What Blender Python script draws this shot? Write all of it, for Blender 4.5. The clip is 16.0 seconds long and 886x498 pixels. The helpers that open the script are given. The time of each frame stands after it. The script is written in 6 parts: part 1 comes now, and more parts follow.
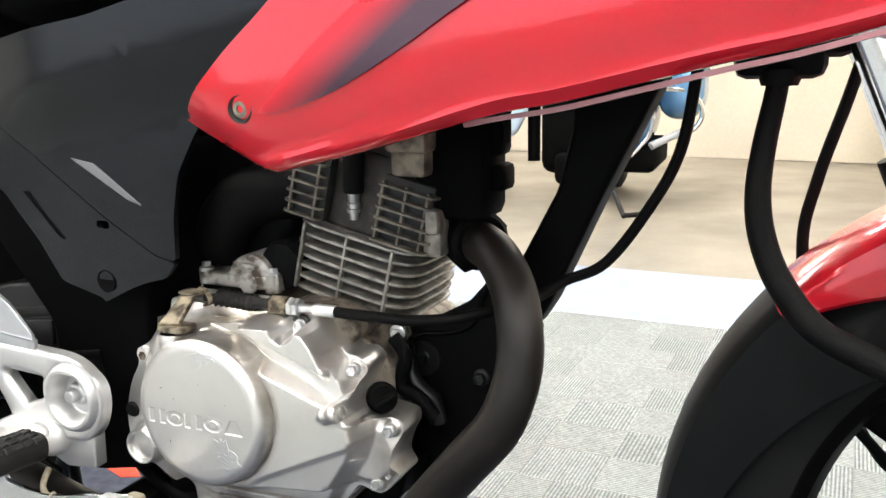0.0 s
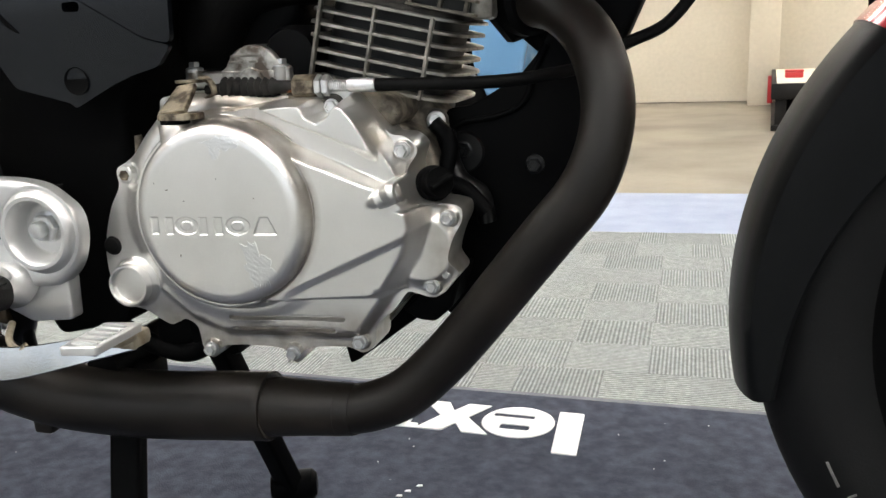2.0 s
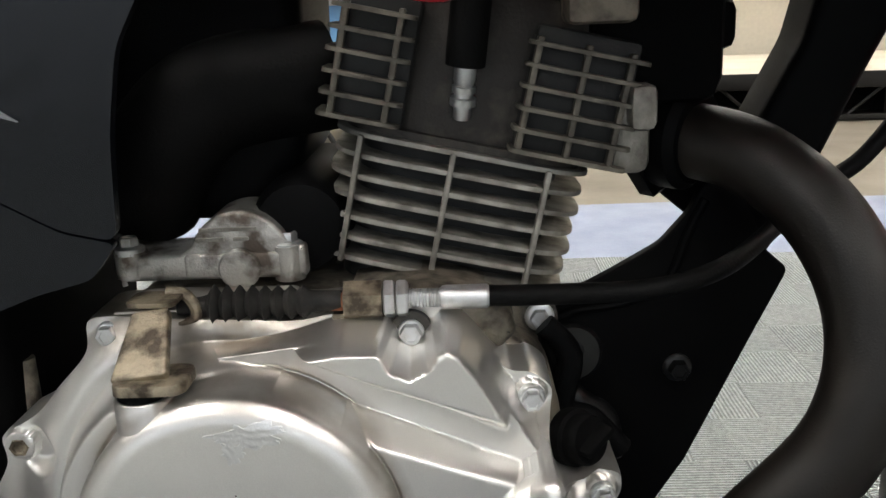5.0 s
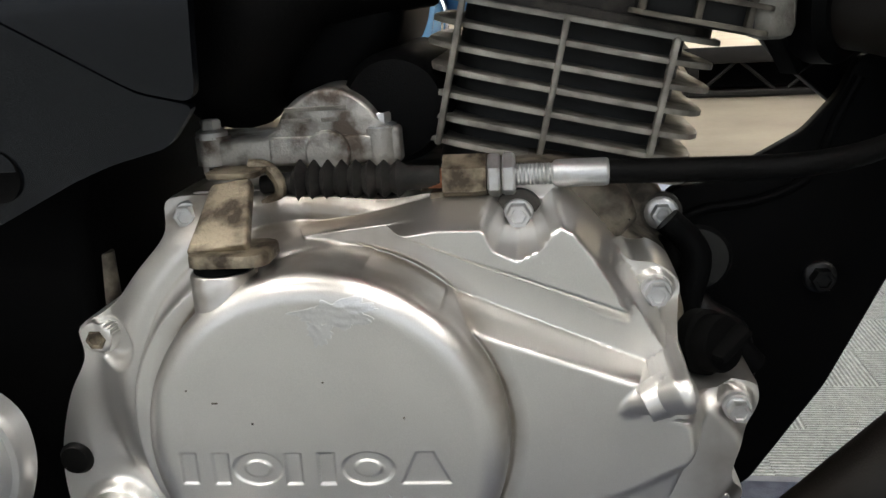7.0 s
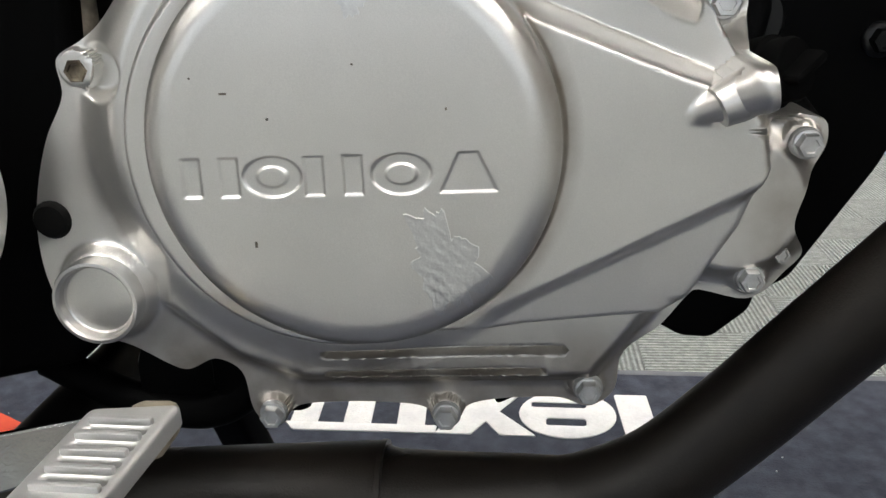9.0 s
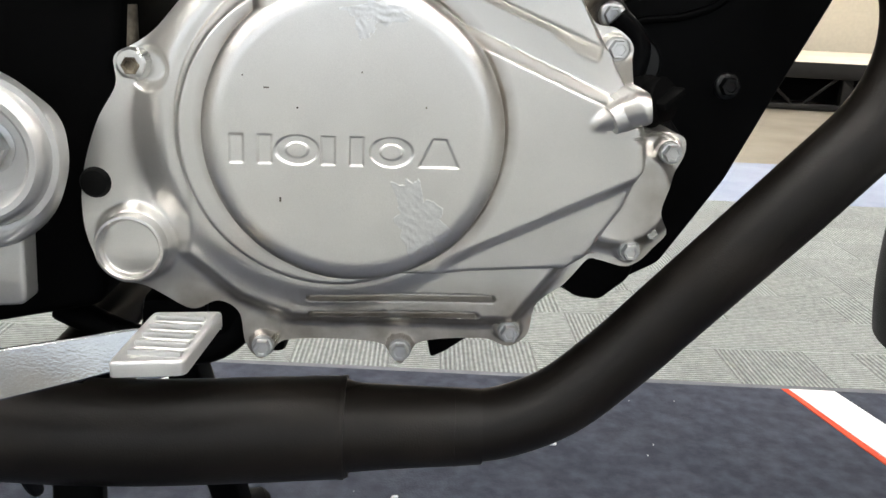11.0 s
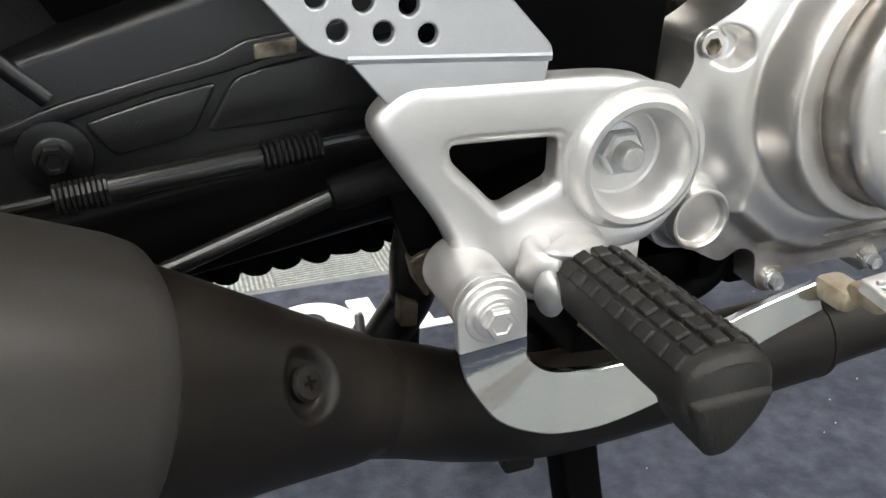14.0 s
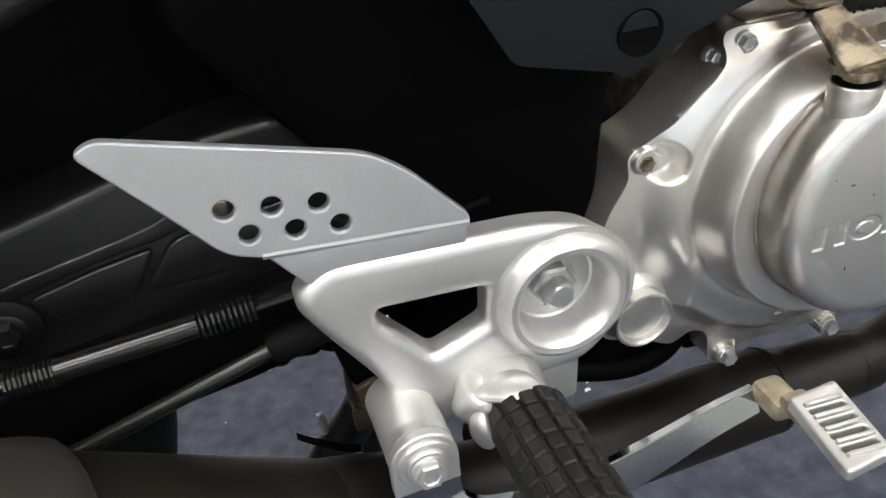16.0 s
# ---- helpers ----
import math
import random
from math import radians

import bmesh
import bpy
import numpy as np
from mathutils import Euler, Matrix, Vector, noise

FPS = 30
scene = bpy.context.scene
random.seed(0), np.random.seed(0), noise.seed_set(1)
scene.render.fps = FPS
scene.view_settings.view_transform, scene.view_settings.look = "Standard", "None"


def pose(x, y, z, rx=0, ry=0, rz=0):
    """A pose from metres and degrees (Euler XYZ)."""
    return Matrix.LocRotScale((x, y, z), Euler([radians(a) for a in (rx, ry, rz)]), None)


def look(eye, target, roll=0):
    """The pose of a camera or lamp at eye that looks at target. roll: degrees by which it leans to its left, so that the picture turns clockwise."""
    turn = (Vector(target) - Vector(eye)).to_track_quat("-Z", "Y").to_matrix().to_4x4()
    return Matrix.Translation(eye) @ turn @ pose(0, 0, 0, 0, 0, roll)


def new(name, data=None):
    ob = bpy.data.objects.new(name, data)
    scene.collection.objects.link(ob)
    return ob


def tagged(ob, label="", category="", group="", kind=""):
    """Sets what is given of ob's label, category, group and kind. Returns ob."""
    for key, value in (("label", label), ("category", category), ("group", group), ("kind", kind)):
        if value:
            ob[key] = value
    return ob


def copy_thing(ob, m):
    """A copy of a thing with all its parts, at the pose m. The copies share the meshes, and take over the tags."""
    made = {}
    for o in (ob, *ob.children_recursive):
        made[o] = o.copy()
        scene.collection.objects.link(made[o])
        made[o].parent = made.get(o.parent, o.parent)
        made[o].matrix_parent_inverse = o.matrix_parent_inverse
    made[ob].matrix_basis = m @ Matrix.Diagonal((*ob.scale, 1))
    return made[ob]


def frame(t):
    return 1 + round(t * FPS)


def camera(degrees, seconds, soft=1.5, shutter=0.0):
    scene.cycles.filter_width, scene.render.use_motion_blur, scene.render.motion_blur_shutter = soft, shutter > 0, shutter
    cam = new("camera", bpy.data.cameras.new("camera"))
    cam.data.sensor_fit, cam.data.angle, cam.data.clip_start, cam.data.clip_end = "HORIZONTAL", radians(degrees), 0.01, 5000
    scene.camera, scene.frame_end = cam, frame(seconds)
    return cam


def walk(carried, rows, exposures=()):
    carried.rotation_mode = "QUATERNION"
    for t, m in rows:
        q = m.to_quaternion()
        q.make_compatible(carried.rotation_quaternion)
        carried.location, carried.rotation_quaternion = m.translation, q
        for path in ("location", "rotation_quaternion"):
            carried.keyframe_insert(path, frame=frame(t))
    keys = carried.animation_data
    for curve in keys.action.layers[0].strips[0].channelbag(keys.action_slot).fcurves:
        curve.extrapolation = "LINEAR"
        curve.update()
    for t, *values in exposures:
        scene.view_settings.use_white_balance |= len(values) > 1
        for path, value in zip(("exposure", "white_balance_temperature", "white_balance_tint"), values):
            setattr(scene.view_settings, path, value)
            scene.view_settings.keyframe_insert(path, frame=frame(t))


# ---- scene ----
cam = camera(54.4, 16.0)
PATH = [
    (0, (0.449, -0.505, 0.657), (-0.36, 1.278, 0.246), -0.9),
    (0.5, (0.529, -0.592, 0.643), (-0.41, 1.118, 0.205), -2.1),
    (1, (0.528, -0.604, 0.576), (-0.428, 1.095, 0.13), -3.7),
    (1.5, (0.448, -0.553, 0.518), (-0.374, 1.212, 0.06), -4.0),
    (2, (0.297, -0.503, 0.498), (-0.22, 1.37, 0.026), -2.5),
    (2.5, (0.222, -0.489, 0.552), (-0.135, 1.416, 0.058), -1.6),
    (3, (0.137, -0.392, 0.545), (-0.13, 1.5, -0.045), -1.8),
    (3.5, (0.093, -0.382, 0.538), (-0.04, 1.488, -0.159), -1.5),
    (4, (0.093, -0.431, 0.565), (0.049, 1.455, -0.099), -1.5),
    (4.5, (0.099, -0.343, 0.594), (0.069, 1.544, -0.066), -1.9),
    (4.7, (0.093, -0.294, 0.591), (0.071, 1.629, 0.043), -2.1),
    (6.8, (0.083, -0.25, 0.539), (-0.164, 1.666, 0.022), -3.7),
    (7, (0.079, -0.25, 0.534), (-0.161, 1.653, -0.032), -3.5),
    (7.5, (0.072, -0.25, 0.515), (-0.178, 1.636, -0.101), -2.9),
    (8, (0.064, -0.25, 0.492), (-0.18, 1.63, -0.144), -2.7),
    (8.5, (0.056, -0.246, 0.462), (-0.176, 1.629, -0.195), -2.6),
    (9, (0.049, -0.241, 0.443), (-0.106, 1.646, -0.2), -1.9),
    (9.5, (0.043, -0.24, 0.426), (-0.018, 1.661, -0.192), -0.6),
    (10, (0.032, -0.239, 0.42), (0.042, 1.672, -0.168), 0.8),
    (10.2, (0.03, -0.241, 0.417), (0.072, 1.672, -0.163), 1.6),
    (12.3, (-0.04, -0.539, 0.504), (0.092, 1.378, -0.048), 2.4),
    (12.5, (-0.091, -0.506, 0.5), (0.058, 1.408, -0.06), 0.7),
    (13, (-0.215, -0.395, 0.504), (-0.036, 1.475, -0.182), -2.6),
    (13.5, (-0.312, -0.329, 0.5), (-0.083, 1.494, -0.289), -3.7),
    (14, (-0.354, -0.28, 0.504), (0.241, 1.41, -0.384), -0.8),
    (14.5, (-0.342, -0.255, 0.513), (0.386, 1.325, -0.473), 0.6),
    (15, (-0.316, -0.241, 0.542), (0.363, 1.33, -0.492), -0.9),
    (15.5, (-0.296, -0.235, 0.569), (0.252, 1.371, -0.489), -3.3),
    (16, (-0.293, -0.258, 0.601), (0.168, 1.355, -0.488), -4.9),
]
walk(cam, [(t, look(eye, target, roll)) for t, eye, target, roll in PATH],
     [(0, 0.68), (0.4, 0.50), (1.0, 0.25), (2.0, 0.12), (3.5, -0.04), (4.5, -0.12), (7.0, -0.32), (8.5, -0.4), (9.3, -0.28), (10.2, 0.02), (12.5, 0.1), (13.5, 0.2), (14.3, 0.33), (15.2, 0.15), (16, 0.08)])

# ---- world and light ----
world = bpy.data.worlds.new("room_world")
scene.world = world
world.use_nodes = True
world.node_tree.nodes["Background"].inputs[0].default_value = (0.75, 0.85, 1.0, 1)
world.node_tree.nodes["Background"].inputs[1].default_value = 0.05

ROOM = pose(0, 0, 0, 0, 0, -5.5)      # the showroom is turned a little against the motorcycle
CARPET = pose(0, 0, 0, 0, 0, -1.0)
MATS = pose(0, 0, 0, 0, 0, -2.6)
CEIL = 3.0
LAMP_POWER = 37.0
WINDOW_POWER = 70.0

win = bpy.data.lights.new("window_daylight", "AREA")
win.shape, win.size, win.size_y, win.energy, win.color = "RECTANGLE", 9.4, 1.9, WINDOW_POWER, (0.86, 0.93, 1.0)
win_ob = new("window_daylight", win)
win_ob.matrix_world = ROOM @ look((0.2, -3.95, 1.45), (0.2, 0, 1.2))


# ---- materials ----
def material(name, color, rough=0.5, metal=0.0, second=None, scale=40.0, mix=(0.4, 0.7), fine=900.0, bump=0.0,
             bump_scale=600.0, rough_var=0.1, spec=0.5, random_tone=0.0, coat=0.0):
    m = bpy.data.materials.new(name)
    m.use_nodes = True
    nt = m.node_tree
    b = nt.nodes["Principled BSDF"]
    b.inputs["Metallic"].default_value = metal
    b.inputs["Specular IOR Level"].default_value = spec
    b.inputs["Coat Weight"].default_value = coat
    b.inputs["Coat Roughness"].default_value = 0.06
    tc = nt.nodes.new("ShaderNodeTexCoord")
    big = nt.nodes.new("ShaderNodeTexNoise")
    big.inputs["Scale"].default_value = scale
    big.inputs["Detail"].default_value = 6
    nt.links.new(tc.outputs["Object"], big.inputs["Vector"])
    small = nt.nodes.new("ShaderNodeTexNoise")
    small.inputs["Scale"].default_value = fine
    small.inputs["Detail"].default_value = 3
    nt.links.new(tc.outputs["Object"], small.inputs["Vector"])
    ramp = nt.nodes.new("ShaderNodeMapRange")
    ramp.inputs["From Min"].default_value, ramp.inputs["From Max"].default_value = mix
    nt.links.new(big.outputs["Fac"], ramp.inputs["Value"])
    cm = nt.nodes.new("ShaderNodeMix")
    cm.data_type = "RGBA"
    second = second or tuple(c * 0.8 for c in color)
    cm.inputs["A"].default_value = (*color, 1)
    cm.inputs["B"].default_value = (*second, 1)
    nt.links.new(ramp.outputs["Result"], cm.inputs["Factor"])
    hsv = nt.nodes.new("ShaderNodeHueSaturation")
    nt.links.new(cm.outputs["Result"], hsv.inputs["Color"])
    val = nt.nodes.new("ShaderNodeMapRange")
    val.inputs["To Min"].default_value, val.inputs["To Max"].default_value = 0.9, 1.1
    nt.links.new(small.outputs["Fac"], val.inputs["Value"])
    if random_tone:
        info = nt.nodes.new("ShaderNodeObjectInfo")
        tone = nt.nodes.new("ShaderNodeMapRange")
        tone.inputs["To Min"].default_value, tone.inputs["To Max"].default_value = 1 - random_tone, 1 + random_tone
        nt.links.new(info.outputs["Random"], tone.inputs["Value"])
        mul = nt.nodes.new("ShaderNodeMath")
        mul.operation = "MULTIPLY"
        nt.links.new(val.outputs["Result"], mul.inputs[0])
        nt.links.new(tone.outputs["Result"], mul.inputs[1])
        nt.links.new(mul.outputs["Value"], hsv.inputs["Value"])
    else:
        nt.links.new(val.outputs["Result"], hsv.inputs["Value"])
    nt.links.new(hsv.outputs["Color"], b.inputs["Base Color"])
    rr = nt.nodes.new("ShaderNodeMapRange")
    rr.inputs["To Min"].default_value, rr.inputs["To Max"].default_value = max(rough - rough_var, 0.02), min(rough + rough_var, 1)
    nt.links.new(big.outputs["Fac"], rr.inputs["Value"])
    nt.links.new(rr.outputs["Result"], b.inputs["Roughness"])
    if bump:
        grain = nt.nodes.new("ShaderNodeTexNoise")
        grain.inputs["Scale"].default_value = bump_scale
        grain.inputs["Detail"].default_value = 4
        nt.links.new(tc.outputs["Object"], grain.inputs["Vector"])
        bp = nt.nodes.new("ShaderNodeBump")
        bp.inputs["Strength"].default_value = bump
        bp.inputs["Distance"].default_value = 0.0006
        nt.links.new(grain.outputs["Fac"], bp.inputs["Height"])
        nt.links.new(bp.outputs["Normal"], b.inputs["Normal"])
    return m


def glow(name, color, strength):
    m = bpy.data.materials.new(name)
    m.use_nodes = True
    b = m.node_tree.nodes["Principled BSDF"]
    b.inputs["Base Color"].default_value = (0.8, 0.8, 0.8, 1)
    b.inputs["Emission Color"].default_value = (*color, 1)
    b.inputs["Emission Strength"].default_value = strength
    return m


def stained_cover(name, center, radius):
    """Silver engine paint with brown dirt settled in the groove round the round cover and on the ledge above it, and a
    browner front flange.
    """
    m = material(name, (0.785, 0.768, 0.738), 0.32, 0.90, (0.715, 0.698, 0.668), 22, (0.35, 0.75), 2600, 0.07, 1500, 0.03)
    nt = m.node_tree
    b = nt.nodes["Principled BSDF"]
    tc = nt.nodes.new("ShaderNodeTexCoord")
    flat = nt.nodes.new("ShaderNodeVectorMath")
    flat.operation = "MULTIPLY"
    flat.inputs[1].default_value = (1, 0, 1)
    nt.links.new(tc.outputs["Object"], flat.inputs[0])
    far = nt.nodes.new("ShaderNodeVectorMath")
    far.operation = "DISTANCE"
    far.inputs[1].default_value = (center[0], 0, center[1])
    nt.links.new(flat.outputs["Vector"], far.inputs[0])
    off = nt.nodes.new("ShaderNodeMath")
    off.operation = "SUBTRACT"
    off.inputs[1].default_value = radius
    nt.links.new(far.outputs["Value"], off.inputs[0])
    size = nt.nodes.new("ShaderNodeMath")
    size.operation = "ABSOLUTE"
    nt.links.new(off.outputs["Value"], size.inputs[0])
    near = nt.nodes.new("ShaderNodeMapRange")
    near.inputs["From Min"].default_value, near.inputs["From Max"].default_value = 0.0060, 0.0006
    near.inputs["To Min"].default_value, near.inputs["To Max"].default_value = 0, 0.65
    nt.links.new(size.outputs["Value"], near.inputs["Value"])
    xyz = nt.nodes.new("ShaderNodeSeparateXYZ")
    nt.links.new(tc.outputs["Object"], xyz.inputs[0])
    ledge = nt.nodes.new("ShaderNodeMapRange")
    ledge.inputs["From Min"].default_value, ledge.inputs["From Max"].default_value = 0.440, 0.458
    ledge.inputs["To Min"].default_value, ledge.inputs["To Max"].default_value = 0, 0.85
    nt.links.new(xyz.outputs["Z"], ledge.inputs["Value"])
    rear = nt.nodes.new("ShaderNodeMapRange")
    rear.inputs["From Min"].default_value, rear.inputs["From Max"].default_value = 0.045, 0.020
    nt.links.new(xyz.outputs["X"], rear.inputs["Value"])
    shelf = nt.nodes.new("ShaderNodeMath")
    shelf.operation = "MULTIPLY"
    nt.links.new(ledge.outputs["Result"], shelf.inputs[0])
    nt.links.new(rear.outputs["Result"], shelf.inputs[1])
    top = nt.nodes.new("ShaderNodeMath")
    top.operation = "MAXIMUM"
    nt.links.new(shelf.outputs["Value"], top.inputs[0])
    nt.links.new(near.outputs["Result"], top.inputs[1])
    low = nt.nodes.new("ShaderNodeMapRange")
    low.inputs["From Min"].default_value, low.inputs["From Max"].default_value = 0.318, 0.298
    low.inputs["To Min"].default_value, low.inputs["To Max"].default_value = 0, 0.72
    nt.links.new(xyz.outputs["Z"], low.inputs["Value"])
    both = nt.nodes.new("ShaderNodeMath")
    both.operation = "MAXIMUM"
    nt.links.new(low.outputs["Result"], both.inputs[0])
    nt.links.new(top.outputs["Value"], both.inputs[1])
    # front flange: browner with growing x
    nose = nt.nodes.new("ShaderNodeMapRange")
    nose.inputs["From Min"].default_value, nose.inputs["From Max"].default_value = 0.124, 0.142
    nose.inputs["To Min"].default_value, nose.inputs["To Max"].default_value = 0, 0.55
    nt.links.new(xyz.outputs["X"], nose.inputs["Value"])
    every = nt.nodes.new("ShaderNodeMath")
    every.operation = "MAXIMUM"
    nt.links.new(both.outputs["Value"], every.inputs[0])
    nt.links.new(nose.outputs["Result"], every.inputs[1])
    patchy = nt.nodes.new("ShaderNodeTexNoise")
    patchy.inputs["Scale"].default_value, patchy.inputs["Detail"].default_value = 55, 5
    nt.links.new(tc.outputs["Object"], patchy.inputs["Vector"])
    soft = nt.nodes.new("ShaderNodeMapRange")
    soft.inputs["From Min"].default_value, soft.inputs["From Max"].default_value = 0.10, 0.62
    nt.links.new(patchy.outputs["Fac"], soft.inputs["Value"])
    # settled dirt and the browner flange, broken up by noise
    dirt = nt.nodes.new("ShaderNodeMath")
    dirt.operation = "MULTIPLY"
    nt.links.new(every.outputs["Value"], dirt.inputs[0])
    nt.links.new(soft.outputs["Result"], dirt.inputs[1])
    cm = nt.nodes.new("ShaderNodeMix")
    cm.data_type = "RGBA"
    cm.inputs["B"].default_value = (0.235, 0.195, 0.150, 1)
    was = b.inputs["Base Color"].links[0].from_socket
    nt.links.new(was, cm.inputs["A"])
    nt.links.new(dirt.outputs["Value"], cm.inputs["Factor"])
    nt.links.new(cm.outputs["Result"], b.inputs["Base Color"])
    return m


def ribbed_carpet(name, color, second, ribs):
    """Cut-pile carpet with woven ribs along the piece's own x axis, groove shade in the colour; each piece has a tone
    of its own.
    """
    m = material(name, color, 0.95, 0, second, 130, (0.35, 0.65), 500, 0, 600, 0.03, 0.1, 0.08)
    nt = m.node_tree
    b = nt.nodes["Principled BSDF"]
    tc = nt.nodes.new("ShaderNodeTexCoord")
    wave = nt.nodes.new("ShaderNodeTexWave")
    wave.bands_direction = "Y"
    wave.inputs["Scale"].default_value = ribs
    wave.inputs["Distortion"].default_value = 0.6
    wave.inputs["Detail Scale"].default_value = 40
    nt.links.new(tc.outputs["Object"], wave.inputs["Vector"])
    noise_t = nt.nodes.new("ShaderNodeTexNoise")
    noise_t.inputs["Scale"].default_value = 420
    nt.links.new(tc.outputs["Object"], noise_t.inputs["Vector"])
    add = nt.nodes.new("ShaderNodeMath")
    nt.links.new(wave.outputs["Fac"], add.inputs[0])
    nt.links.new(noise_t.outputs["Fac"], add.inputs[1])
    bp = nt.nodes.new("ShaderNodeBump")
    bp.inputs["Strength"].default_value, bp.inputs["Distance"].default_value = 0.9, 0.003
    nt.links.new(add.outputs["Value"], bp.inputs["Height"])
    nt.links.new(bp.outputs["Normal"], b.inputs["Normal"])
    # shade between the ribs, multiplied into the colour by the same wave
    groove_shade = nt.nodes.new("ShaderNodeMapRange")
    groove_shade.inputs["To Min"].default_value, groove_shade.inputs["To Max"].default_value = 0.50, 1.0
    nt.links.new(wave.outputs["Fac"], groove_shade.inputs["Value"])
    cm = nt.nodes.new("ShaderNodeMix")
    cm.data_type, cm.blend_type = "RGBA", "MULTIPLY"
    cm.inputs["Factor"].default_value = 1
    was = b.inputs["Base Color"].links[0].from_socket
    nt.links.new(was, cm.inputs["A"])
    nt.links.new(groove_shade.outputs["Result"], cm.inputs["B"])
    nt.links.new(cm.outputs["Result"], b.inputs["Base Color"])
    return m


DISC = (0.002, 0.389)
DISC_R = 0.0625
M_COVER = stained_cover("silver_engine_paint", DISC, DISC_R + 0.0012)
M_SILVER = material("bracket_silver_paint", (0.70, 0.695, 0.685), 0.38, 0.76, (0.63, 0.625, 0.615), 30, (0.3, 0.7), 2500, 0.07, 1600, 0.06)
M_PLATE = material("brushed_plate", (0.66, 0.67, 0.69), 0.36, 0.8, (0.6, 0.61, 0.63), 25, (0.3, 0.7), 2200, 0.06, 1400, 0.05)
M_WORN = material("worn_bare_alloy", (0.79, 0.785, 0.775), 0.31, 0.9, (0.72, 0.715, 0.705), 160, (0.35, 0.65), 1800, 0.3, 700, 0.04)
M_CHROME = material("chrome_plate", (0.82, 0.84, 0.87), 0.09, 1.0, (0.78, 0.8, 0.83), 40, (0.3, 0.7), 800, 0, 600, 0.05)
M_ZINC = material("zinc_plate", (0.66, 0.67, 0.68), 0.35, 0.85, (0.5, 0.49, 0.47), 120, (0.4, 0.7), 2600, 0.3, 900, 0.05)
M_DIRTY = material("corroded_steel", (0.30, 0.255, 0.185), 0.48, 0.7, (0.065, 0.05, 0.036), 110, (0.42, 0.62), 1500, 0.7, 600, 0.12)
M_RUST = material("rusty_steel", (0.34, 0.13, 0.06), 0.8, 0.2, (0.2, 0.07, 0.03), 200, (0.3, 0.7), 1500, 0.5, 900, 0.1)
M_CASE = material("grimy_alloy", (0.24, 0.21, 0.165), 0.58, 0.5, (0.06, 0.05, 0.04), 75, (0.42, 0.64), 1400, 0.8, 500, 0.1)
M_FIN = material("dull_fin_alloy", (0.31, 0.295, 0.26), 0.5, 0.55, (0.11, 0.10, 0.085), 75, (0.40, 0.70), 1500, 0.5, 800, 0.1)
M_STARTER = material("stained_starter_alloy", (0.54, 0.525, 0.49), 0.42, 0.8, (0.13, 0.105, 0.085), 70, (0.45, 0.64), 1400, 0.6, 700, 0.1)
# paler than the panel: a facet's reflection put into the colour
M_FACET = material("painted_facet_sheen", (0.16, 0.165, 0.17), 0.3, 0, (0.14, 0.145, 0.15), 20, (0.3, 0.7), 2000, 0, 600, 0.05, 0.6)
# head fins: about half as bright as the barrel fins
M_HEADFIN = material("darker_fin_alloy", (0.17, 0.155, 0.125), 0.6, 0.45, (0.06, 0.052, 0.043), 75, (0.40, 0.70), 1500, 0.5, 800, 0.1)
M_BARREL = material("fin_gap_shade", (0.012, 0.012, 0.012), 0.65, 0.2, (0.02, 0.02, 0.019), 60, (0.3, 0.7), 1200, 0.3, 700)
M_HEADDARK = material("dark_alloy", (0.035, 0.031, 0.027), 0.6, 0.4, (0.10, 0.088, 0.072), 60, (0.5, 0.75), 1200, 0.5, 700)
M_EXHAUST = material("matt_black_exhaust", (0.0072, 0.0058, 0.0046), 0.43, 0.0, (0.0150, 0.0120, 0.0094), 16, (0.46, 0.66), 1500, 0.22, 1100, 0.08, 0.27)
M_SILENCER = material("satin_grey_silencer", (0.029, 0.0264, 0.0232), 0.38, 0.0, (0.023, 0.0210, 0.0187), 9, (0.35, 0.7), 1500, 0.12, 1300, 0.06, 0.50)
M_FRAME = material("black_frame_paint", (0.0016, 0.0016, 0.0018), 0.5, 0, (0.0028, 0.0028, 0.0028), 30, (0.3, 0.7), 1200, 0.1, 500, 0.08, 0.04)
M_PLASTIC = material("black_plastic", (0.0020, 0.0021, 0.0023), 0.5, 0, (0.003, 0.003, 0.0032), 26, (0.3, 0.7), 1400, 0.3, 1500, 0.06, 0.06)
M_PANEL = material("charcoal_panel", (0.0036, 0.0046, 0.0066), 0.24, 0.0, (0.0046, 0.0058, 0.0080), 12, (0.3, 0.7), 3000, 0.08, 1800, 0.05, 0.31)
M_RUBBER = material("black_rubber", (0.0026, 0.0026, 0.0026), 0.6, 0, (0.0045, 0.0043, 0.0041), 60, (0.4, 0.7), 1000, 0.4, 700, 0.08, 0.10)
# lighter copy of the rubber: the light on the peg is in its colour
M_PEG = material("lit_peg_rubber", (0.012, 0.0115, 0.0108), 0.5, 0, (0.021, 0.020, 0.018), 70, (0.4, 0.7), 1000, 0.4, 700, 0.08, 0.32)
M_GUARD = material("guard_plastic", (0.0050, 0.0050, 0.0054), 0.34, 0, (0.0075, 0.0075, 0.008), 20, (0.3, 0.7), 1200, 0.2, 900, 0.03, 0.5)
M_FENDER = material("grey_black_fender", (0.0045, 0.0048, 0.0052), 0.45, 0, (0.006, 0.0063, 0.0067), 20, (0.3, 0.7), 1400, 0.15, 1500, 0.06, 0.10)
M_STEM = material("yellowed_stem", (0.46, 0.40, 0.30), 0.5, 0.5, (0.26, 0.21, 0.14), 90, (0.4, 0.7), 1500, 0.4, 700)
M_STEMDARK = material("tarnished_steel", (0.11, 0.085, 0.055), 0.5, 0.5, (0.05, 0.04, 0.028), 110, (0.4, 0.7), 1500, 0.4, 700)
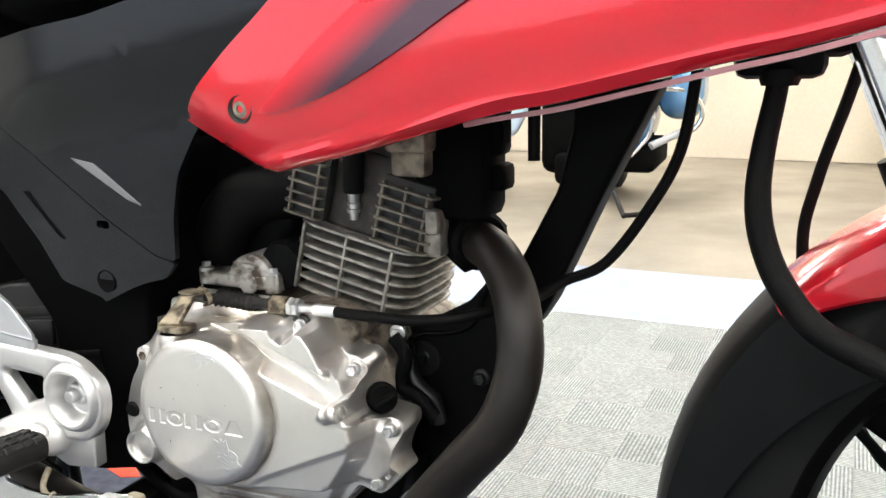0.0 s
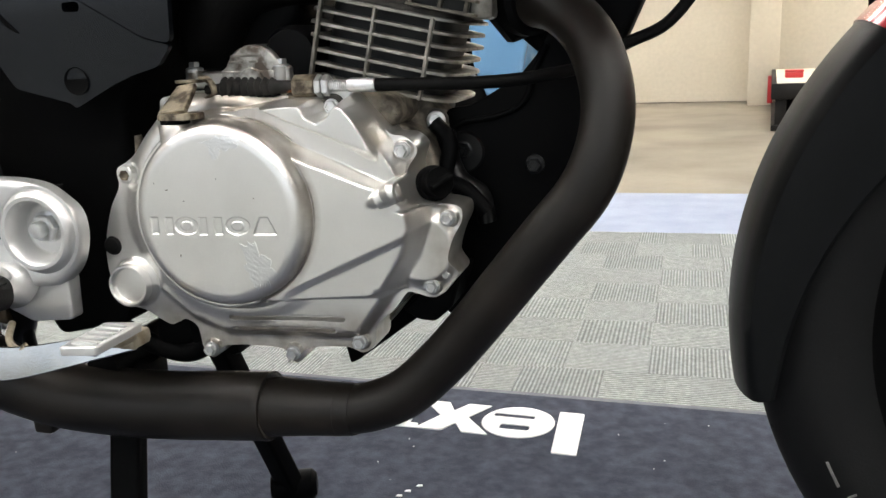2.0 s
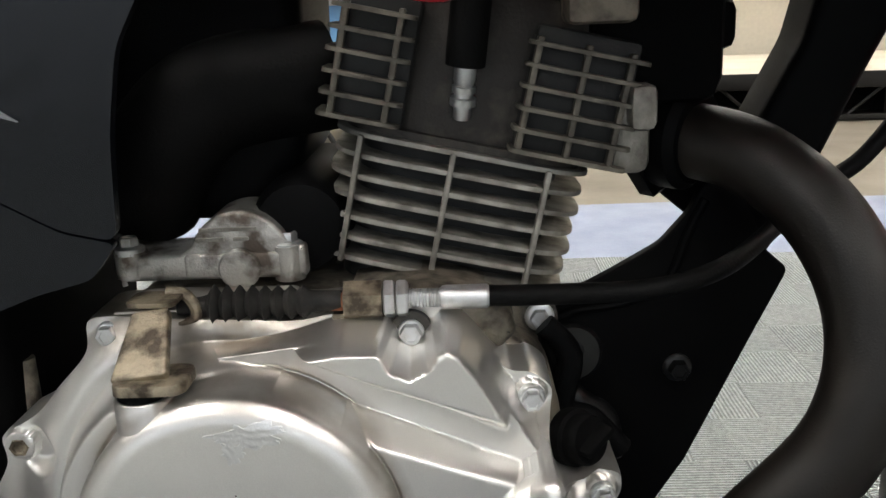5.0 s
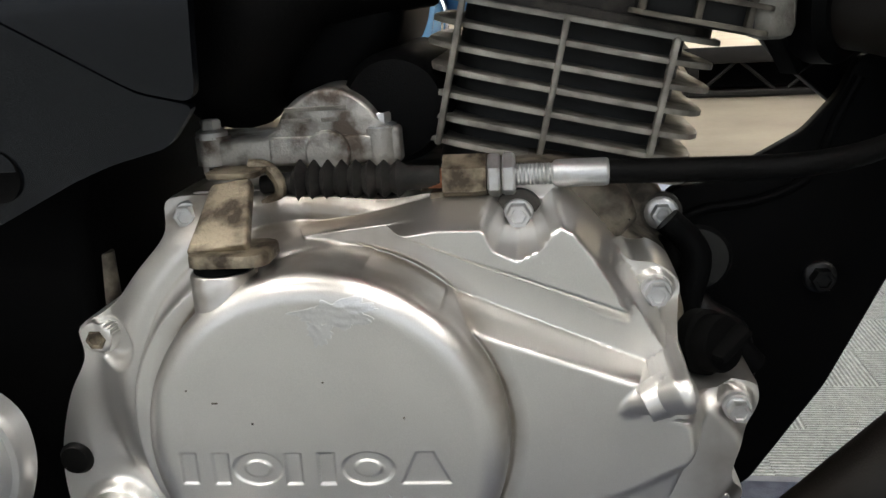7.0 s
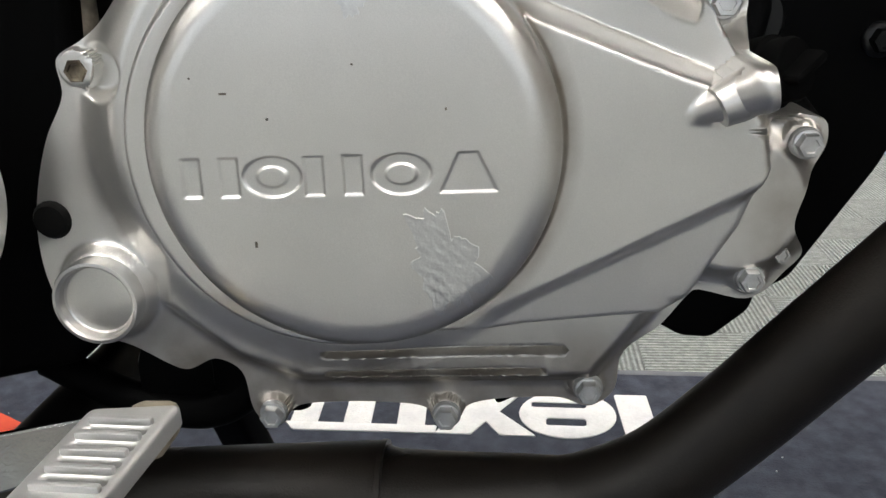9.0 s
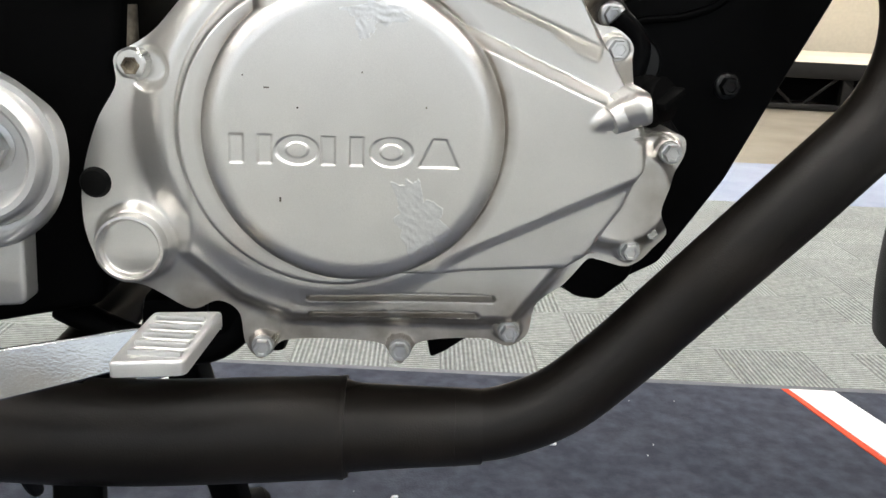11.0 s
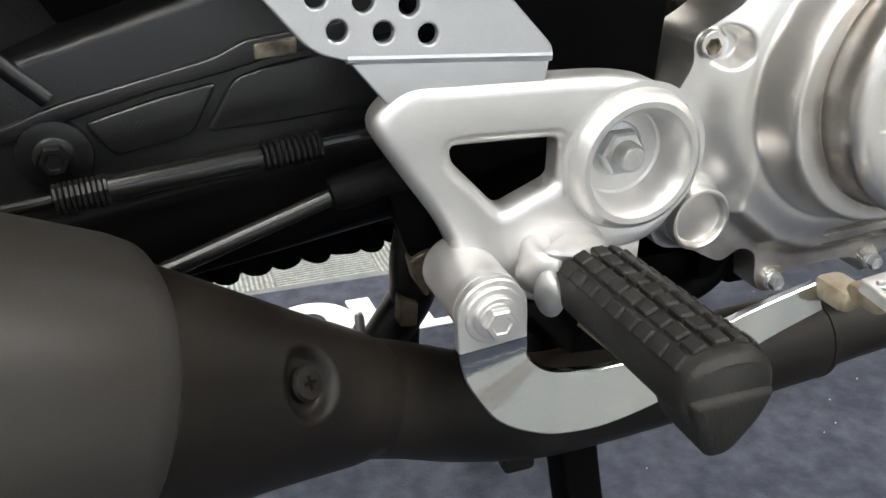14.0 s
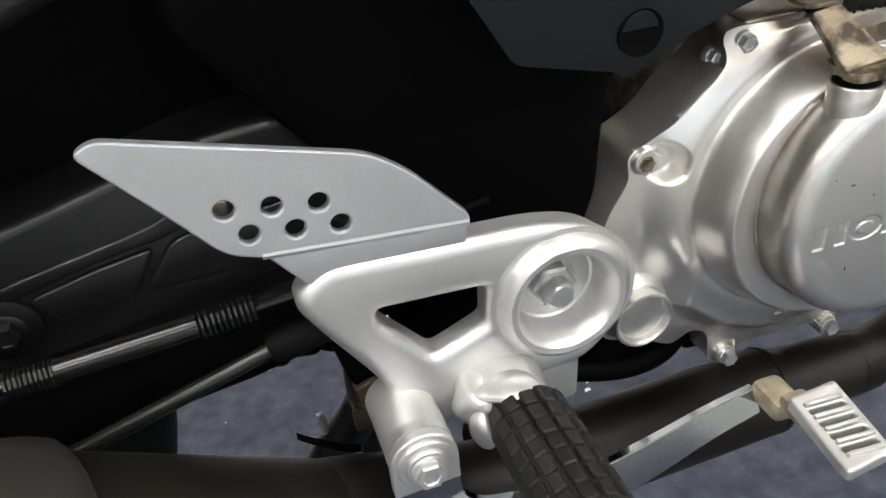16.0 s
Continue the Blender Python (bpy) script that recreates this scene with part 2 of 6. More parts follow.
M_BLACKGLOSS = material("semi_gloss_black", (0.004, 0.004, 0.0042), 0.32, 0, (0.006, 0.006, 0.006), 50, (0.3, 0.7), 1200, 0.1, 700, 0.06, 0.35)
M_ROD = material("glossy_black_rod", (0.008, 0.008, 0.0077), 0.22, 0, (0.011, 0.011, 0.0105), 60, (0.4, 0.7), 1000, 0.02, 700, 0.05, 0.5)
M_PEDAL = material("satin_chrome", (0.55, 0.555, 0.55), 0.10, 1.0, (0.50, 0.515, 0.53), 60, (0.3, 0.7), 1200, 0.05, 900, 0.03)
M_TYRE = material("tyre_rubber", (0.0045, 0.0045, 0.0046), 0.7, 0, (0.007, 0.007, 0.007), 30, (0.3, 0.7), 900, 0.3, 500, 0.06, 0.2)
M_BOOT = material("dusty_rubber", (0.020, 0.018, 0.016), 0.7, 0, (0.009, 0.0085, 0.008), 120, (0.35, 0.65), 1500, 0.4, 700, 0.1, 0.3)
M_RED = material("red_paint", (0.60, 0.012, 0.025), 0.22, 0.15, (0.56, 0.010, 0.022), 10, (0.3, 0.7), 4000, 0, 900, 0.04, 0.5, 0, 0.6)
M_DECAL = material("dark_decal", (0.035, 0.022, 0.035), 0.28, 0.1, (0.06, 0.03, 0.045), 10, (0.3, 0.7), 4000, 0, 900, 0.04)
FADE = M_DECAL.node_tree
fade_at = FADE.nodes.new("ShaderNodeTexCoord")
fade_dot = FADE.nodes.new("ShaderNodeVectorMath")
fade_dot.operation = "DOT_PRODUCT"
fade_dot.inputs[1].default_value = (0.62, 0, -0.78)
FADE.links.new(fade_at.outputs["Object"], fade_dot.inputs[0])
fade_map = FADE.nodes.new("ShaderNodeMapRange")
fade_map.inputs["From Min"].default_value, fade_map.inputs["From Max"].default_value = -0.439, -0.412
FADE.links.new(fade_dot.outputs["Value"], fade_map.inputs["Value"])
fade_mix = FADE.nodes.new("ShaderNodeMix")
fade_mix.data_type = "RGBA"
fade_mix.inputs["A"].default_value = (0.58, 0.012, 0.025, 1)
fade_body = FADE.nodes["Principled BSDF"]
FADE.links.new(fade_body.inputs["Base Color"].links[0].from_socket, fade_mix.inputs["B"])
FADE.links.new(fade_map.outputs["Result"], fade_mix.inputs["Factor"])
FADE.links.new(fade_mix.outputs["Result"], fade_body.inputs["Base Color"])
# pale red for the highlight along the shroud's edge
M_LIP = material("painted_lip_highlight", (0.36, 0.17, 0.18), 0.4, 0.1, (0.30, 0.12, 0.13), 20, (0.3, 0.7))
M_WHITE = material("white_print", (0.72, 0.72, 0.72), 0.5, 0, (0.65, 0.65, 0.65), 60)
M_GOLD = material("bronze_caliper", (0.11, 0.08, 0.055), 0.5, 0.4, (0.05, 0.036, 0.025), 80, (0.4, 0.7), 1200, 0.3)
M_MAT = material("navy_mat_pile", (0.030, 0.035, 0.050), 0.95, 0, (0.066, 0.072, 0.094), 55, (0.35, 0.78), 260, 1.0, 420, 0.03, 0.15)
M_MATW = material("white_mat_pile", (0.80, 0.80, 0.80), 0.95, 0, (0.66, 0.66, 0.68), 30, (0.45, 0.75), 300, 1.0, 420, 0.03, 0.1)
M_MATR = material("orange_mat_pile", (0.62, 0.09, 0.05), 0.95, 0, (0.5, 0.07, 0.045), 25, (0.4, 0.7), 300, 1.0, 420, 0.03, 0.1)
M_MATEDGE = material("grey_mat_edge", (0.13, 0.135, 0.15), 0.8, 0, (0.10, 0.105, 0.12), 40)
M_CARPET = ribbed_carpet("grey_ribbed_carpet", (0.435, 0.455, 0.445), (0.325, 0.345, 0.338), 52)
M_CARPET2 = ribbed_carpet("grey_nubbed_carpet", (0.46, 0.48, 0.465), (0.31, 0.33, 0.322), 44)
M_UNDER = material("grey_carpet_base", (0.26, 0.272, 0.266), 0.95, 0, (0.22, 0.23, 0.226), 8, (0.3, 0.7), 300, 1.0, 300, 0.03, 0.1)
M_BLUECARPET = material("blue_carpet", (0.30, 0.33, 0.41), 0.95, 0, (0.24, 0.27, 0.35), 9, (0.3, 0.7), 160, 1.0, 200, 0.03, 0.1)
M_BEIGE = material("beige_floor", (0.235, 0.205, 0.16), 0.5, 0, (0.15, 0.132, 0.105), 2.2, (0.35, 0.7), 60, 0.2, 80, 0.12, 0.4)
M_WALL = material("cream_wall_paint", (0.62, 0.56, 0.45), 0.75, 0, (0.57, 0.515, 0.41), 1.5, (0.35, 0.7), 40, 0.3, 30, 0.06, 0.3)
M_PLAIN = material("plain_wall", (0.36, 0.35, 0.33), 0.8, 0, (0.31, 0.30, 0.285), 1.2, (0.3, 0.7), 40)
M_CEIL = material("ceiling_white", (0.74, 0.74, 0.72), 0.85, 0, (0.68, 0.68, 0.66), 2.0, (0.3, 0.7), 60)
M_BLUE = material("scooter_blue", (0.13, 0.29, 0.50), 0.22, 0.1, (0.12, 0.27, 0.47), 6, (0.3, 0.7), 3000, 0, 600, 0.03, 0.5, 0, 0.5)
M_PALE = material("scooter_pale_blue", (0.55, 0.68, 0.80), 0.22, 0.1, (0.5, 0.63, 0.76), 6, (0.3, 0.7), 3000, 0, 600, 0.03, 0.5, 0, 0.5)
M_AMBER = material("amber_lens", (0.6, 0.22, 0.06), 0.15, 0, (0.5, 0.17, 0.04), 60)
M_GREYBOX = material("grey_box_plastic", (0.35, 0.36, 0.37), 0.5, 0, (0.3, 0.31, 0.32), 10)
M_MARK = material("faint_mark", (0.10, 0.10, 0.095), 0.7)
M_STAGE = material("stage_black", (0.008, 0.0075, 0.007), 0.55, 0, (0.014, 0.013, 0.012), 8, (0.4, 0.7), 900, 0, 600, 0.1, 0.2)
M_STAGETOP = material("stage_top_cream", (0.60, 0.54, 0.44), 0.6, 0, (0.52, 0.46, 0.37), 4)
M_REDBIT = material("red_plastic", (0.5, 0.03, 0.03), 0.4)
M_LAMP = glow("lamp_diffuser", (1.0, 0.972, 0.932), LAMP_POWER)
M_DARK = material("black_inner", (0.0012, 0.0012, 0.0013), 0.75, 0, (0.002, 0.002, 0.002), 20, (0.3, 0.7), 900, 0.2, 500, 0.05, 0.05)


# ---- builders: each gives (vertices, faces) ----
def join(*pieces):
    verts, faces = [], []
    for v, f in pieces:
        n = len(verts)
        verts += [tuple(p) for p in v]
        faces += [tuple(i + n for i in face) for face in f]
    return verts, faces


def moved(piece, m):
    return [tuple(m @ Vector(p)) for p in piece[0]], piece[1]


def part(name, piece, mat, parent=None, label="", angle=35, data=None):
    """One mesh object from (vertices, faces), under a thing or a part."""
    if data is None:
        data = bpy.data.meshes.new(name)
        data.from_pydata([tuple(p) for p in piece[0]], [], piece[1])
        bm = bmesh.new()
        bm.from_mesh(data)
        bmesh.ops.remove_doubles(bm, verts=bm.verts, dist=1e-6)
        bmesh.ops.recalc_face_normals(bm, faces=bm.faces)
        bm.to_mesh(data)
        bm.free()
        data.materials.append(mat)
        data.shade_smooth()
        data.set_sharp_from_angle(angle=radians(angle))
    ob = new(name, data)
    if parent:
        ob.parent = parent
    return tagged(ob, label)


def thing(name, label, category, at=(0, 0, 0), group="", kind=""):
    ob = new(name)
    ob.location = at
    return tagged(ob, label, category, group, kind)


def curve(points, n=8, closed=False):
    """Catmull-Rom through the points."""
    p = [np.array(q, float) for q in points]
    out = []
    last = len(p) if closed else len(p) - 1
    for i in range(last):
        if closed:
            a, b, c, d = p[i - 1], p[i], p[(i + 1) % len(p)], p[(i + 2) % len(p)]
        else:
            a, b, c, d = p[max(i - 1, 0)], p[i], p[i + 1], p[min(i + 2, len(p) - 1)]
        for k in range(n):
            t = k / n
            out.append(0.5 * (2 * b + (c - a) * t + (2 * a - 5 * b + 4 * c - d) * t * t + (3 * b - a - 3 * c + d) * t ** 3))
    if not closed:
        out.append(p[-1])
    return out


def sweep(path, section, scales=None, up=(0, 0, 1)):
    """A closed section [(a, b)] carried along a path; scales: one factor a step."""
    path = [Vector(p) for p in path]
    verts, faces, n, m = [], [], len(path), len(section)
    side = None
    for i, p in enumerate(path):
        d = (path[min(i + 1, n - 1)] - path[max(i - 1, 0)]).normalized()
        if side is None:
            side = d.cross(Vector(up))
            if side.length < 1e-3:
                side = d.cross(Vector((1, 0, 0)))
        side = (side - d * side.dot(d)).normalized()
        top = side.cross(d)
        s = scales[i] if scales is not None else 1
        verts += [tuple(p + side * (a * s) + top * (b * s)) for a, b in section]
    for i in range(n - 1):
        for j in range(m):
            k = (j + 1) % m
            faces.append((i * m + j, i * m + k, (i + 1) * m + k, (i + 1) * m + j))
    faces.append(tuple(range(m)))
    faces.append(tuple((n - 1) * m + j for j in range(m)))
    return verts, faces


def strap(rows, thick, n=8):
    """A flat bar through rows of (middle, half width); its thin side is square to both the run and the width."""
    mids = curve([r[0] for r in rows], n)
    half = curve([r[1] for r in rows], n)
    verts, faces = [], []
    for i, (p, w) in enumerate(zip(mids, half)):
        p, w = Vector(p), Vector(w)
        d = (Vector(mids[min(i + 1, len(mids) - 1)]) - Vector(mids[max(i - 1, 0)])).normalized()
        up = d.cross(w).normalized() * thick / 2
        c = 0.8
        for a, b in ((1, -c), (1, c), (c, 1), (-c, 1), (-1, c), (-1, -c), (-c, -1), (c, -1)):
            e = min(1.0, (w.length - thick * 0.12) / w.length) if abs(a) < 1 else 1.0
            verts.append(tuple(p + w * (math.copysign(1, a) * e) + up * b))
    m = 8
    for i in range(len(mids) - 1):
        faces += [(i * m + j, i * m + (j + 1) % m, (i + 1) * m + (j + 1) % m, (i + 1) * m + j) for j in range(m)]
    faces += [tuple(range(m)), tuple((len(mids) - 1) * m + j for j in range(m))]
    return verts, faces


def ring_section(r, seg):
    return [(r * math.cos(2 * math.pi * k / seg), r * math.sin(2 * math.pi * k / seg)) for k in range(seg)]


def tube(path, r, seg=20, up=(0, 0, 1)):
    if np.ndim(r):
        return sweep(path, ring_section(1, seg), list(r), up)
    return sweep(path, ring_section(r, seg), None, up)


def lathe(profile, origin, axis=(0, -1, 0), seg=40):
    """profile: (radius, along the axis)."""
    turn = Vector((0, 0, 1)).rotation_difference(Vector(axis)).to_matrix()
    verts, faces = [], []
    for r, h in profile:
        r = max(r, 1e-5)
        for k in range(seg):
            a = 2 * math.pi * k / seg
            verts.append(tuple(turn @ Vector((r * math.cos(a), r * math.sin(a), h)) + Vector(origin)))
    for i in range(len(profile) - 1):
        for k in range(seg):
            q = (k + 1) % seg
            faces.append((i * seg + k, i * seg + q, (i + 1) * seg + q, (i + 1) * seg + k))
    faces.append(tuple(range(seg)))
    faces.append(tuple((len(profile) - 1) * seg + k for k in range(seg)))
    return verts, faces


def rounded(points, r, n=5):
    """A polygon with its corners turned into arcs; r: one radius, or one a corner."""
    out = []
    for i, p in enumerate(points):
        p = np.array(p, float)
        a, b = np.array(points[i - 1], float) - p, np.array(points[(i + 1) % len(points)], float) - p
        la, lb = np.linalg.norm(a), np.linalg.norm(b)
        rr = r[i] if np.ndim(r) else r
        t = min(rr, 0.45 * la, 0.45 * lb)
        s, e = p + a / la * t, p + b / lb * t
        for k in range(n + 1):
            u = k / n
            out.append(tuple((1 - u) ** 2 * s + 2 * u * (1 - u) * p + u * u * e))
    return out


def inset(loop, d):
    """The loop moved inwards by d (it runs anticlockwise)."""
    p = np.array(loop, float)
    e = np.roll(p, -1, 0) - p
    e /= np.maximum(np.linalg.norm(e, axis=1), 1e-9)[:, None]
    nrm = np.stack([-e[:, 1], e[:, 0]], 1)
    m = nrm + np.roll(nrm, 1, 0)
    m /= np.maximum((m * m).sum(1), 0.5)[:, None] / 2
    return p + m * d


def ccw(loop):
    p = np.array(loop, float)
    q = np.roll(p, -1, 0)
    return p if (p[:, 0] * q[:, 1] - q[:, 0] * p[:, 1]).sum() > 0 else p[::-1]


def prism(outline, front, back, bevel=0.001, holes=(), steps=3, place=None):
    """A plate with rounded front edges: outline in (x, z), from y = front to y = back. place(x, z, y) may bend it."""
    place = place or (lambda x, z, y: (x, y, z))
    bm = bmesh.new()
    fronts, backs = [], []
    for n, loop in enumerate([outline, *holes]):
        loop = ccw(loop)
        sign = 1 if n == 0 else -1
        rows = [(loop, back)]
        for k in range(steps + 1):
            a = math.pi / 2 * k / steps
            rows.append((inset(loop, sign * bevel * (1 - math.cos(a))), front + bevel * (1 - math.sin(a))))
        rings = [[bm.verts.new(place(x, z, y)) for x, z in ring] for ring, y in rows]
        for a, b in zip(rings, rings[1:]):
            for i in range(len(a)):
                j = (i + 1) % len(a)
                bm.faces.new((a[i], a[j], b[j], b[i]))
        for ring, store in ((rings[0], backs), (rings[-1], fronts)):
            store += [bm.edges.get((ring[i], ring[(i + 1) % len(ring)])) for i in range(len(ring))]
    if holes:
        bmesh.ops.triangle_fill(bm, edges=fronts, use_beauty=True)
        bmesh.ops.triangle_fill(bm, edges=backs, use_beauty=True)
    else:
        for store in (fronts, backs):
            bmesh.ops.triangle_fill(bm, edges=store, use_beauty=True)
    bm.verts.index_update()
    out = [tuple(v.co) for v in bm.verts], [tuple(v.index for v in f.verts) for f in bm.faces]
    bm.free()
    return out


def block(cx, cy, cz, sx, sy, sz, bevel=0.002, seg=2):
    bm = bmesh.new()
    bmesh.ops.create_cube(bm, size=1)
    for v in bm.verts:
        v.co = Vector((v.co.x * sx, v.co.y * sy, v.co.z * sz))
    if bevel:
        bmesh.ops.bevel(bm, geom=list(bm.edges), offset=bevel, segments=seg, affect="EDGES", profile=0.5)
    bm.verts.index_update()
    out = [(v.co.x + cx, v.co.y + cy, v.co.z + cz) for v in bm.verts], [tuple(v.index for v in f.verts) for f in bm.faces]
    bm.free()
    return out


def grid_sheet(fn, nu, nv):
    """A sheet of points fn(u, v), u and v from 0 to 1."""
    verts = [tuple(fn(i / nu, j / nv)) for j in range(nv + 1) for i in range(nu + 1)]
    faces = [(j * (nu + 1) + i, j * (nu + 1) + i + 1, (j + 1) * (nu + 1) + i + 1, (j + 1) * (nu + 1) + i) for j in range(nv) for i in range(nu)]
    return verts, faces


def bolt(x, y, z, r=0.0046, axis=(0, -1, 0), flange=1.5, high=0.0058):
    """A flanged hexagon bolt; y is the face it sits on."""
    a = Vector(axis)
    o = Vector((x, y, z))
    washer = lathe([(r * flange, -0.002), (r * flange, 0.0007), (r * flange * 0.93, 0.0012), (r * 1.1, 0.0019)], o, axis, 24)
    head = lathe([(r, 0.0012), (r, high - 0.0008), (r * 0.9, high), (r * 0.62, high), (r * 0.55, high - 0.0007)], o, axis, 6)
    return join(washer, head)


def ellipse(cx, cz, a, b, n=32):
    return [(cx + a * math.cos(2 * math.pi * k / n), cz + b * math.sin(2 * math.pi * k / n)) for k in range(n)]


def smax(a, b, k):
    h = np.clip(0.5 + 0.5 * (a - b) / k, 0, 1)
    return b * (1 - h) + a * h + k * h * (1 - h)


def poly_distance(px, pz, poly):
    """Signed distance to a polygon, negative inside."""
    poly = np.array(poly, float)
    best = np.full(px.shape, 1e9)
    inside = np.zeros(px.shape, bool)
    for (ax, az), (bx, bz) in zip(poly, np.roll(poly, -1, 0)):
        ex, ez = bx - ax, bz - az
        t = np.clip(((px - ax) * ex + (pz - az) * ez) / (ex * ex + ez * ez), 0, 1)
        best = np.minimum(best, np.hypot(px - ax - t * ex, pz - az - t * ez))
        cross = ((az > pz) != (bz > pz)) & (px < (bx - ax) * (pz - az) / (bz - az + 1e-12) + ax)
        inside ^= cross
    return np.where(inside, -best, best)


def slope(d, width):
    """1 well inside, 0 outside, rounded between."""
    t = np.clip(0.5 - d / width, 0, 1)
    return t * t * (3 - 2 * t)


# ---- setting: floor, mat ground, walls, ceiling ----
def room_part(name, piece, mat, label, kind="structure", parent=None, place=ROOM):
    ob = part(name, piece, mat, parent, label)
    if not parent:
        ob.matrix_world = place
        tagged(ob, kind=kind)
    return ob


floor = room_part("floor", block(0.5, 1.6, -0.03, 13, 11.6, 0.05, 0), M_BEIGE, "worn beige hard showroom floor")
carpet_base = room_part("carpet", block(0.4, -1.155, -0.0035, 9, 5.69, 0.005, 0), M_UNDER, "grey modular carpet with ribbed cells", place=CARPET)
blue_carpet = room_part("carpet_strip", block(0.4, 1.970, -0.0025, 9, 0.56, 0.007, 0.001), M_BLUECARPET, "pale blue carpet strip across the floor", place=CARPET)
room_part("wall_north", block(0.5, 5.95, 1.5, 13, 0.2, 3.0, 0), M_WALL, "cream painted block wall")
room_part("wall_return", block(0.30, 5.66, 1.5, 0.18, 0.38, 3.0, 0.004), M_WALL, "cream painted wall corner")
room_part("wall_east", block(6.9, 1.35, 1.5, 0.2, 10.9, 3.0, 0), M_PLAIN, "plain pale wall")
room_part("wall_west", block(-5.9, 1.35, 1.5, 0.2, 10.9, 3.0, 0), M_PLAIN, "plain pale wall")
room_part("wall_south", join(block(0.5, -4.1, 0.25, 13, 0.2, 0.5, 0), block(0.5, -4.1, 2.7, 13, 0.2, 0.6, 0), block(-5.3, -4.1, 1.45, 1.4, 0.2, 1.9, 0),
                   block(6.0, -4.1, 1.45, 2.0, 0.2, 1.9, 0)), M_PLAIN, "pale wall round a wide shop window")
window = tagged(new("window_1"), "wide shop window in a dark frame", "window", kind="structure")
window.matrix_world = ROOM
for u in (-4.57, -2.2, 0.2, 2.6, 4.97):
    part("window_frame", block(u, -4.05, 1.45, 0.06, 0.08, 1.9, 0.005), M_FRAME, window)
room_part("ceiling", block(0.5, 1.35, CEIL + 0.1, 13, 11, 0.2, 0), M_CEIL, "white ceiling")


def ceiling_light():
    lamp = thing("ceiling_light", "long white ceiling light with a bright diffuser", "ceiling light", group="ceiling lights")
    part("diffuser", block(0, 0, -0.03, 1.15, 0.26, 0.02, 0.004), M_LAMP, lamp, "bright diffuser")
    part("frame", block(0, 0, -0.009, 1.21, 0.32, 0.02, 0.004), M_CEIL, lamp)
    return lamp


first_lamp = ceiling_light()
spots = [(u, v) for v in (-2.6, -0.75, 1.3, 3.4, 5.4) for u in (-3.6, -1.3, 1.0, 3.3)]
first_lamp.matrix_world = ROOM @ pose(spots[0][0], spots[0][1], CEIL)
for u, v in spots[1:]:
    copy_thing(first_lamp, ROOM @ pose(u, v, CEIL))

# the mat under the motorcycle
MAT_FAR, MAT_NEAR = 0.621, -0.62
mat = thing("floor_mat", "dark navy advertising floor mat with white and orange print", "mat")
mat.matrix_world = MATS
part("pile_sheet", block(-0.35, (MAT_FAR + MAT_NEAR) / 2, 0.003, 2.3, MAT_FAR - MAT_NEAR, 0.008, 0.002), M_MAT, mat)
part("edging", join(block(-0.35, MAT_FAR + 0.006, 0.0025, 2.32, 0.013, 0.007, 0.002), block(-0.35, MAT_NEAR - 0.006, 0.0025, 2.32, 0.013, 0.007, 0.002)),
     M_MATEDGE, mat, "grey rubber edging")


def flat_print(name, outline, mat_, holes=(), label=""):
    """Print in the pile, 1.2 mm proud."""
    return part(name, prism(outline, -0.0082, -0.0045, 0.0006, holes, 2, lambda x, z, y: (x, z, -y)), mat_, mat, label)


def rect(x0, z0, x1, z1):
    return [(x0, z0), (x1, z0), (x1, z1), (x0, z1)]


flat_print("print_bar", rounded([(0.129, 0.571), (0.162, 0.571), (0.169, 0.453), (0.138, 0.453)], 0.003), M_MATW, label="white printed bar")
flat_print("print_ring", ellipse(0.081, 0.529, 0.048, 0.046), M_MATW, [rounded(rect(0.060, 0.506, 0.099, 0.520), 0.004), rounded(rect(0.045, 0.541, 0.100, 0.551), 0.003)], "white printed ring")
flat_print("print_block", rounded([(-0.062, 0.571), (-0.024, 0.571), (-0.011, 0.546), (0.003, 0.571), (0.036, 0.571), (0.013, 0.530), (0.051, 0.485), (0.016, 0.485), (0.001, 0.510), (-0.012, 0.485), (-0.048, 0.485),
           (-0.025, 0.529)], 0.002), M_MATW, label="white printed cross shape")
for u in (-0.200, -0.146, -0.092):
    flat_print("print_bar", rounded([(u, 0.570), (u + 0.028, 0.570), (u + 0.034, 0.497), (u + 0.006, 0.497)], 0.003), M_MATW)
flat_print("print_bar", rounded([(-0.200, 0.4985), (-0.046, 0.4985), (-0.047, 0.485), (-0.188, 0.483)], 0.003), M_MATW)
for u in (-0.244, -0.414):
    flat_print("print_ring", ellipse(u, 0.532, 0.048, 0.045), M_MATW, [ellipse(u, 0.532, 0.0165, 0.022)])
flat_print("print_block", rounded([(-0.352, 0.570), (-0.310, 0.570), (-0.306, 0.512), (-0.296, 0.512), (-0.294, 0.490), (-0.306, 0.490), (-0.305, 0.462), (-0.336, 0.462), (-0.337, 0.490), (-0.354, 0.490),
           (-0.354, 0.512), (-0.338, 0.512), (-0.340, 0.556), (-0.352, 0.556)], 0.002), M_MATW)
flat_print("print_stripe", [(0.471, 0.618), (0.526, 0.618), (0.612, 0.300), (0.552, 0.300)], M_MATW, label="white slanted stripe")
flat_print("print_stripe", [(0.462, 0.618), (0.470, 0.618), (0.551, 0.300), (0.540, 0.300)], M_MATR, label="thin orange stripe")
flat_print("print_patch", [(-0.549, 0.493), (-0.505, 0.496), (-0.406, 0.444), (-0.450, 0.441)], M_MATR, label="orange printed patch")
flat_print("print_patch", [(-0.553, 0.484), (-0.460, 0.440), (-0.500, 0.430), (-0.556, 0.452)], M_MATR)
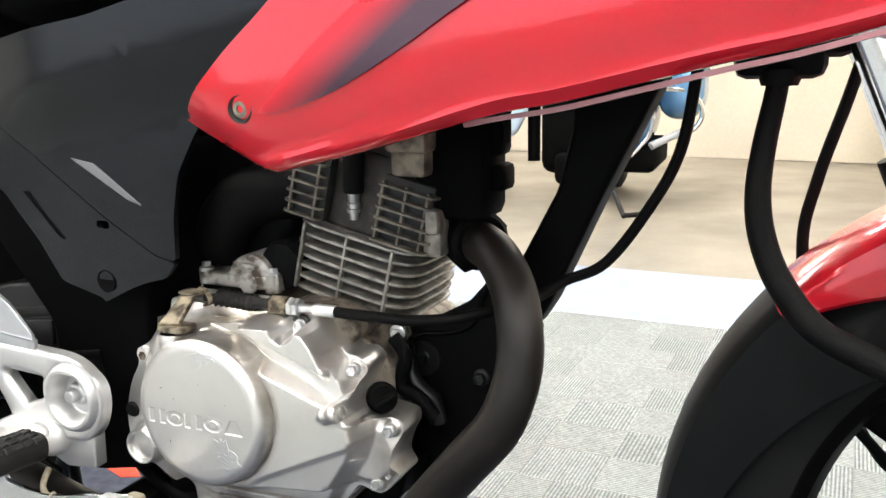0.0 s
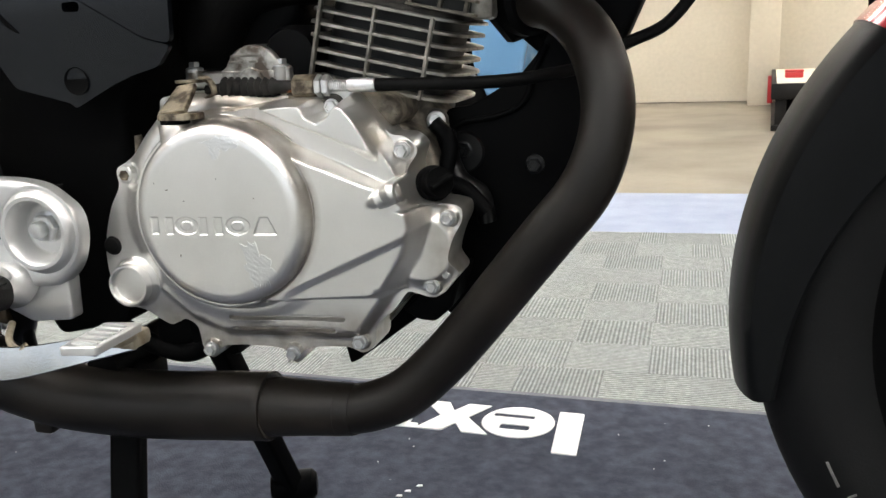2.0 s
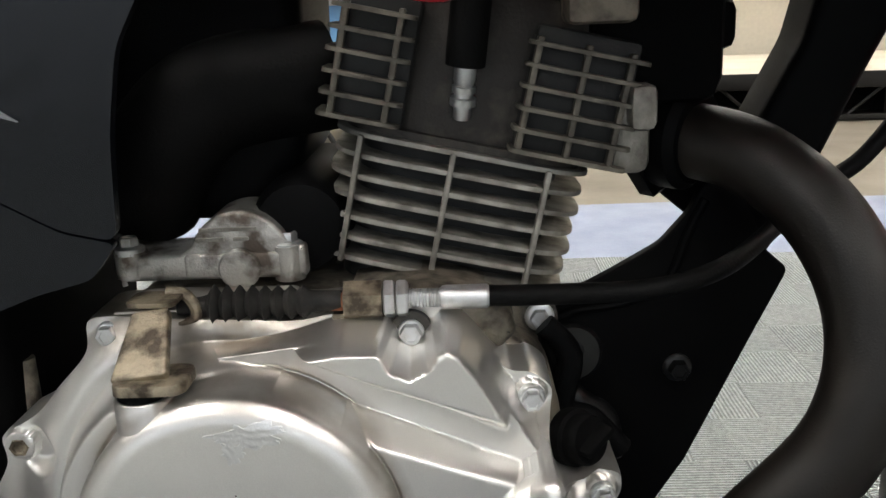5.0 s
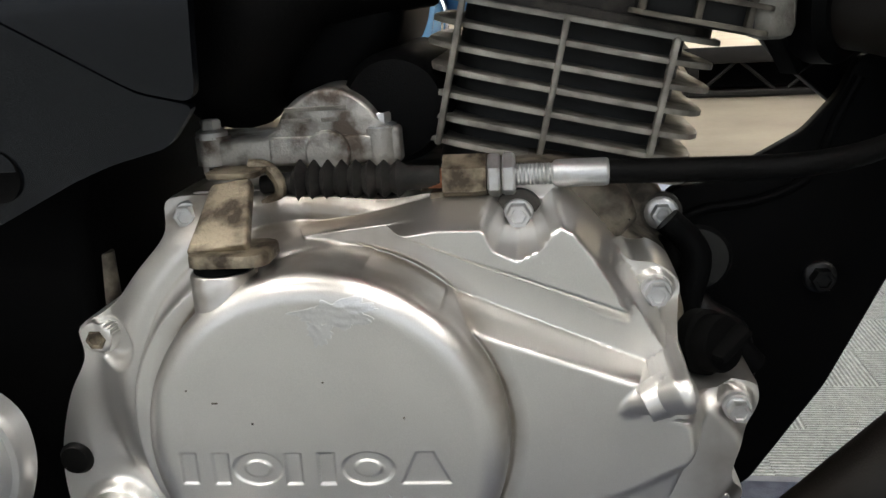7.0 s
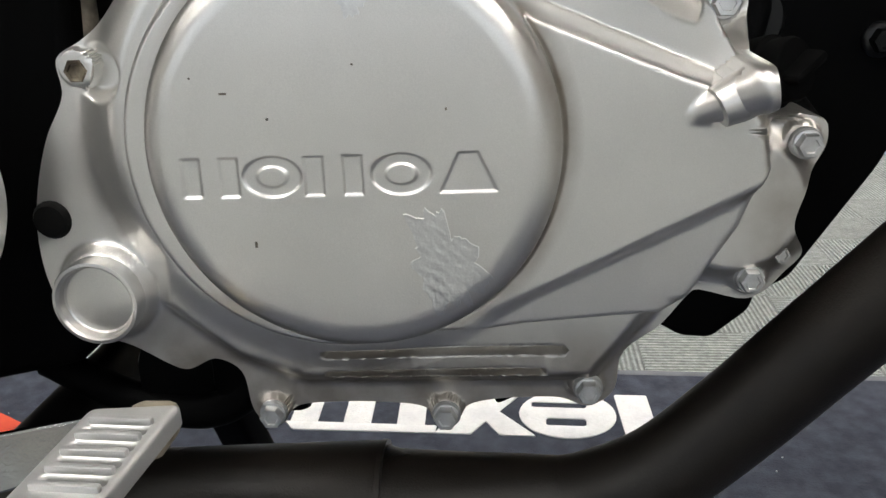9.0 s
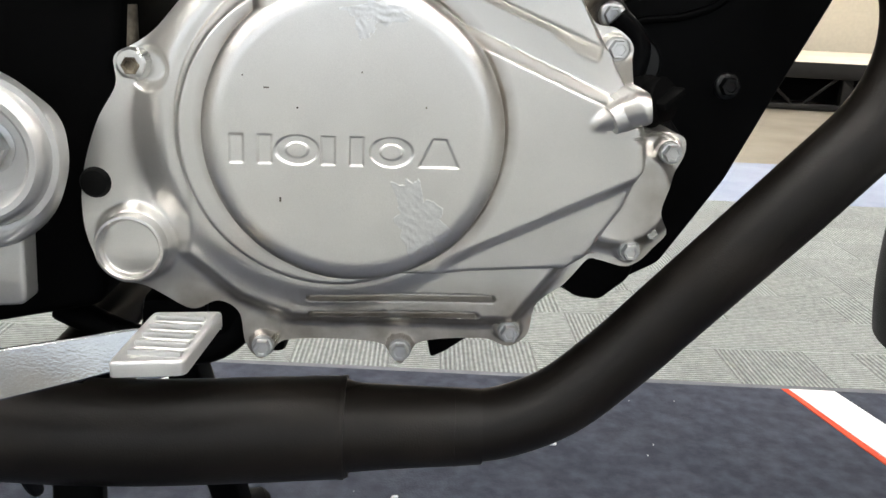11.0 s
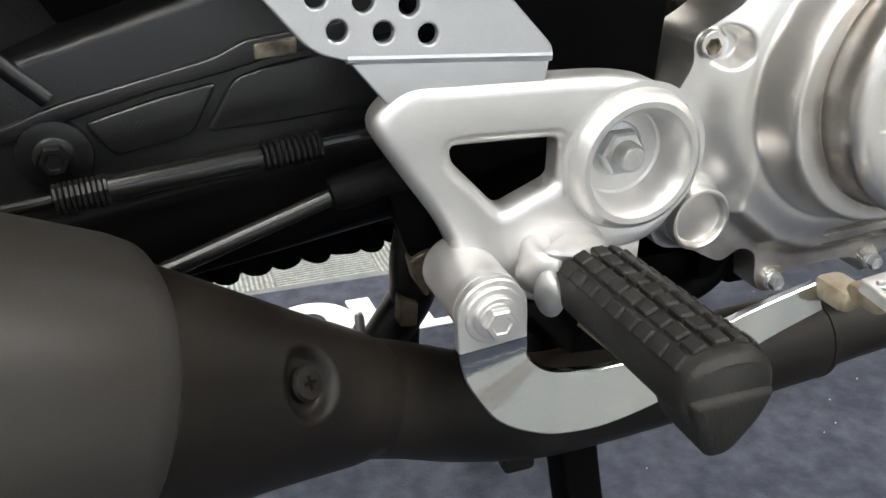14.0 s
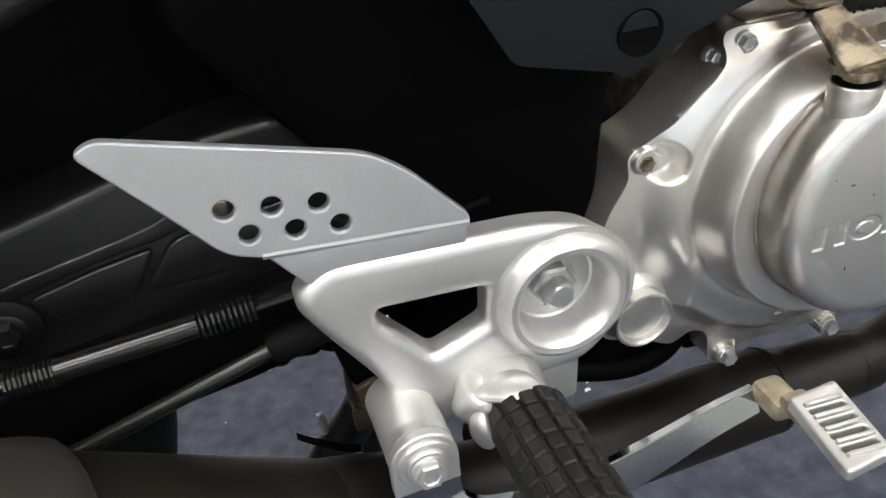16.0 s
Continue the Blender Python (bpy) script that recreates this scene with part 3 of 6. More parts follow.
flat_print("print_patch", [(-0.70, 0.47), (-0.60, 0.44), (-0.572, 0.456), (-0.64, 0.50)], M_MATR)
random.seed(4)
specks = []
for _ in range(60):
    u, v = random.uniform(-0.75, 0.35), random.uniform(-0.2, 0.6)
    s = random.uniform(0.0006, 0.0016)
    specks.append(prism([(u, v), (u + s, v + s * 0.3), (u + s * 0.4, v + s)], -0.0078, -0.0055, 0.0001, (), 1, lambda x, z, y: (x, z, -y)))
for u, v, a in ((-0.010, 0.315, 0.5), (-0.004, 0.327, 0.3), (0.005, 0.341, 0.7)):
    specks.append(prism([(u, v), (u + 0.007, v + 0.003 * a), (u + 0.006, v + 0.005), (u + 0.001, v + 0.004)], -0.0078, -0.0055, 0.0001, (), 1, lambda x, z, y: (x, z, -y)))
tagged(part("lint", join(*specks), M_MATW, mat, "white lint specks"), kind="stuff")

# ---- the motorcycle ----
YC = 0.155      # its middle plane
bike = thing("motorcycle", "red and black motorcycle with a silver engine on its centre stand", "motorcycle", (-0.12, YC, 0))
bike.location = (0, 0, 0)


def mark_shapes():
    out = []
    for x0 in (-0.0475, -0.0105):
        for dx in (0.0, 0.0115):
            out.append([(x0 + dx, 0.3772), (x0 + dx + 0.0055, 0.3772), (x0 + dx + 0.0055, 0.3888), (x0 + dx, 0.3888)])
    out.append([(0.0290, 0.3772), (0.0455, 0.3772), (0.0400, 0.3888), (0.0345, 0.3888)])
    return out


def disc_face(x, z):
    """Depth of the round face's surface at a place on it."""
    rd = math.hypot(x - DISC[0], z - DISC[1])
    edge = min(max((DISC_R - rd) / 0.0100, 0), 1)
    return 0.060 - (0.0600 - 0.0010 * (rd / DISC_R) ** 2 - 0.0080 * (1 - math.sqrt(max(1 - (1 - edge) ** 2, 0))))


def make_cover():
    """The clutch cover: a cast lid over rings round its round face, as one relief."""
    outline = [(-0.061, 0.466), (-0.035, 0.467), (0.000, 0.466), (0.022, 0.464), (0.036, 0.4645), (0.055, 0.4655), (0.064, 0.4680), (0.074, 0.4678),
               (0.0835, 0.4650), (0.094, 0.4550), (0.104, 0.4420), (0.110, 0.4360), (0.118, 0.4355), (0.127, 0.427), (0.124, 0.413), (0.128, 0.394), (0.141, 0.387),
               (0.154, 0.389), (0.157, 0.379), (0.151, 0.366), (0.147, 0.350), (0.153, 0.340), (0.147, 0.332), (0.140, 0.324), (0.130, 0.321),
               (0.118, 0.327), (0.104, 0.311), (0.091, 0.300), (0.088, 0.284), (0.078, 0.277), (0.066, 0.281), (0.034, 0.278), (0.024, 0.265),
               (0.013, 0.277), (-0.033, 0.277), (-0.044, 0.266), (-0.053, 0.274), (-0.056, 0.291), (-0.067, 0.297), (-0.079, 0.292),
               (-0.100, 0.303), (-0.118, 0.308), (-0.127, 0.325), (-0.129, 0.345), (-0.126, 0.364), (-0.119, 0.384), (-0.110, 0.400),
               (-0.110, 0.413), (-0.100, 0.419), (-0.090, 0.426), (-0.079, 0.438), (-0.066, 0.452), (-0.066, 0.462)]
    cx, cz = DISC
    raw = np.array(curve(outline, 12, True))
    seg = 760
    ang = np.linspace(0, 2 * math.pi, seg, endpoint=False)
    reach = np.zeros(seg)
    for p, q in zip(raw, np.roll(raw, -1, 0)):
        a, b = p - (cx, cz), q - (cx, cz)
        e = b - a
        den = np.cos(ang) * e[1] - np.sin(ang) * e[0]
        den = np.where(np.abs(den) < 1e-12, 1e-12, den)
        t = (a[0] * e[1] - a[1] * e[0]) / den
        w = (a[0] * np.sin(ang) - a[1] * np.cos(ang)) / den
        reach = np.maximum(reach, np.where((t > 0) & (w >= -1e-6) & (w <= 1 + 1e-6), t, 0))
    for _ in range(3):
        reach = (np.roll(reach, 1) + 2 * reach + np.roll(reach, -1)) / 4
    loop = np.stack([cx + reach * np.cos(ang), cz + reach * np.sin(ang)], 1)
    inner, outer = 150, 84
    R0 = 0.0672
    f = [(R0 * (k + 0.5) / inner, None) for k in range(inner)] + [(R0, k / outer) for k in range(outer + 1)]
    rim = np.stack([cx + R0 * np.cos(ang), cz + R0 * np.sin(ang)], 1)
    rows = []
    for r, t in f:
        if t is None:
            rows.append(np.stack([cx + r * np.cos(ang), cz + r * np.sin(ang)], 1))
        else:
            rows.append(rim * (1 - t) + loop * t)
    P = np.concatenate(rows)
    x, z = P[:, 0], P[:, 1]
    u, v = x - cx, z - cz
    rd = np.hypot(u, v)
    # flange
    h = np.full(x.shape, 0.0)
    # low belly under the round face, and the shoulder behind it
    belly = poly_distance(x, z, [(-0.082, 0.322), (-0.055, 0.300), (-0.030, 0.290), (0.080, 0.291), (0.100, 0.318), (0.110, 0.34), (0.02, 0.40), (-0.075, 0.390)])
    h = smax(h, 0.013 * slope(belly, 0.012), 0.004)
    side = np.hypot(u + 0.012, v + 0.004) - 0.088
    h = smax(h, 0.014 * slope(side, 0.026), 0.006)
    step = np.hypot(u + 0.010, v + 0.004) - 0.0715
    h = smax(h, 0.037 * slope(step, 0.013), 0.005)
    # wedge that runs to the front
    wedge = poly_distance(x, z, [(-0.01, 0.452), (0.030, 0.4455), (0.051, 0.4365), (0.077, 0.4258), (0.102, 0.4155), (0.120, 0.4085), (0.133, 0.3975), (0.1365, 0.3765), (0.128, 0.3545),
                                 (0.1120, 0.3290), (0.100, 0.3220), (0.05, 0.3200), (0.0, 0.3195)])
    tilt = 0.046 - 0.10 * np.clip(x - 0.055, 0, 1)
    h = smax(h, tilt * slope(wedge + 0.003, 0.0125), 0.0025)
    # lower facet of the wedge, cut along a crease
    crease = (z - 0.336) - (x - 0.042) * 0.455
    cut = np.clip(-crease / 0.006, 0, 1) * np.clip((x - 0.035) / 0.02, 0, 1) * slope(wedge + 0.003, 0.004)
    h = h - 0.0048 * cut * cut * (3 - 2 * cut) - 0.05 * np.clip(-crease - 0.005, 0, 0.024) * np.clip((x - 0.035) / 0.02, 0, 1) * slope(wedge + 0.003, 0.004)
    # raised ground between wedge and plateau
    ground = poly_distance(x, z, [(-0.01, 0.457), (0.03, 0.4615), (0.0575, 0.4630), (0.0600, 0.4580), (0.0622, 0.4515), (0.069, 0.4485), (0.0758, 0.4515), (0.0780, 0.4580), (0.082, 0.4630),
                                  (0.102, 0.4420), (0.112, 0.4260), (0.123, 0.4080), (0.122, 0.390), (0.05, 0.400)])
    h = smax(h, 0.0265 * slope(ground, 0.0040), 0.003)
    # upper plateau between the top bolts
    top = poly_distance(x, z, [(0.0240, 0.4585), (0.0420, 0.4610), (0.0580, 0.4610), (0.0605, 0.4585), (0.0630, 0.4530), (0.069, 0.4500), (0.0755, 0.4530), (0.0790, 0.4580), (0.0835, 0.4610), (0.0890, 0.4580), (0.0965, 0.4480),
                               (0.1075, 0.4285), (0.1085, 0.4130), (0.084, 0.4330), (0.066, 0.4400), (0.040, 0.4510)])
    under = np.clip(((0.4590 - (x - 0.029) * 0.394) - z) * 0.93 / 0.0095, 0, 1)
    under = under * under * (3 - 2 * under)
    h = smax(h, (0.038 - 0.05 * np.clip(x - 0.055, 0, 1) - 0.0115 * under) * slope(top - 0.0010, 0.0068), 0.0015)
    # tapered boss that ends in a stub
    ax, az, bx, bz = 0.094, 0.391, 0.1215, 0.404
    t = np.clip(((x - ax) * (bx - ax) + (z - az) * (bz - az)) / ((bx - ax) ** 2 + (bz - az) ** 2), 0, 1)
    d = np.hypot(x - ax - t * (bx - ax), z - az - t * (bz - az))
    rad = 0.0012 + 0.0064 * t
    h = smax(h, np.where(d < rad, 0.034 + 0.012 * t + np.sqrt(np.clip(rad ** 2 - d ** 2, 0, 1)), 0), 0.002)
    # filler neck and round oil pump bulge in front
    h = smax(h, 0.020 * slope(np.hypot(x - 0.136, z - 0.406) - 0.017, 0.008), 0.004)
    h = smax(h, 0.0085 * slope(np.hypot(x - 0.127, z - 0.358) - 0.027, 0.010), 0.004)
    # bolt ears
    for bx, bz in ((-0.044, 0.275), (0.024, 0.275), (0.078, 0.287), (0.069, 0.4565), (0.118, 0.4262), (0.148, 0.380), (0.134, 0.331), (-0.102, 0.410)):
        h = smax(h, 0.006 * slope(np.hypot(x - bx, z - bz) - 0.0070, 0.002), 0.0012)
    # scoop beside the rear bolt
    h = h * (1 - 0.85 * slope(np.hypot(x + 0.0935, z - 0.4085) - 0.0085, 0.005) * (np.hypot(x + 0.102, z - 0.410) > 0.0078))
    # ribs on the lower edge
    for z0, x0, x1 in ((0.3035, -0.020, 0.068), (0.2945, -0.019, 0.060)):
        d = np.hypot(np.clip(np.abs(x - (x0 + x1) / 2) - (x1 - x0) / 2, 0, 1), z - z0 - 0.002 * np.sin((x - x0) * 20))
        h = h - 0.0045 * slope(d - 0.0012, 0.0016)
    # timing plug boss
    ring = np.hypot(x + 0.104, z - 0.3255)
    h = smax(h, 0.010 * slope(ring - 0.0185, 0.005), 0.003)
    # the round face
    face = 0.0600 - 0.0010 * (rd / DISC_R) ** 2
    edge = np.clip((DISC_R - rd) / 0.0100, 0, 1)
    fall = np.where(rd < DISC_R, face - 0.0080 * (1 - np.sqrt(np.clip(1 - (1 - edge) ** 2, 0, 1))), 0)
    # sunk plain shapes where the maker's mark is cast
    near = rd < 0.0555
    sunk = np.full(int(near.sum()), 1.0)
    px, pz = x[near], z[near] - 0.012 * (x[near] + 0.0475)
    for shape in mark_shapes():
        sunk = np.minimum(sunk, poly_distance(px, pz, shape))
    for ex in (-0.0203, 0.0178):
        ring_d = np.abs(np.hypot((px - ex) / 0.0066, (pz - 0.3830) / 0.0046) - 1) * 0.0050 - 0.0016
        sunk = np.minimum(sunk, ring_d)
    fall[near] -= 0.0007 * slope(sunk, 0.0009)
    groove = h - 0.0014 * np.exp(-((rd - DISC_R - 0.0008) / 0.0009) ** 2)
    h = np.where(rd < DISC_R, fall, groove)
    y = 0.060 - h
    verts = [(float(a), float(b), float(c)) for a, b, c in zip(x, y, z)]
    n = len(f)
    faces = [(i * seg + k, i * seg + (k + 1) % seg, (i + 1) * seg + (k + 1) % seg, (i + 1) * seg + k) for i in range(n - 1) for k in range(seg)]
    faces.append(tuple(range(seg)))
    base = len(verts)
    for yy, grow in ((0.0615, 1.004), (0.090, 1.004)):
        verts += [(cx + (p[0] - cx) * grow, yy, cz + (p[1] - cz) * grow) for p in loop]
    for a, b in ((base - seg, base), (base, base + seg)):
        faces += [(a + k, a + (k + 1) % seg, b + (k + 1) % seg, b + k) for k in range(seg)]
    return verts, faces


cover = part("clutch_cover", make_cover(), M_COVER, bike, "silver cast clutch cover with stained grooves", 50)
def wear_patch(cx, cz, a, b, turn, seed, streak):
    """A thin flake of bare alloy with a ragged edge and scratched folds, lying on the round face."""
    rng = np.random.RandomState(seed)
    seg, rings = 90, 26
    rough = [rng.uniform(-1, 1) for _ in range(seg)]
    waves = [(rng.uniform(500, 2600), rng.uniform(-700, 700), rng.uniform(0, 6.3)) for _ in range(9)]
    verts = []
    for i in range(rings + 1):
        for k in range(seg):
            t = 2 * math.pi * k / seg
            r = (1 + 0.15 * math.sin(3 * t + seed) + 0.12 * math.sin(7 * t) + 0.10 * math.sin(13 * t + 1) + 0.08 * rough[k]) * (i + 0.2) / (rings + 0.2)
            px, pz = a * r * math.cos(t), b * r * math.sin(t)
            x, z = cx + px * math.cos(turn) - pz * math.sin(turn), cz + px * math.sin(turn) + pz * math.cos(turn)
            across, along = (x - cx) * math.sin(streak) + (z - cz) * math.cos(streak), (x - cx) * math.cos(streak) - (z - cz) * math.sin(streak)
            fold = sum(math.sin(f * across + g * along + q) for f, g, q in waves) / 9
            verts.append((x, disc_face(x, z) - 0.00024 - 0.00012 * fold + (0.0009 if i == rings else 0), z))
    faces = [(i * seg + k, i * seg + (k + 1) % seg, (i + 1) * seg + (k + 1) % seg, (i + 1) * seg + k) for i in range(rings) for k in range(seg)]
    faces.append(tuple(range(seg)))
    return verts, faces


part("wear_patch", wear_patch(0.0300, 0.3560, 0.0098, 0.0165, 0.38, 3, 0.55), M_WORN, cover, "shiny rubbed patch of bare alloy")
part("wear_patch", wear_patch(0.0125, 0.4390, 0.0125, 0.0048, 0.06, 5, 0.2), M_WORN, cover, "shiny rubbed patch of bare alloy")
part("wear_patch", wear_patch(0.0060, 0.4325, 0.0040, 0.0042, 0.4, 8, 0.9), M_WORN, cover, "shiny rubbed patch of bare alloy")
chips = []
for x0, z0, w, h in ((-0.0335, 0.4075, 0.0022, 0.0006), (-0.0205, 0.4000, 0.0008, 0.0007), (-0.0275, 0.3615, 0.0008, 0.0020), (0.0050, 0.4150, 0.0007, 0.0006), (0.0310, 0.4020, 0.0006, 0.0008), (-0.0420, 0.4120, 0.0006, 0.0006)):
    y0 = disc_face(x0, z0)
    chips.append(prism(rounded(rect(x0, z0, x0 + w, z0 + h), 0.0002, 2), y0 - 0.0002, y0 + 0.002, 0.00005, (), 1))
tagged(part("paint_chips", join(*chips), M_CASE, cover, "tiny dark chips in the paint"), kind="stuff")
part("timing_plug", lathe([(0.0165, -0.004), (0.0165, 0.0155), (0.0160, 0.0166), (0.0148, 0.0168), (0.0138, 0.0158), (0.0135, 0.0125), (0.0128, 0.0120), (0.001, 0.0123)],
     (-0.104, 0.060, 0.3255), (0, -1, 0), 56), M_COVER, cover, "silver round plug with a raised rim")
for bx, by, bz, br in ((-0.044, 0.054, 0.275, 0.0046), (0.024, 0.054, 0.275, 0.0046), (0.078, 0.053, 0.287, 0.0046), (0.069, 0.054, 0.4565, 0.0048),
                       (0.118, 0.052, 0.4262, 0.0046), (0.148, 0.051, 0.380, 0.0044), (0.134, 0.054, 0.331, 0.0044), (0.1445, 0.058, 0.3395, 0.0030),
                       (-0.102, 0.059, 0.409, 0.0044), (-0.0560, 0.056, 0.4595, 0.0044), (-0.0655, 0.066, 0.4515, 0.0034)):
    part("cover_bolt", bolt(bx, by, bz, br, (0, -1, 0), 1.22), M_DIRTY if bx < -0.1 else M_ZINC, cover, "rusty brown hexagon bolt" if bx < -0.1 else "zinc hexagon bolt")
# dark discs round two bolts: shadow in their notches, by colour
for bx, bz in ((0.069, 0.4565), (0.127, 0.4405)):
    part("greasy_seat", lathe([(0.0088, -0.003), (0.0088, 0.0004), (0.0080, 0.0008), (0.004, 0.0008)], (bx, 0.0538 if bx < 0.1 else 0.1105, bz), (0, -1, 0), 28), M_HEADDARK, cover, "bolt seat darkened as the notch's shadow")
part("rubber_plug", lathe([(0.0075, -0.003), (0.0075, 0.003), (0.006, 0.0055), (0.003, 0.006)], (-0.122, 0.060, 0.354), (0, -1, 0), 20), M_RUBBER, cover, "black rubber plug")
part("boss_stub", lathe([(0.0062, -0.010), (0.0074, -0.004), (0.0076, 0.003), (0.0068, 0.006), (0.0045, 0.0075), (0.001, 0.0080)], (0.1190, 0.0185, 0.4025), (0.88, 0.15, 0.42), 32), M_COVER, cover)
part("filler_cap", join(lathe([(0.0125, -0.012), (0.0125, -0.006), (0.0108, -0.005), (0.0108, 0.001), (0.0100, 0.0022), (0.004, 0.0022)], (0.1420, 0.0550, 0.4040), (0.62, -0.75, 0.22), 36),
     moved(block(0, 0, 0, 0.018, 0.009, 0.0045, 0.002), Matrix.Translation((0.1445, 0.0525, 0.4050)) @ pose(0, 0, 0, 0, -25, 40))), M_DARK, bike, "black plastic oil filler cap")
part("lever_boss", join(lathe([(0.0112, -0.014), (0.0112, 0.0088), (0.0105, 0.0098), (0.004, 0.0100)], (-0.0285, 0.0145, 0.4405), (0, 0, 1), 36),
     lathe([(0.0075, -0.030), (0.0104, -0.020), (0.0112, -0.013)], (-0.0285, 0.0145, 0.4405), (0, 0, 1), 36)), M_COVER, cover, "silver boss under the clutch arm")

part("arm_seal", lathe([(0.0098, 0), (0.0098, 0.0036), (0.004, 0.0036)], (-0.0285, 0.0145, 0.4505), (0, 0, 1), 30), M_DARK, cover, "black rubber seal")

# clutch release arm and cable
ARM = Matrix.Translation((-0.0285, 0.0105, 0.4575)) @ pose(0, 0, 0, -58, -8, 0)
arm = part("clutch_arm", join(lathe([(0.0060, 0), (0.0060, 0.006)], (-0.0300, 0.0165, 0.4520), (0, 0, 1), 20),
     moved(prism(rounded([(-0.0105, 0), (0.0110, 0), (0.0098, 0.012), (0.0078, 0.032), (-0.0070, 0.032), (-0.0092, 0.012)], 0.002), -0.0018, 0.0018, 0.001), ARM),
     moved(prism(rounded(rect(-0.0105, -0.0118, 0.0165, 0.0100), 0.006), -0.0016, 0.0026, 0.0012, (), 2, lambda x, z, y: (x, z, -y)), Matrix.Translation((-0.0275, 0.0165, 0.4560))),
     moved(prism(rounded(rect(-0.0070, -0.010, 0.0125, 0.006), 0.004), 0, 0.0022, 0.0008, (), 2, lambda x, z, y: (x, z, y)), Matrix.Translation((-0.0335, 0.046, 0.4760)))),
     M_DIRTY, bike, "dirty yellowed steel clutch arm")
part("cable_eye", tube(curve([(-0.028, 0.050, 0.4785), (-0.0215, 0.050, 0.4775), (-0.0175, 0.050, 0.472), (-0.0180, 0.050, 0.4665), (-0.024, 0.050, 0.4640)], 6), 0.0024, 10), M_DIRTY, arm)
CZ = 0.4705
bellows = [(0.0032, -0.012), (0.0040, -0.002)]
for k in range(8):
    bellows += [(0.0048, 0.0005 + 0.0052 * k), (0.0086 - 0.00025 * k, 0.0031 + 0.0052 * k)]
bellows += [(0.0046, 0.0425), (0.0040, 0.055)]
part("cable_boot", lathe(bellows, (-0.0135, 0.054, CZ), (1, 0, 0.01), 28), M_BOOT, bike, "dusty black rubber bellows")
part("rusty_thread", lathe([(0.0038, 0), (0.0038, 0.006)], (0.037, 0.054, CZ), (1, 0, 0), 20), M_RUST, bike, "rusty thread end")
part("cable_bracket", join(lathe([(0.0082, 0), (0.0082, 0.0148), (0.0076, 0.0156)], (0.0425, 0.055, CZ), (1, 0, 0), 6),
     block(0.048, 0.070, 0.4635, 0.022, 0.034, 0.004, 0.0012), block(0.046, 0.060, 0.460, 0.026, 0.004, 0.012, 0.0015)), M_DIRTY, bike, "corroded steel cable bracket")
part("rubber_stop", lathe([(0.006, -0.006), (0.0066, 0), (0.005, 0.006), (0.002, 0.0075)], (0.020, 0.062, 0.4615), (0, -1, 0), 18), M_RUBBER, bike)
adj = part("cable_adjuster", join(lathe([(0.0036, 0), (0.0036, 0.016)] + [(0.0036 + 0.0005 * (k % 2), 0.0005 + 0.0007 * k) for k in range(22)], (0.068, 0.055, CZ), (1, 0, 0), 18),
     lathe([(0.0046, 0.014), (0.0050, 0.016), (0.0050, 0.0325), (0.0042, 0.0335)], (0.068, 0.055, CZ), (1, 0, 0), 24)), M_ZINC, bike, "zinc cable adjuster")
for x0 in (0.0585, 0.0638):
    part("lock_nut", lathe([(0.0072, 0), (0.0080, 0.0008), (0.0080, 0.0038), (0.0072, 0.0046)], (x0, 0.055, CZ), (1, 0.0, 0), 6), M_ZINC, adj)
part("clutch_cable", tube(curve([(0.098, 0.055, CZ), (0.13, 0.0555, 0.4700), (0.170, 0.060, 0.4695), (0.205, 0.082, 0.4710), (0.240, 0.122, 0.4770), (0.262, 0.14, 0.490),
     (0.292, 0.148, 0.505), (0.322, 0.15, 0.546), (0.346, 0.15, 0.594), (0.357, 0.15, 0.660), (0.37, 0.15, 0.74)], 8), 0.0044, 14), M_RUBBER, bike, "black sheathed clutch cable")

# starter housing
part("starter_motor", join(prism(rounded([(-0.0655, 0.4690), (0.021, 0.4690), (0.021, 0.4840), (0.0155, 0.4845)], 0.002) + [(-0.0085 + 0.0235 * math.cos(0.30 + 0.1 * k), 0.4770 + 0.0235 * math.sin(0.30 + 0.1 * k)) for k in range(26)] + [(-0.036, 0.4815), (-0.0655, 0.4815)],
     0.094, 0.125, 0.0022), lathe([(0.0075, -0.012), (0.0075, 0.0)], (-0.060, 0.100, 0.4825), (0, 0, 1), 20), lathe([(0.0070, -0.016), (0.0070, 0.0)], (0.0125, 0.0985, 0.4835), (0, 0, 1), 20),
     prism(rounded([(-0.034, 0.4815), (0.012, 0.4815), (0.012, 0.4700), (-0.034, 0.4700)], 0.002), 0.0925, 0.1, 0.0012),
     lathe([(0.0095, 0), (0.0095, 0.0012), (0.0085, 0.002), (0.003, 0.0022)], (-0.009, 0.0925, 0.4745), (0, -1, 0), 28)),
     M_STARTER, bike, "grimy cast starter housing")
for k, (x0, z0, w) in enumerate(((-0.026, 0.4925, 0.026), (-0.028, 0.4880, 0.013), (-0.011, 0.4880, 0.007))):
    part("cast_mark", block(x0 + w / 2, 0.0938, z0, w, 0.0012, 0.0018, 0.0003, 1), M_FIN, bike)
for bx in (-0.060, 0.0125):
    part("starter_bolt", bolt(bx, 0.0990, 0.4835, 0.0044, (0, 0, 1)), M_ZINC, bike, "zinc hexagon bolt")
part("starter_body", lathe([(0.010, 0.004), (0.020, 0.002), (0.0235, -0.006), (0.0235, -0.10)], (0.018, 0.104, 0.490), (0, -1, 0), 32), M_PLASTIC, bike, "black round starter body")

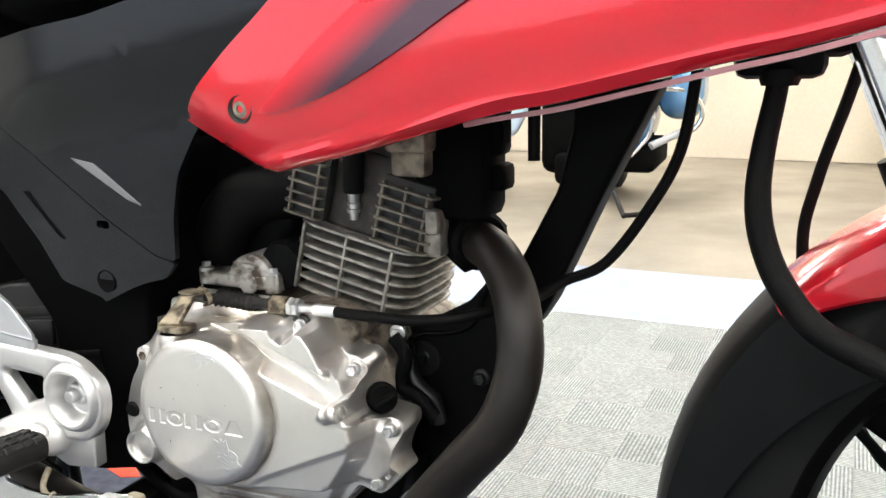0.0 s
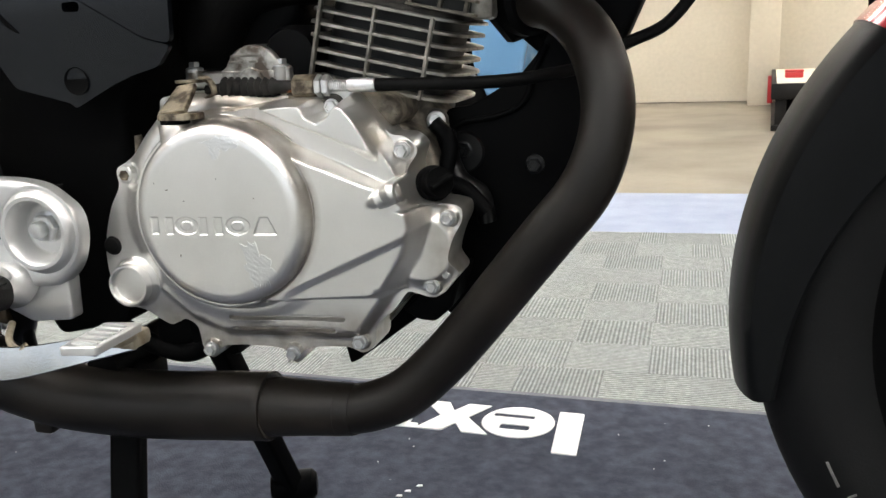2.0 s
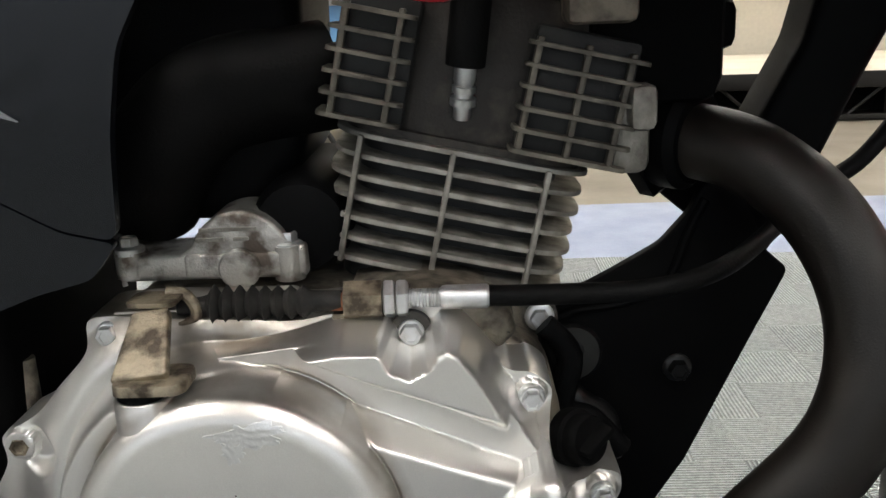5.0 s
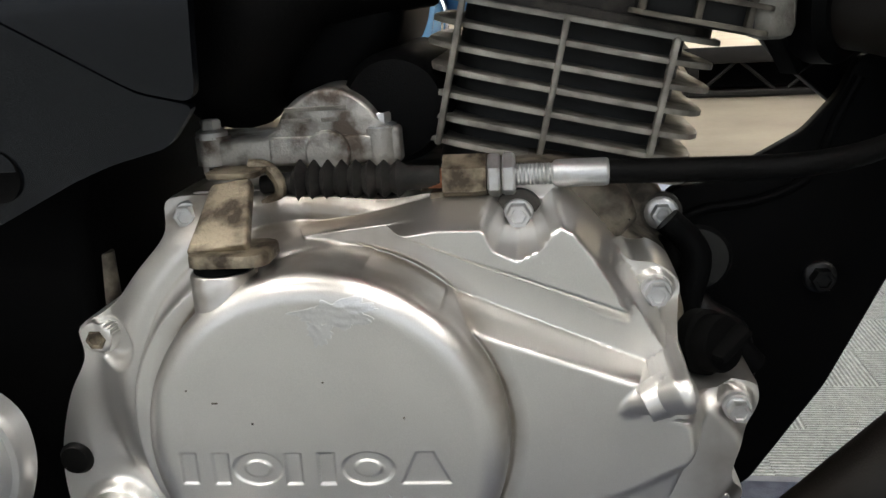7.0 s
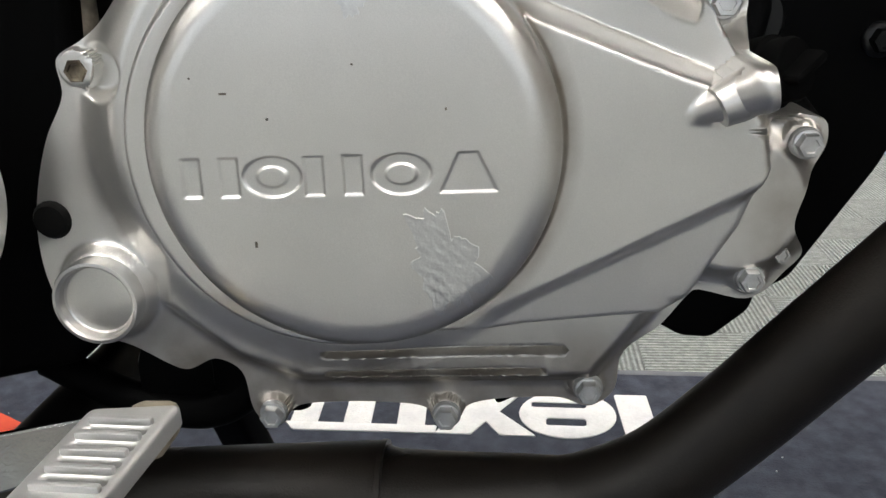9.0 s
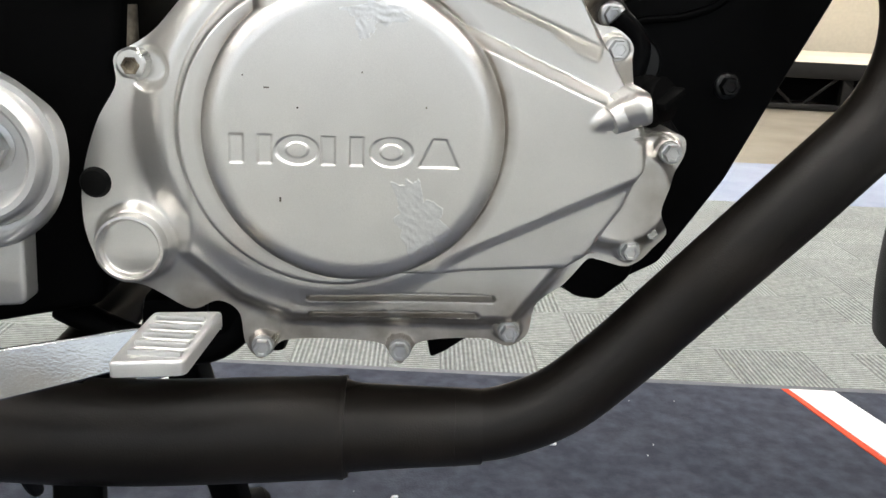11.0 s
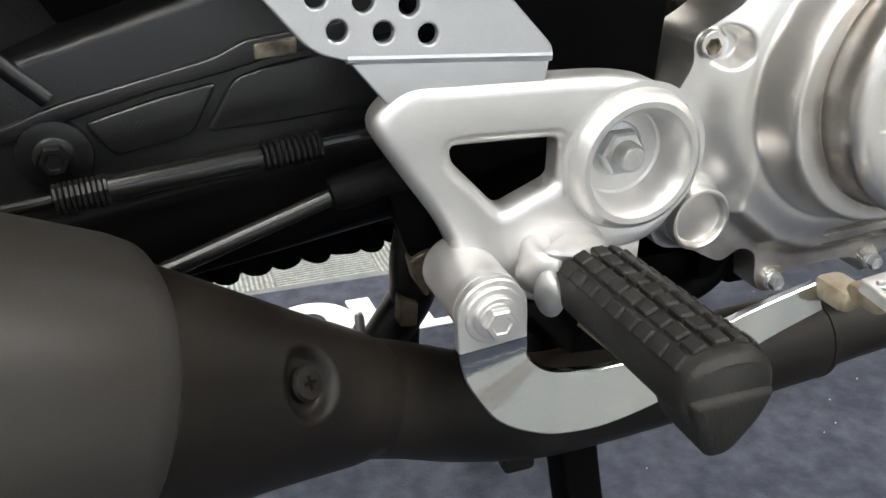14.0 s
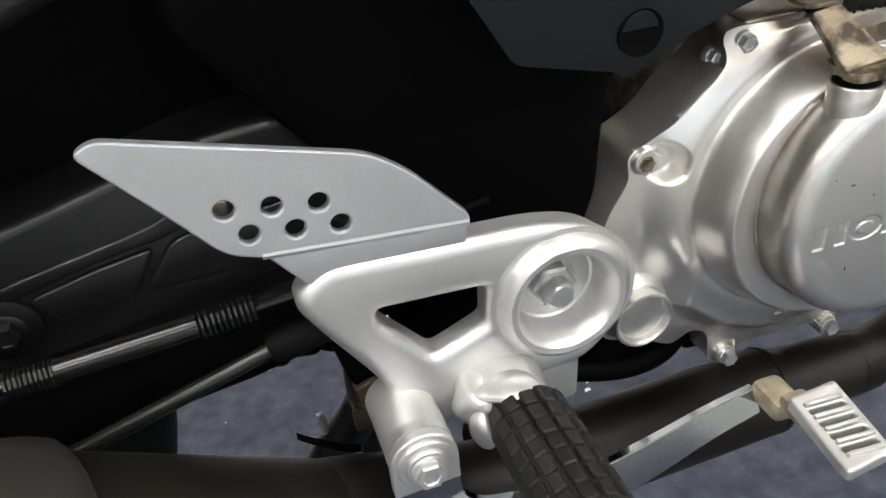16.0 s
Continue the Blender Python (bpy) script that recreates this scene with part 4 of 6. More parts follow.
# crankcase behind the cover
part("crankcase", join(prism(rounded([(-0.108, 0.30), (-0.05, 0.272), (0.080, 0.280), (0.106, 0.312), (0.13, 0.35), (0.135, 0.40), (0.128, 0.43), (0.10, 0.445), (0.06, 0.4595), (-0.060, 0.4625), (-0.092, 0.42)], 0.01),
     0.086, 0.235, 0.003)), M_CASE, bike, "grimy alloy crankcase")
part("crankcase_flange", prism(rounded([(0.045, 0.4630), (0.072, 0.4630), (0.097, 0.4605), (0.122, 0.4555), (0.1315, 0.4430), (0.1340, 0.4350), (0.126, 0.4260), (0.128, 0.3960), (0.09, 0.40), (0.05, 0.44)], 0.004),
     0.110, 0.150, 0.003), M_CASE, bike, "grimy alloy crankcase flange")
part("crankcase_shoulder", prism(rounded([(0.040, 0.4660), (0.058, 0.4690), (0.076, 0.4700), (0.096, 0.4655), (0.1100, 0.4590), (0.1140, 0.4480), (0.1060, 0.4400), (0.090, 0.4500), (0.05, 0.455)], 0.003),
     0.068, 0.112, 0.006), M_CASE, bike, "grimy brown crankcase shoulder")
part("crankcase_ledge", block(-0.018, 0.072, 0.4635, 0.075, 0.030, 0.010, 0.003), M_COVER, bike)
part("crankcase_bolt", bolt(0.127, 0.110, 0.4405, 0.0048), M_ZINC, bike, "zinc hexagon bolt")

# cylinder and head, leaning forward
LEAN = Matrix.Translation((0.080, YC, 0.463)) @ pose(0, 0, 0, 0, 13, 0)


def squircle(a, b, n=56, p=5.0):
    out = []
    for k in range(n):
        t = 2 * math.pi * k / n
        c, s = math.cos(t), math.sin(t)
        out.append((math.copysign(abs(c) ** (2 / p), c) * a, math.copysign(abs(s) ** (2 / p), s) * b))
    return out


def slab(a, b, z0, z1, bevel=0.0006, p=5.0, cx=0.0, cy=0.0):
    """A flat slab round the cylinder's axis."""
    return moved(prism([(x + cx, y + cy) for x, y in squircle(a, b, 56, p)], -z1, -z0, bevel, (), 2, lambda x, z, y: (x, z, -y)), LEAN)


# barrel is near-black: the shade between the fins is in its colour
part("cylinder_barrel", slab(0.047, 0.043, -0.01, 0.066, 0.001), M_BARREL, bike, "cylinder barrel darkened for the shade between fins")
for k in range(7):
    z0 = 0.0025 + 0.0094 * k
    part("cooling_fin", slab(0.0600 - 0.0008 * (k % 2), 0.0585, z0, z0 + 0.0024, 0.0010), M_FIN, bike)
for xx in (-0.0460, -0.0045, 0.0385):
    part("fin_rib", moved(block(xx, -0.0560, 0.031, 0.0026, 0.006, 0.058, 0.0008), LEAN), M_FIN, bike)
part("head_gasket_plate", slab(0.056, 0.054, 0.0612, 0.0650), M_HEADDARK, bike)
part("cylinder_head", join(slab(0.060, 0.050, 0.065, 0.132, 0.003, 4.0, 0.008), slab(0.048, 0.046, 0.130, 0.160, 0.006, 4.0, 0.016)), M_HEADDARK, bike, "dark alloy cylinder head")
# dark blocks added behind the head fins for shaded gaps
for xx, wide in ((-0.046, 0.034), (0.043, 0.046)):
    part("head_block", moved(block(xx, -0.028, 0.093, wide, 0.061, 0.056, 0.003), LEAN), M_BARREL, bike, "dark core added for the shade between head fins")
for k in range(6):
    z0 = 0.0660 + 0.0092 * k
    part("head_fin", moved(prism(rounded(rect(-0.067, -0.064, -0.030, -0.03), 0.006), -z0 - 0.0020, -z0, 0.0006, (), 2, lambda x, z, y: (x, z, -y)), LEAN), M_HEADFIN, bike)
    part("head_fin", moved(prism(rounded(rect(0.018, -0.066, 0.0700, -0.03), 0.006), -z0 - 0.0020, -z0, 0.0006, (), 2, lambda x, z, y: (x, z, -y)), LEAN), M_HEADFIN, bike)
for xx in (-0.0605, -0.0370, 0.0220, 0.0430, 0.0620):
    part("fin_rib", moved(block(xx, -0.060, 0.091, 0.0028, 0.007, 0.050, 0.0008), LEAN), M_HEADFIN, bike)
part("spark_plug", join(moved(lathe([(0.0040, 0), (0.0040, 0.006), (0.0058, 0.0062), (0.0058, 0.0095), (0.0042, 0.010), (0.0042, 0.0118), (0.0052, 0.012), (0.0052, 0.0148), (0.0040, 0.015), (0.0048, 0.0175), (0.0048, 0.024)],
     (-0.004, -0.051, 0.0745), (-0.12, -0.18, 0.97), 12), LEAN)), M_ZINC, bike, "zinc spark plug hexagon")
part("plug_cap", moved(tube(curve([(-0.0070, -0.0555, 0.098), (-0.009, -0.058, 0.118), (-0.012, -0.058, 0.150), (-0.012, -0.05, 0.19)], 6), 0.0088, 16), LEAN), M_RUBBER, bike, "black rubber plug cap")
part("head_lug", join(block(0.1700, 0.094, 0.540, 0.012, 0.014, 0.020, 0.004), block(0.166, 0.106, 0.530, 0.018, 0.02, 0.04, 0.005)), M_FIN, bike, "pale worn lug on the cylinder head")
part("head_side_cover", join(block(0.152, 0.095, 0.612, 0.036, 0.03, 0.036, 0.004), block(0.152, 0.11, 0.60, 0.03, 0.05, 0.05, 0.004)), M_CASE, bike, "scuffed alloy rocker cover")
part("rocker_box", join(block(0.178, 0.130, 0.588, 0.062, 0.06, 0.10, 0.012), block(0.208, 0.135, 0.572, 0.020, 0.03, 0.022, 0.005), block(0.206, 0.134, 0.604, 0.020, 0.03, 0.030, 0.006)), M_DARK, bike, "black rocker box")
for a, b in (((0.215, 0.13, 0.60), (0.225, 0.13, 0.70)), ((0.236, 0.14, 0.585), (0.243, 0.14, 0.70))):
    part("breather_hose", tube(curve([a, ((a[0] + b[0]) / 2 - 0.003, a[1], (a[2] + b[2]) / 2), b], 6), 0.005, 12), M_RUBBER, bike, "thin black breather hose")

# exhaust
HEADER = [(0.1814, 0.1387, 0.5219), (0.1987, 0.1190, 0.5209), (0.2198, 0.0998, 0.5150), (0.2399, 0.0791, 0.4975), (0.2512, 0.0622, 0.4747), (0.2553, 0.0519, 0.4497), (0.2512, 0.0446, 0.4236),
          (0.2403, 0.0429, 0.3990), (0.2179, 0.0448, 0.3712), (0.1902, 0.0507, 0.3367), (0.1626, 0.0579, 0.3017), (0.1356, 0.0612, 0.2706), (0.1085, 0.0615, 0.2459), (0.0815, 0.0615, 0.2331), (0.0600, 0.0615, 0.2290)]
header_path = curve(HEADER, 8)
part("exhaust_header", tube(header_path, np.interp(np.linspace(0, 1, len(header_path)), [0, 0.4, 0.6, 1], [0.0172, 0.0172, 0.0182, 0.0188]), 36), M_EXHAUST, bike, "matt black exhaust header pipe")
part("exhaust_flange", join(lathe([(0.030, 0), (0.030, 0.008), (0.027, 0.010)], (0.184, 0.134, 0.523), (0.7, -0.7, -0.05), 6),
     lathe([(0.025, 0.008), (0.0245, 0.020), (0.021, 0.024)], (0.184, 0.134, 0.523), (0.7, -0.7, -0.05), 28)), M_FRAME, bike, "black exhaust flange")
mid = curve([(0.068, 0.0612, 0.2295), (0.030, 0.0620, 0.2280), (-0.001, 0.0630, 0.2265), (-0.006, 0.0630, 0.2262), (-0.045, 0.0635, 0.2235), (-0.10, 0.0640, 0.2200), (-0.150, 0.0597, 0.2221),
             (-0.190, 0.0530, 0.2292), (-0.230, 0.0444, 0.2453), (-0.265, 0.0347, 0.2649), (-0.287, 0.0280, 0.2765)], 8)
rad = np.interp(np.linspace(0, 10, len(mid)), range(11), [0.0196, 0.0215, 0.0235, 0.0268, 0.0272, 0.0276, 0.0275, 0.0273, 0.0271, 0.0268, 0.0268])
part("exhaust_collector", tube(mid, rad, 36), M_EXHAUST, bike, "matt black exhaust pipe section")
for x0, y0, z0, r0, w in ((0.0545, 0.0614, 0.2290, 0.0206, 0.0012), (-0.0040, 0.0630, 0.2263, 0.0272, 0.0012)):
    part("weld_seam", tube([(x0 - w, y0, z0), (x0 + w, y0, z0)], r0, 36), M_EXHAUST, bike)
SIL = Vector((-0.827, -0.335, 0.450)).normalized()
S0 = Vector((-0.285, 0.0285, 0.2755))
SC = Vector((-0.3122, -0.0178, 0.3210))
SN = Vector((0.54, -0.68, 0.49)).normalized()


SIL_PROFILE = np.array([(0.0268, -0.002), (0.0301, 0.012), (0.0359, 0.048), (0.0435, 0.090), (0.0482, 0.117), (0.0490, 0.128)])


def silencer_cone():
    """The front cone, with a dimple round its screw."""
    along = np.arange(-0.002, 0.128, 0.0013)
    verts, faces = lathe([(float(np.interp(q, SIL_PROFILE[:, 1], SIL_PROFILE[:, 0])), float(q)) for q in along], S0, SIL, 240)
    out = []
    for p in verts:
        p = Vector(p)
        d = p - SC
        r = (d - SN * d.dot(SN)).length
        if d.dot(SN) > -0.03 and r < 0.0160:
            t = min(max((0.0155 - r) / 0.0065, 0), 1)
            p = p - SN * (0.0062 * t * t * (3 - 2 * t))
        out.append(tuple(p))
    return out, faces


silencer = part("silencer", silencer_cone(), M_EXHAUST, bike, "matt black silencer cone", 60)
part("silencer_can", lathe([(0.0470, 0.120), (0.0520, 0.1205), (0.0538, 0.1225), (0.0552, 0.130), (0.0566, 0.16), (0.0578, 0.22), (0.0585, 0.38), (0.055, 0.44), (0.047, 0.46), (0.022, 0.462)], S0, SIL, 96), M_SILENCER, silencer, "satin dark grey silencer can")
part("silencer_screw", lathe([(0.0070, -0.0100), (0.0070, -0.0042), (0.0060, -0.0028), (0.001, -0.0024)], SC, SN, 28), M_EXHAUST, silencer, "black cross-head screw")
cross = Vector((0, 0, 1)).rotation_difference(SN).to_matrix().to_4x4()
part("screw_slot", join(*[moved(block(0, 0, 0, w, h, 0.0008, 0.0001, 1), Matrix.Translation(SC - SN * 0.0025) @ cross @ pose(0, 0, 0, 0, 0, 25)) for w, h in ((0.0055, 0.0012), (0.0012, 0.0055))]), M_DARK, silencer)
for x0, z0 in ((-0.200, 0.208), (-0.262, 0.240)):
    part("mount_lug", block(x0, 0.046, z0, 0.018, 0.012, 0.022, 0.003), M_EXHAUST, bike)

# footrest bracket
BR = [(-0.277, 0.4010), (-0.262, 0.4145), (-0.171, 0.4105), (-0.150, 0.4060), (-0.1265, 0.388), (-0.1245, 0.366), (-0.132, 0.344), (-0.147, 0.330), (-0.172, 0.328),
      (-0.190, 0.326), (-0.208, 0.318), (-0.222, 0.312), (-0.235, 0.322), (-0.245, 0.350), (-0.267, 0.384)]
TRI = rounded([(-0.2430, 0.3880), (-0.1945, 0.3860), (-0.1950, 0.3660), (-0.2195, 0.3560), (-0.2420, 0.3810)], 0.0035)
BC = (-0.1590, 0.3720)
bracket = part("footrest_bracket", prism(rounded(BR, 0.010), 0.0225, 0.0365, 0.0060, [TRI, ellipse(*BC, 0.0290, 0.0290, 48)], 5), M_SILVER, bike, "silver cast footrest bracket")
part("bracket_boss", lathe([(0.0325, -0.008), (0.0328, 0.000), (0.0322, 0.0055), (0.0302, 0.0095), (0.0275, 0.0115), (0.0248, 0.0112), (0.0228, 0.0088), (0.0212, 0.002), (0.0200, -0.0070), (0.0185, -0.0085), (0.008, -0.0088)],
     (BC[0], 0.028, BC[1]), (0, -1, 0), 64), M_SILVER, bracket, "silver ring boss")
part("pivot_nut", join(lathe([(0.0125, -0.001), (0.0125, 0.001), (0.0118, 0.0014)], (BC[0] - 0.0015, 0.0365, BC[1] + 0.0010), (0, -1, 0), 28),
     lathe([(0.0098, 0.001), (0.0108, 0.0020), (0.0108, 0.0070), (0.0096, 0.0082), (0.0066, 0.0085)], (BC[0] - 0.0015, 0.0365, BC[1] + 0.0010), (0, -1, 0), 6),
     lathe([(0.0066, 0.007), (0.0064, 0.0140), (0.0052, 0.0160), (0.001, 0.0163)], (BC[0] - 0.0015, 0.0365, BC[1] + 0.0010), (0, -1, 0), 20)), M_ZINC, bracket, "zinc pivot nut and stud")
part("bracket_foot", prism(rounded([(-0.146, 0.336), (-0.1475, 0.301), (-0.184, 0.298), (-0.218, 0.314), (-0.222, 0.345), (-0.180, 0.345)], 0.004), 0.0310, 0.044, 0.002), M_SILVER, bracket)
PL = rounded([(-0.337, 0.4815), (-0.329, 0.4855), (-0.238, 0.4605), (-0.224, 0.4505), (-0.2005, 0.4250), (-0.2005, 0.4190), (-0.281, 0.4260), (-0.296, 0.4310), (-0.314, 0.4540)], [0.004, 0.004, 0.016, 0.012, 0.003, 0.001, 0.004, 0.012, 0.03])
HOLES = [ellipse(x0, z0, 0.0039, 0.0039, 20) for x0, z0 in ((-0.2930, 0.4500), (-0.2760, 0.4475), (-0.2590, 0.4450), (-0.2860, 0.4380), (-0.2690, 0.4360), (-0.2520, 0.4340))]
heel = part("heel_plate", prism(PL, 0.0225, 0.0260, 0.0009, HOLES, 2), M_PLATE, bike, "satin alloy heel plate with six holes", 18)
part("heel_plate_flange", join(prism(rounded([(-0.2005, 0.4210), (-0.2025, 0.4080), (-0.268, 0.4080), (-0.283, 0.4270)], 0.002), 0.0250, 0.0285, 0.0008),
     tube([(-0.2010, 0.0243, 0.4215), (-0.283, 0.0243, 0.4275)], 0.0022, 10)), M_PLATE, heel)

# rider footrest
peg_sec = []
for k in range(36):
    t = 2 * math.pi * k / 36
    peg_sec.append((0.0175 * math.copysign(abs(math.cos(t)) ** 0.75, math.cos(t)), 0.0138 * math.copysign(abs(math.sin(t)) ** 0.8, math.sin(t))))
PEG0, PEG1 = Vector((-0.1885, 0.004, 0.3300)), Vector((-0.1910, -0.0960, 0.3375))
steps = [0, 0.02, 0.5, 0.96, 0.985, 1.0]
peg = part("footrest_peg", sweep([PEG0.lerp(PEG1, s) for s in steps], peg_sec, [0.93, 1, 1, 1, 0.93, 0.80], (0, 0, 1)), M_PEG, bike, "black rubber footrest peg")
treads = []
along = (PEG1 - PEG0)
for i in range(9):
    for j in range(5):
        c = PEG0.lerp(PEG1, 0.09 + 0.098 * i)
        a = (j - 2) * 0.43
        n = Vector((math.sin(a), 0, math.cos(a)))
        m = Matrix.Translation(c + Vector((0.0184 * math.sin(a), 0, 0.0142 * math.cos(a)))) @ Vector((0, 0, 1)).rotation_difference(n).to_matrix().to_4x4()
        treads.append((m, j))
tread_mesh = None
for m, j in treads:
    ob = part("tread_block", block(0, 0, 0, 0.0063, 0.0082, 0.0044, 0.0008, 1) if tread_mesh is None else None, M_PEG, peg, data=tread_mesh)
    tread_mesh = ob.data
    ob.matrix_world = m
part("peg_end", prism(rounded([(-0.2080, 0.3380), (-0.1740, 0.3380), (-0.1790, 0.3260), (-0.1900, 0.3140), (-0.1990, 0.3140)], 0.005), -0.0985, -0.072, 0.003), M_PEG, peg)
def lump(at, size, seed):
    """A rough weld lump."""
    rng = random.Random(seed)
    q = [(rng.uniform(1, 4), rng.uniform(1, 4), rng.uniform(0, 6)) for _ in range(5)]
    verts, n, m = [], 28, 16
    for j in range(m + 1):
        b = math.pi * (j / m - 0.5)
        for i in range(n):
            a = 2 * math.pi * i / n
            d = (math.cos(b) * math.cos(a), math.cos(b) * math.sin(a), math.sin(b))
            r = 1 + 0.045 * sum(math.sin(f * d[0] + g * d[2] + h * d[1] + h) for f, g, h in q)
            verts.append(tuple(at[k] + size[k] * d[k] * r for k in range(3)))
    return verts, [(j * n + i, j * n + (i + 1) % n, (j + 1) * n + (i + 1) % n, (j + 1) * n + i) for j in range(m) for i in range(n)]


mount = part("peg_mount", lump((-0.190, 0.020, 0.331), (0.021, 0.020, 0.018), 1), M_SILVER, bike, "rough silver footrest mount", 60)
part("weld_lump", lump((-0.204, 0.016, 0.333), (0.012, 0.014, 0.013), 2), M_SILVER, mount)
part("weld_lump", lump((-0.193, 0.008, 0.341), (0.015, 0.010, 0.007), 3), M_SILVER, mount)
part("weld_lump", lump((-0.207, 0.004, 0.326), (0.005, 0.008, 0.011), 4), M_SILVER, mount)

# brake pedal
pedal = part("brake_pedal", strap([((-0.2368, -0.0048, 0.3135), (0.0149, 0, 0.0012)), ((-0.2362, -0.0050, 0.3075), (0.0146, 0, 0.0016)), ((-0.2345, -0.0060, 0.2995), (0.0132, 0.001, 0.0045)), ((-0.2270, -0.0095, 0.2895), (0.0095, 0.002, 0.0105)),
     ((-0.2155, -0.0120, 0.2838), (0.0035, 0.0028, 0.0135)), ((-0.203, -0.0125, 0.2812), (0.000, 0.0030, 0.0140)), ((-0.186, -0.0125, 0.2800), (-0.001, 0.0030, 0.0128)), ((-0.160, -0.011, 0.2820), (-0.001, 0.0026, 0.0112)),
     ((-0.125, -0.008, 0.2890), (-0.001, 0.0022, 0.0095)), ((-0.095, -0.005, 0.2955), (-0.001, 0.0020, 0.0080)), ((-0.070, -0.004, 0.3010), (-0.001, 0.0020, 0.0068))], 0.0055, 16), M_PEDAL, bike, "chromed steel brake pedal", 24)
part("pedal_head", join(strap([((-0.237, -0.0045, 0.328), (0.0150, 0, 0)), ((-0.237, -0.0047, 0.318), (0.0150, 0, 0.0004)), ((-0.2368, -0.0048, 0.3134), (0.0149, 0, 0.0012))], 0.0058, 8),
     lathe([(0.001, -0.0027), (0.0143, -0.0027), (0.0150, -0.0020), (0.0150, 0.0020), (0.0143, 0.0028), (0.001, 0.0028)], (-0.237, -0.0045, 0.3285), (0, -1, 0), 48)), M_SILVER, pedal, "silver painted pedal head", 30)
part("pedal_pivot", lathe([(0.0150, -0.040), (0.0150, -0.010), (0.0142, -0.0085), (0.0142, -0.006), (0.0152, -0.005), (0.0152, -0.001)], (-0.237, -0.003, 0.3285), (0, -1, 0), 40), M_SILVER, bike, "silver pedal pivot")
part("pivot_washer", lathe([(0.0125, -0.001), (0.0128, 0.0012), (0.0120, 0.0020), (0.0098, 0.0021), (0.0096, 0.0034), (0.0088, 0.0042), (0.001, 0.0042)], (-0.237, -0.0070, 0.3280), (0, -1, 0), 40), M_SILVER, pedal, "painted round washer")
part("pivot_bolt", bolt(-0.237, -0.0108, 0.3275, 0.0070, (0, -1, 0), 1.08, 0.0055), M_SILVER, pedal, "painted hexagon pivot bolt")
PADM = Matrix.Translation((-0.0605, -0.0485, 0.3195)) @ pose(0, 0, 0, 3, 0, -3)
pad = part("pedal_pad", moved(prism(rounded([(-0.0140, -0.0245), (0.0115, -0.0200), (0.0135, 0.0240), (-0.0130, 0.0200)], 0.003), -0.0022, 0.0036, 0.0014,
     [rounded(rect(-0.0088, v - 0.0016, 0.0088, v + 0.0016), 0.0014, 3) for v in (-0.0130, -0.0055, 0.0020, 0.0095)], 3, lambda x, z, y: (x, z, -y)), PADM), M_SILVER, pedal, "slotted silver pedal pad")
for k in range(5):
    part("pad_rib", moved(block(0, -0.0168 + 0.0075 * k, 0.0027, 0.0190, 0.0024, 0.0030, 0.0009), PADM), M_SILVER, pad)
# black sheet added under the slots, so they show as shaded
part("pad_underside", moved(block(0, -0.001, -0.0040, 0.0200, 0.0370, 0.0015, 0.0004, 1), PADM), M_DARK, pad, "black sheet for the shade in the pad slots")
part("pad_stem", join(block(-0.0640, -0.0120, 0.3060, 0.016, 0.022, 0.012, 0.004), block(-0.0620, -0.0280, 0.3115, 0.014, 0.020, 0.009, 0.003)), M_STEM, pedal, "yellowed steel stem")

part("return_hook", tube(curve([(-0.186, 0.012, 0.303), (-0.178, -0.002, 0.2965), (-0.170, -0.0075, 0.2915), (-0.163, -0.0090, 0.2905), (-0.158, -0.0085, 0.2935)], 6), 0.0028, 12), M_STEM, bike, "yellowed steel hook")
part("bracket_gusset", prism(rounded([(-0.266, 0.392), (-0.2644, 0.370), (-0.2602, 0.3523), (-0.2557, 0.3337), (-0.2520, 0.3270), (-0.2440, 0.3310), (-0.2300, 0.3290), (-0.2280, 0.3420), (-0.2480, 0.372)], 0.002), 0.050, 0.058, 0.001), M_FRAME, bike, "black gusset behind the bracket")
part("gusset_lug", prism(rounded([(-0.2545, 0.3290), (-0.2520, 0.3170), (-0.2470, 0.3085), (-0.2340, 0.3200), (-0.2340, 0.3285), (-0.2450, 0.3325)], 0.002), 0.0470, 0.056, 0.0014), M_STEMDARK, bike, "brown tarnished lug")
part("stand_arm", join(tube(curve([(-0.2405, 0.078, 0.3280), (-0.2430, 0.080, 0.3120), (-0.2425, 0.084, 0.2960), (-0.2435, 0.088, 0.2850), (-0.2520, 0.092, 0.2680), (-0.2640, 0.096, 0.2480), (-0.2720, 0.100, 0.2300)], 8), 0.0118, 20),
     tube(curve([(-0.2440, 0.088, 0.2780), (-0.2440, 0.090, 0.2560), (-0.2450, 0.092, 0.2380)], 6), 0.0060, 14)), M_BLACKGLOSS, bike, "black bent stand arm")
part("stand_clamp", prism(rounded([(-0.2530, 0.2970), (-0.2440, 0.2930), (-0.2450, 0.2800), (-0.2540, 0.2815)], 0.0015), 0.0690, 0.078, 0.001), M_STEMDARK, bike, "brown tarnished clamp")
part("stand_pin", lathe([(0.0022, -0.0065), (0.0026, 0.004), (0.0018, 0.0070), (0.0005, 0.0075)], (-0.2690, 0.090, 0.2745), (-0.1, 0, 1), 14), M_ZINC, bike, "small zinc pin")
part("cable_tie", strap([((-0.2840, 0.080, 0.2808), (0, 0.0008, 0.0019)), ((-0.2790, 0.079, 0.2770), (0, 0.0008, 0.0022)), ((-0.2700, 0.0785, 0.2705), (0, 0.0008, 0.0024)), ((-0.2600, 0.0790, 0.2630), (0, 0.0008, 0.0024)), ((-0.2520, 0.0820, 0.2570), (0, 0.0008, 0.0024))], 0.0016, 6), M_BLACKGLOSS, bike, "black cable tie")

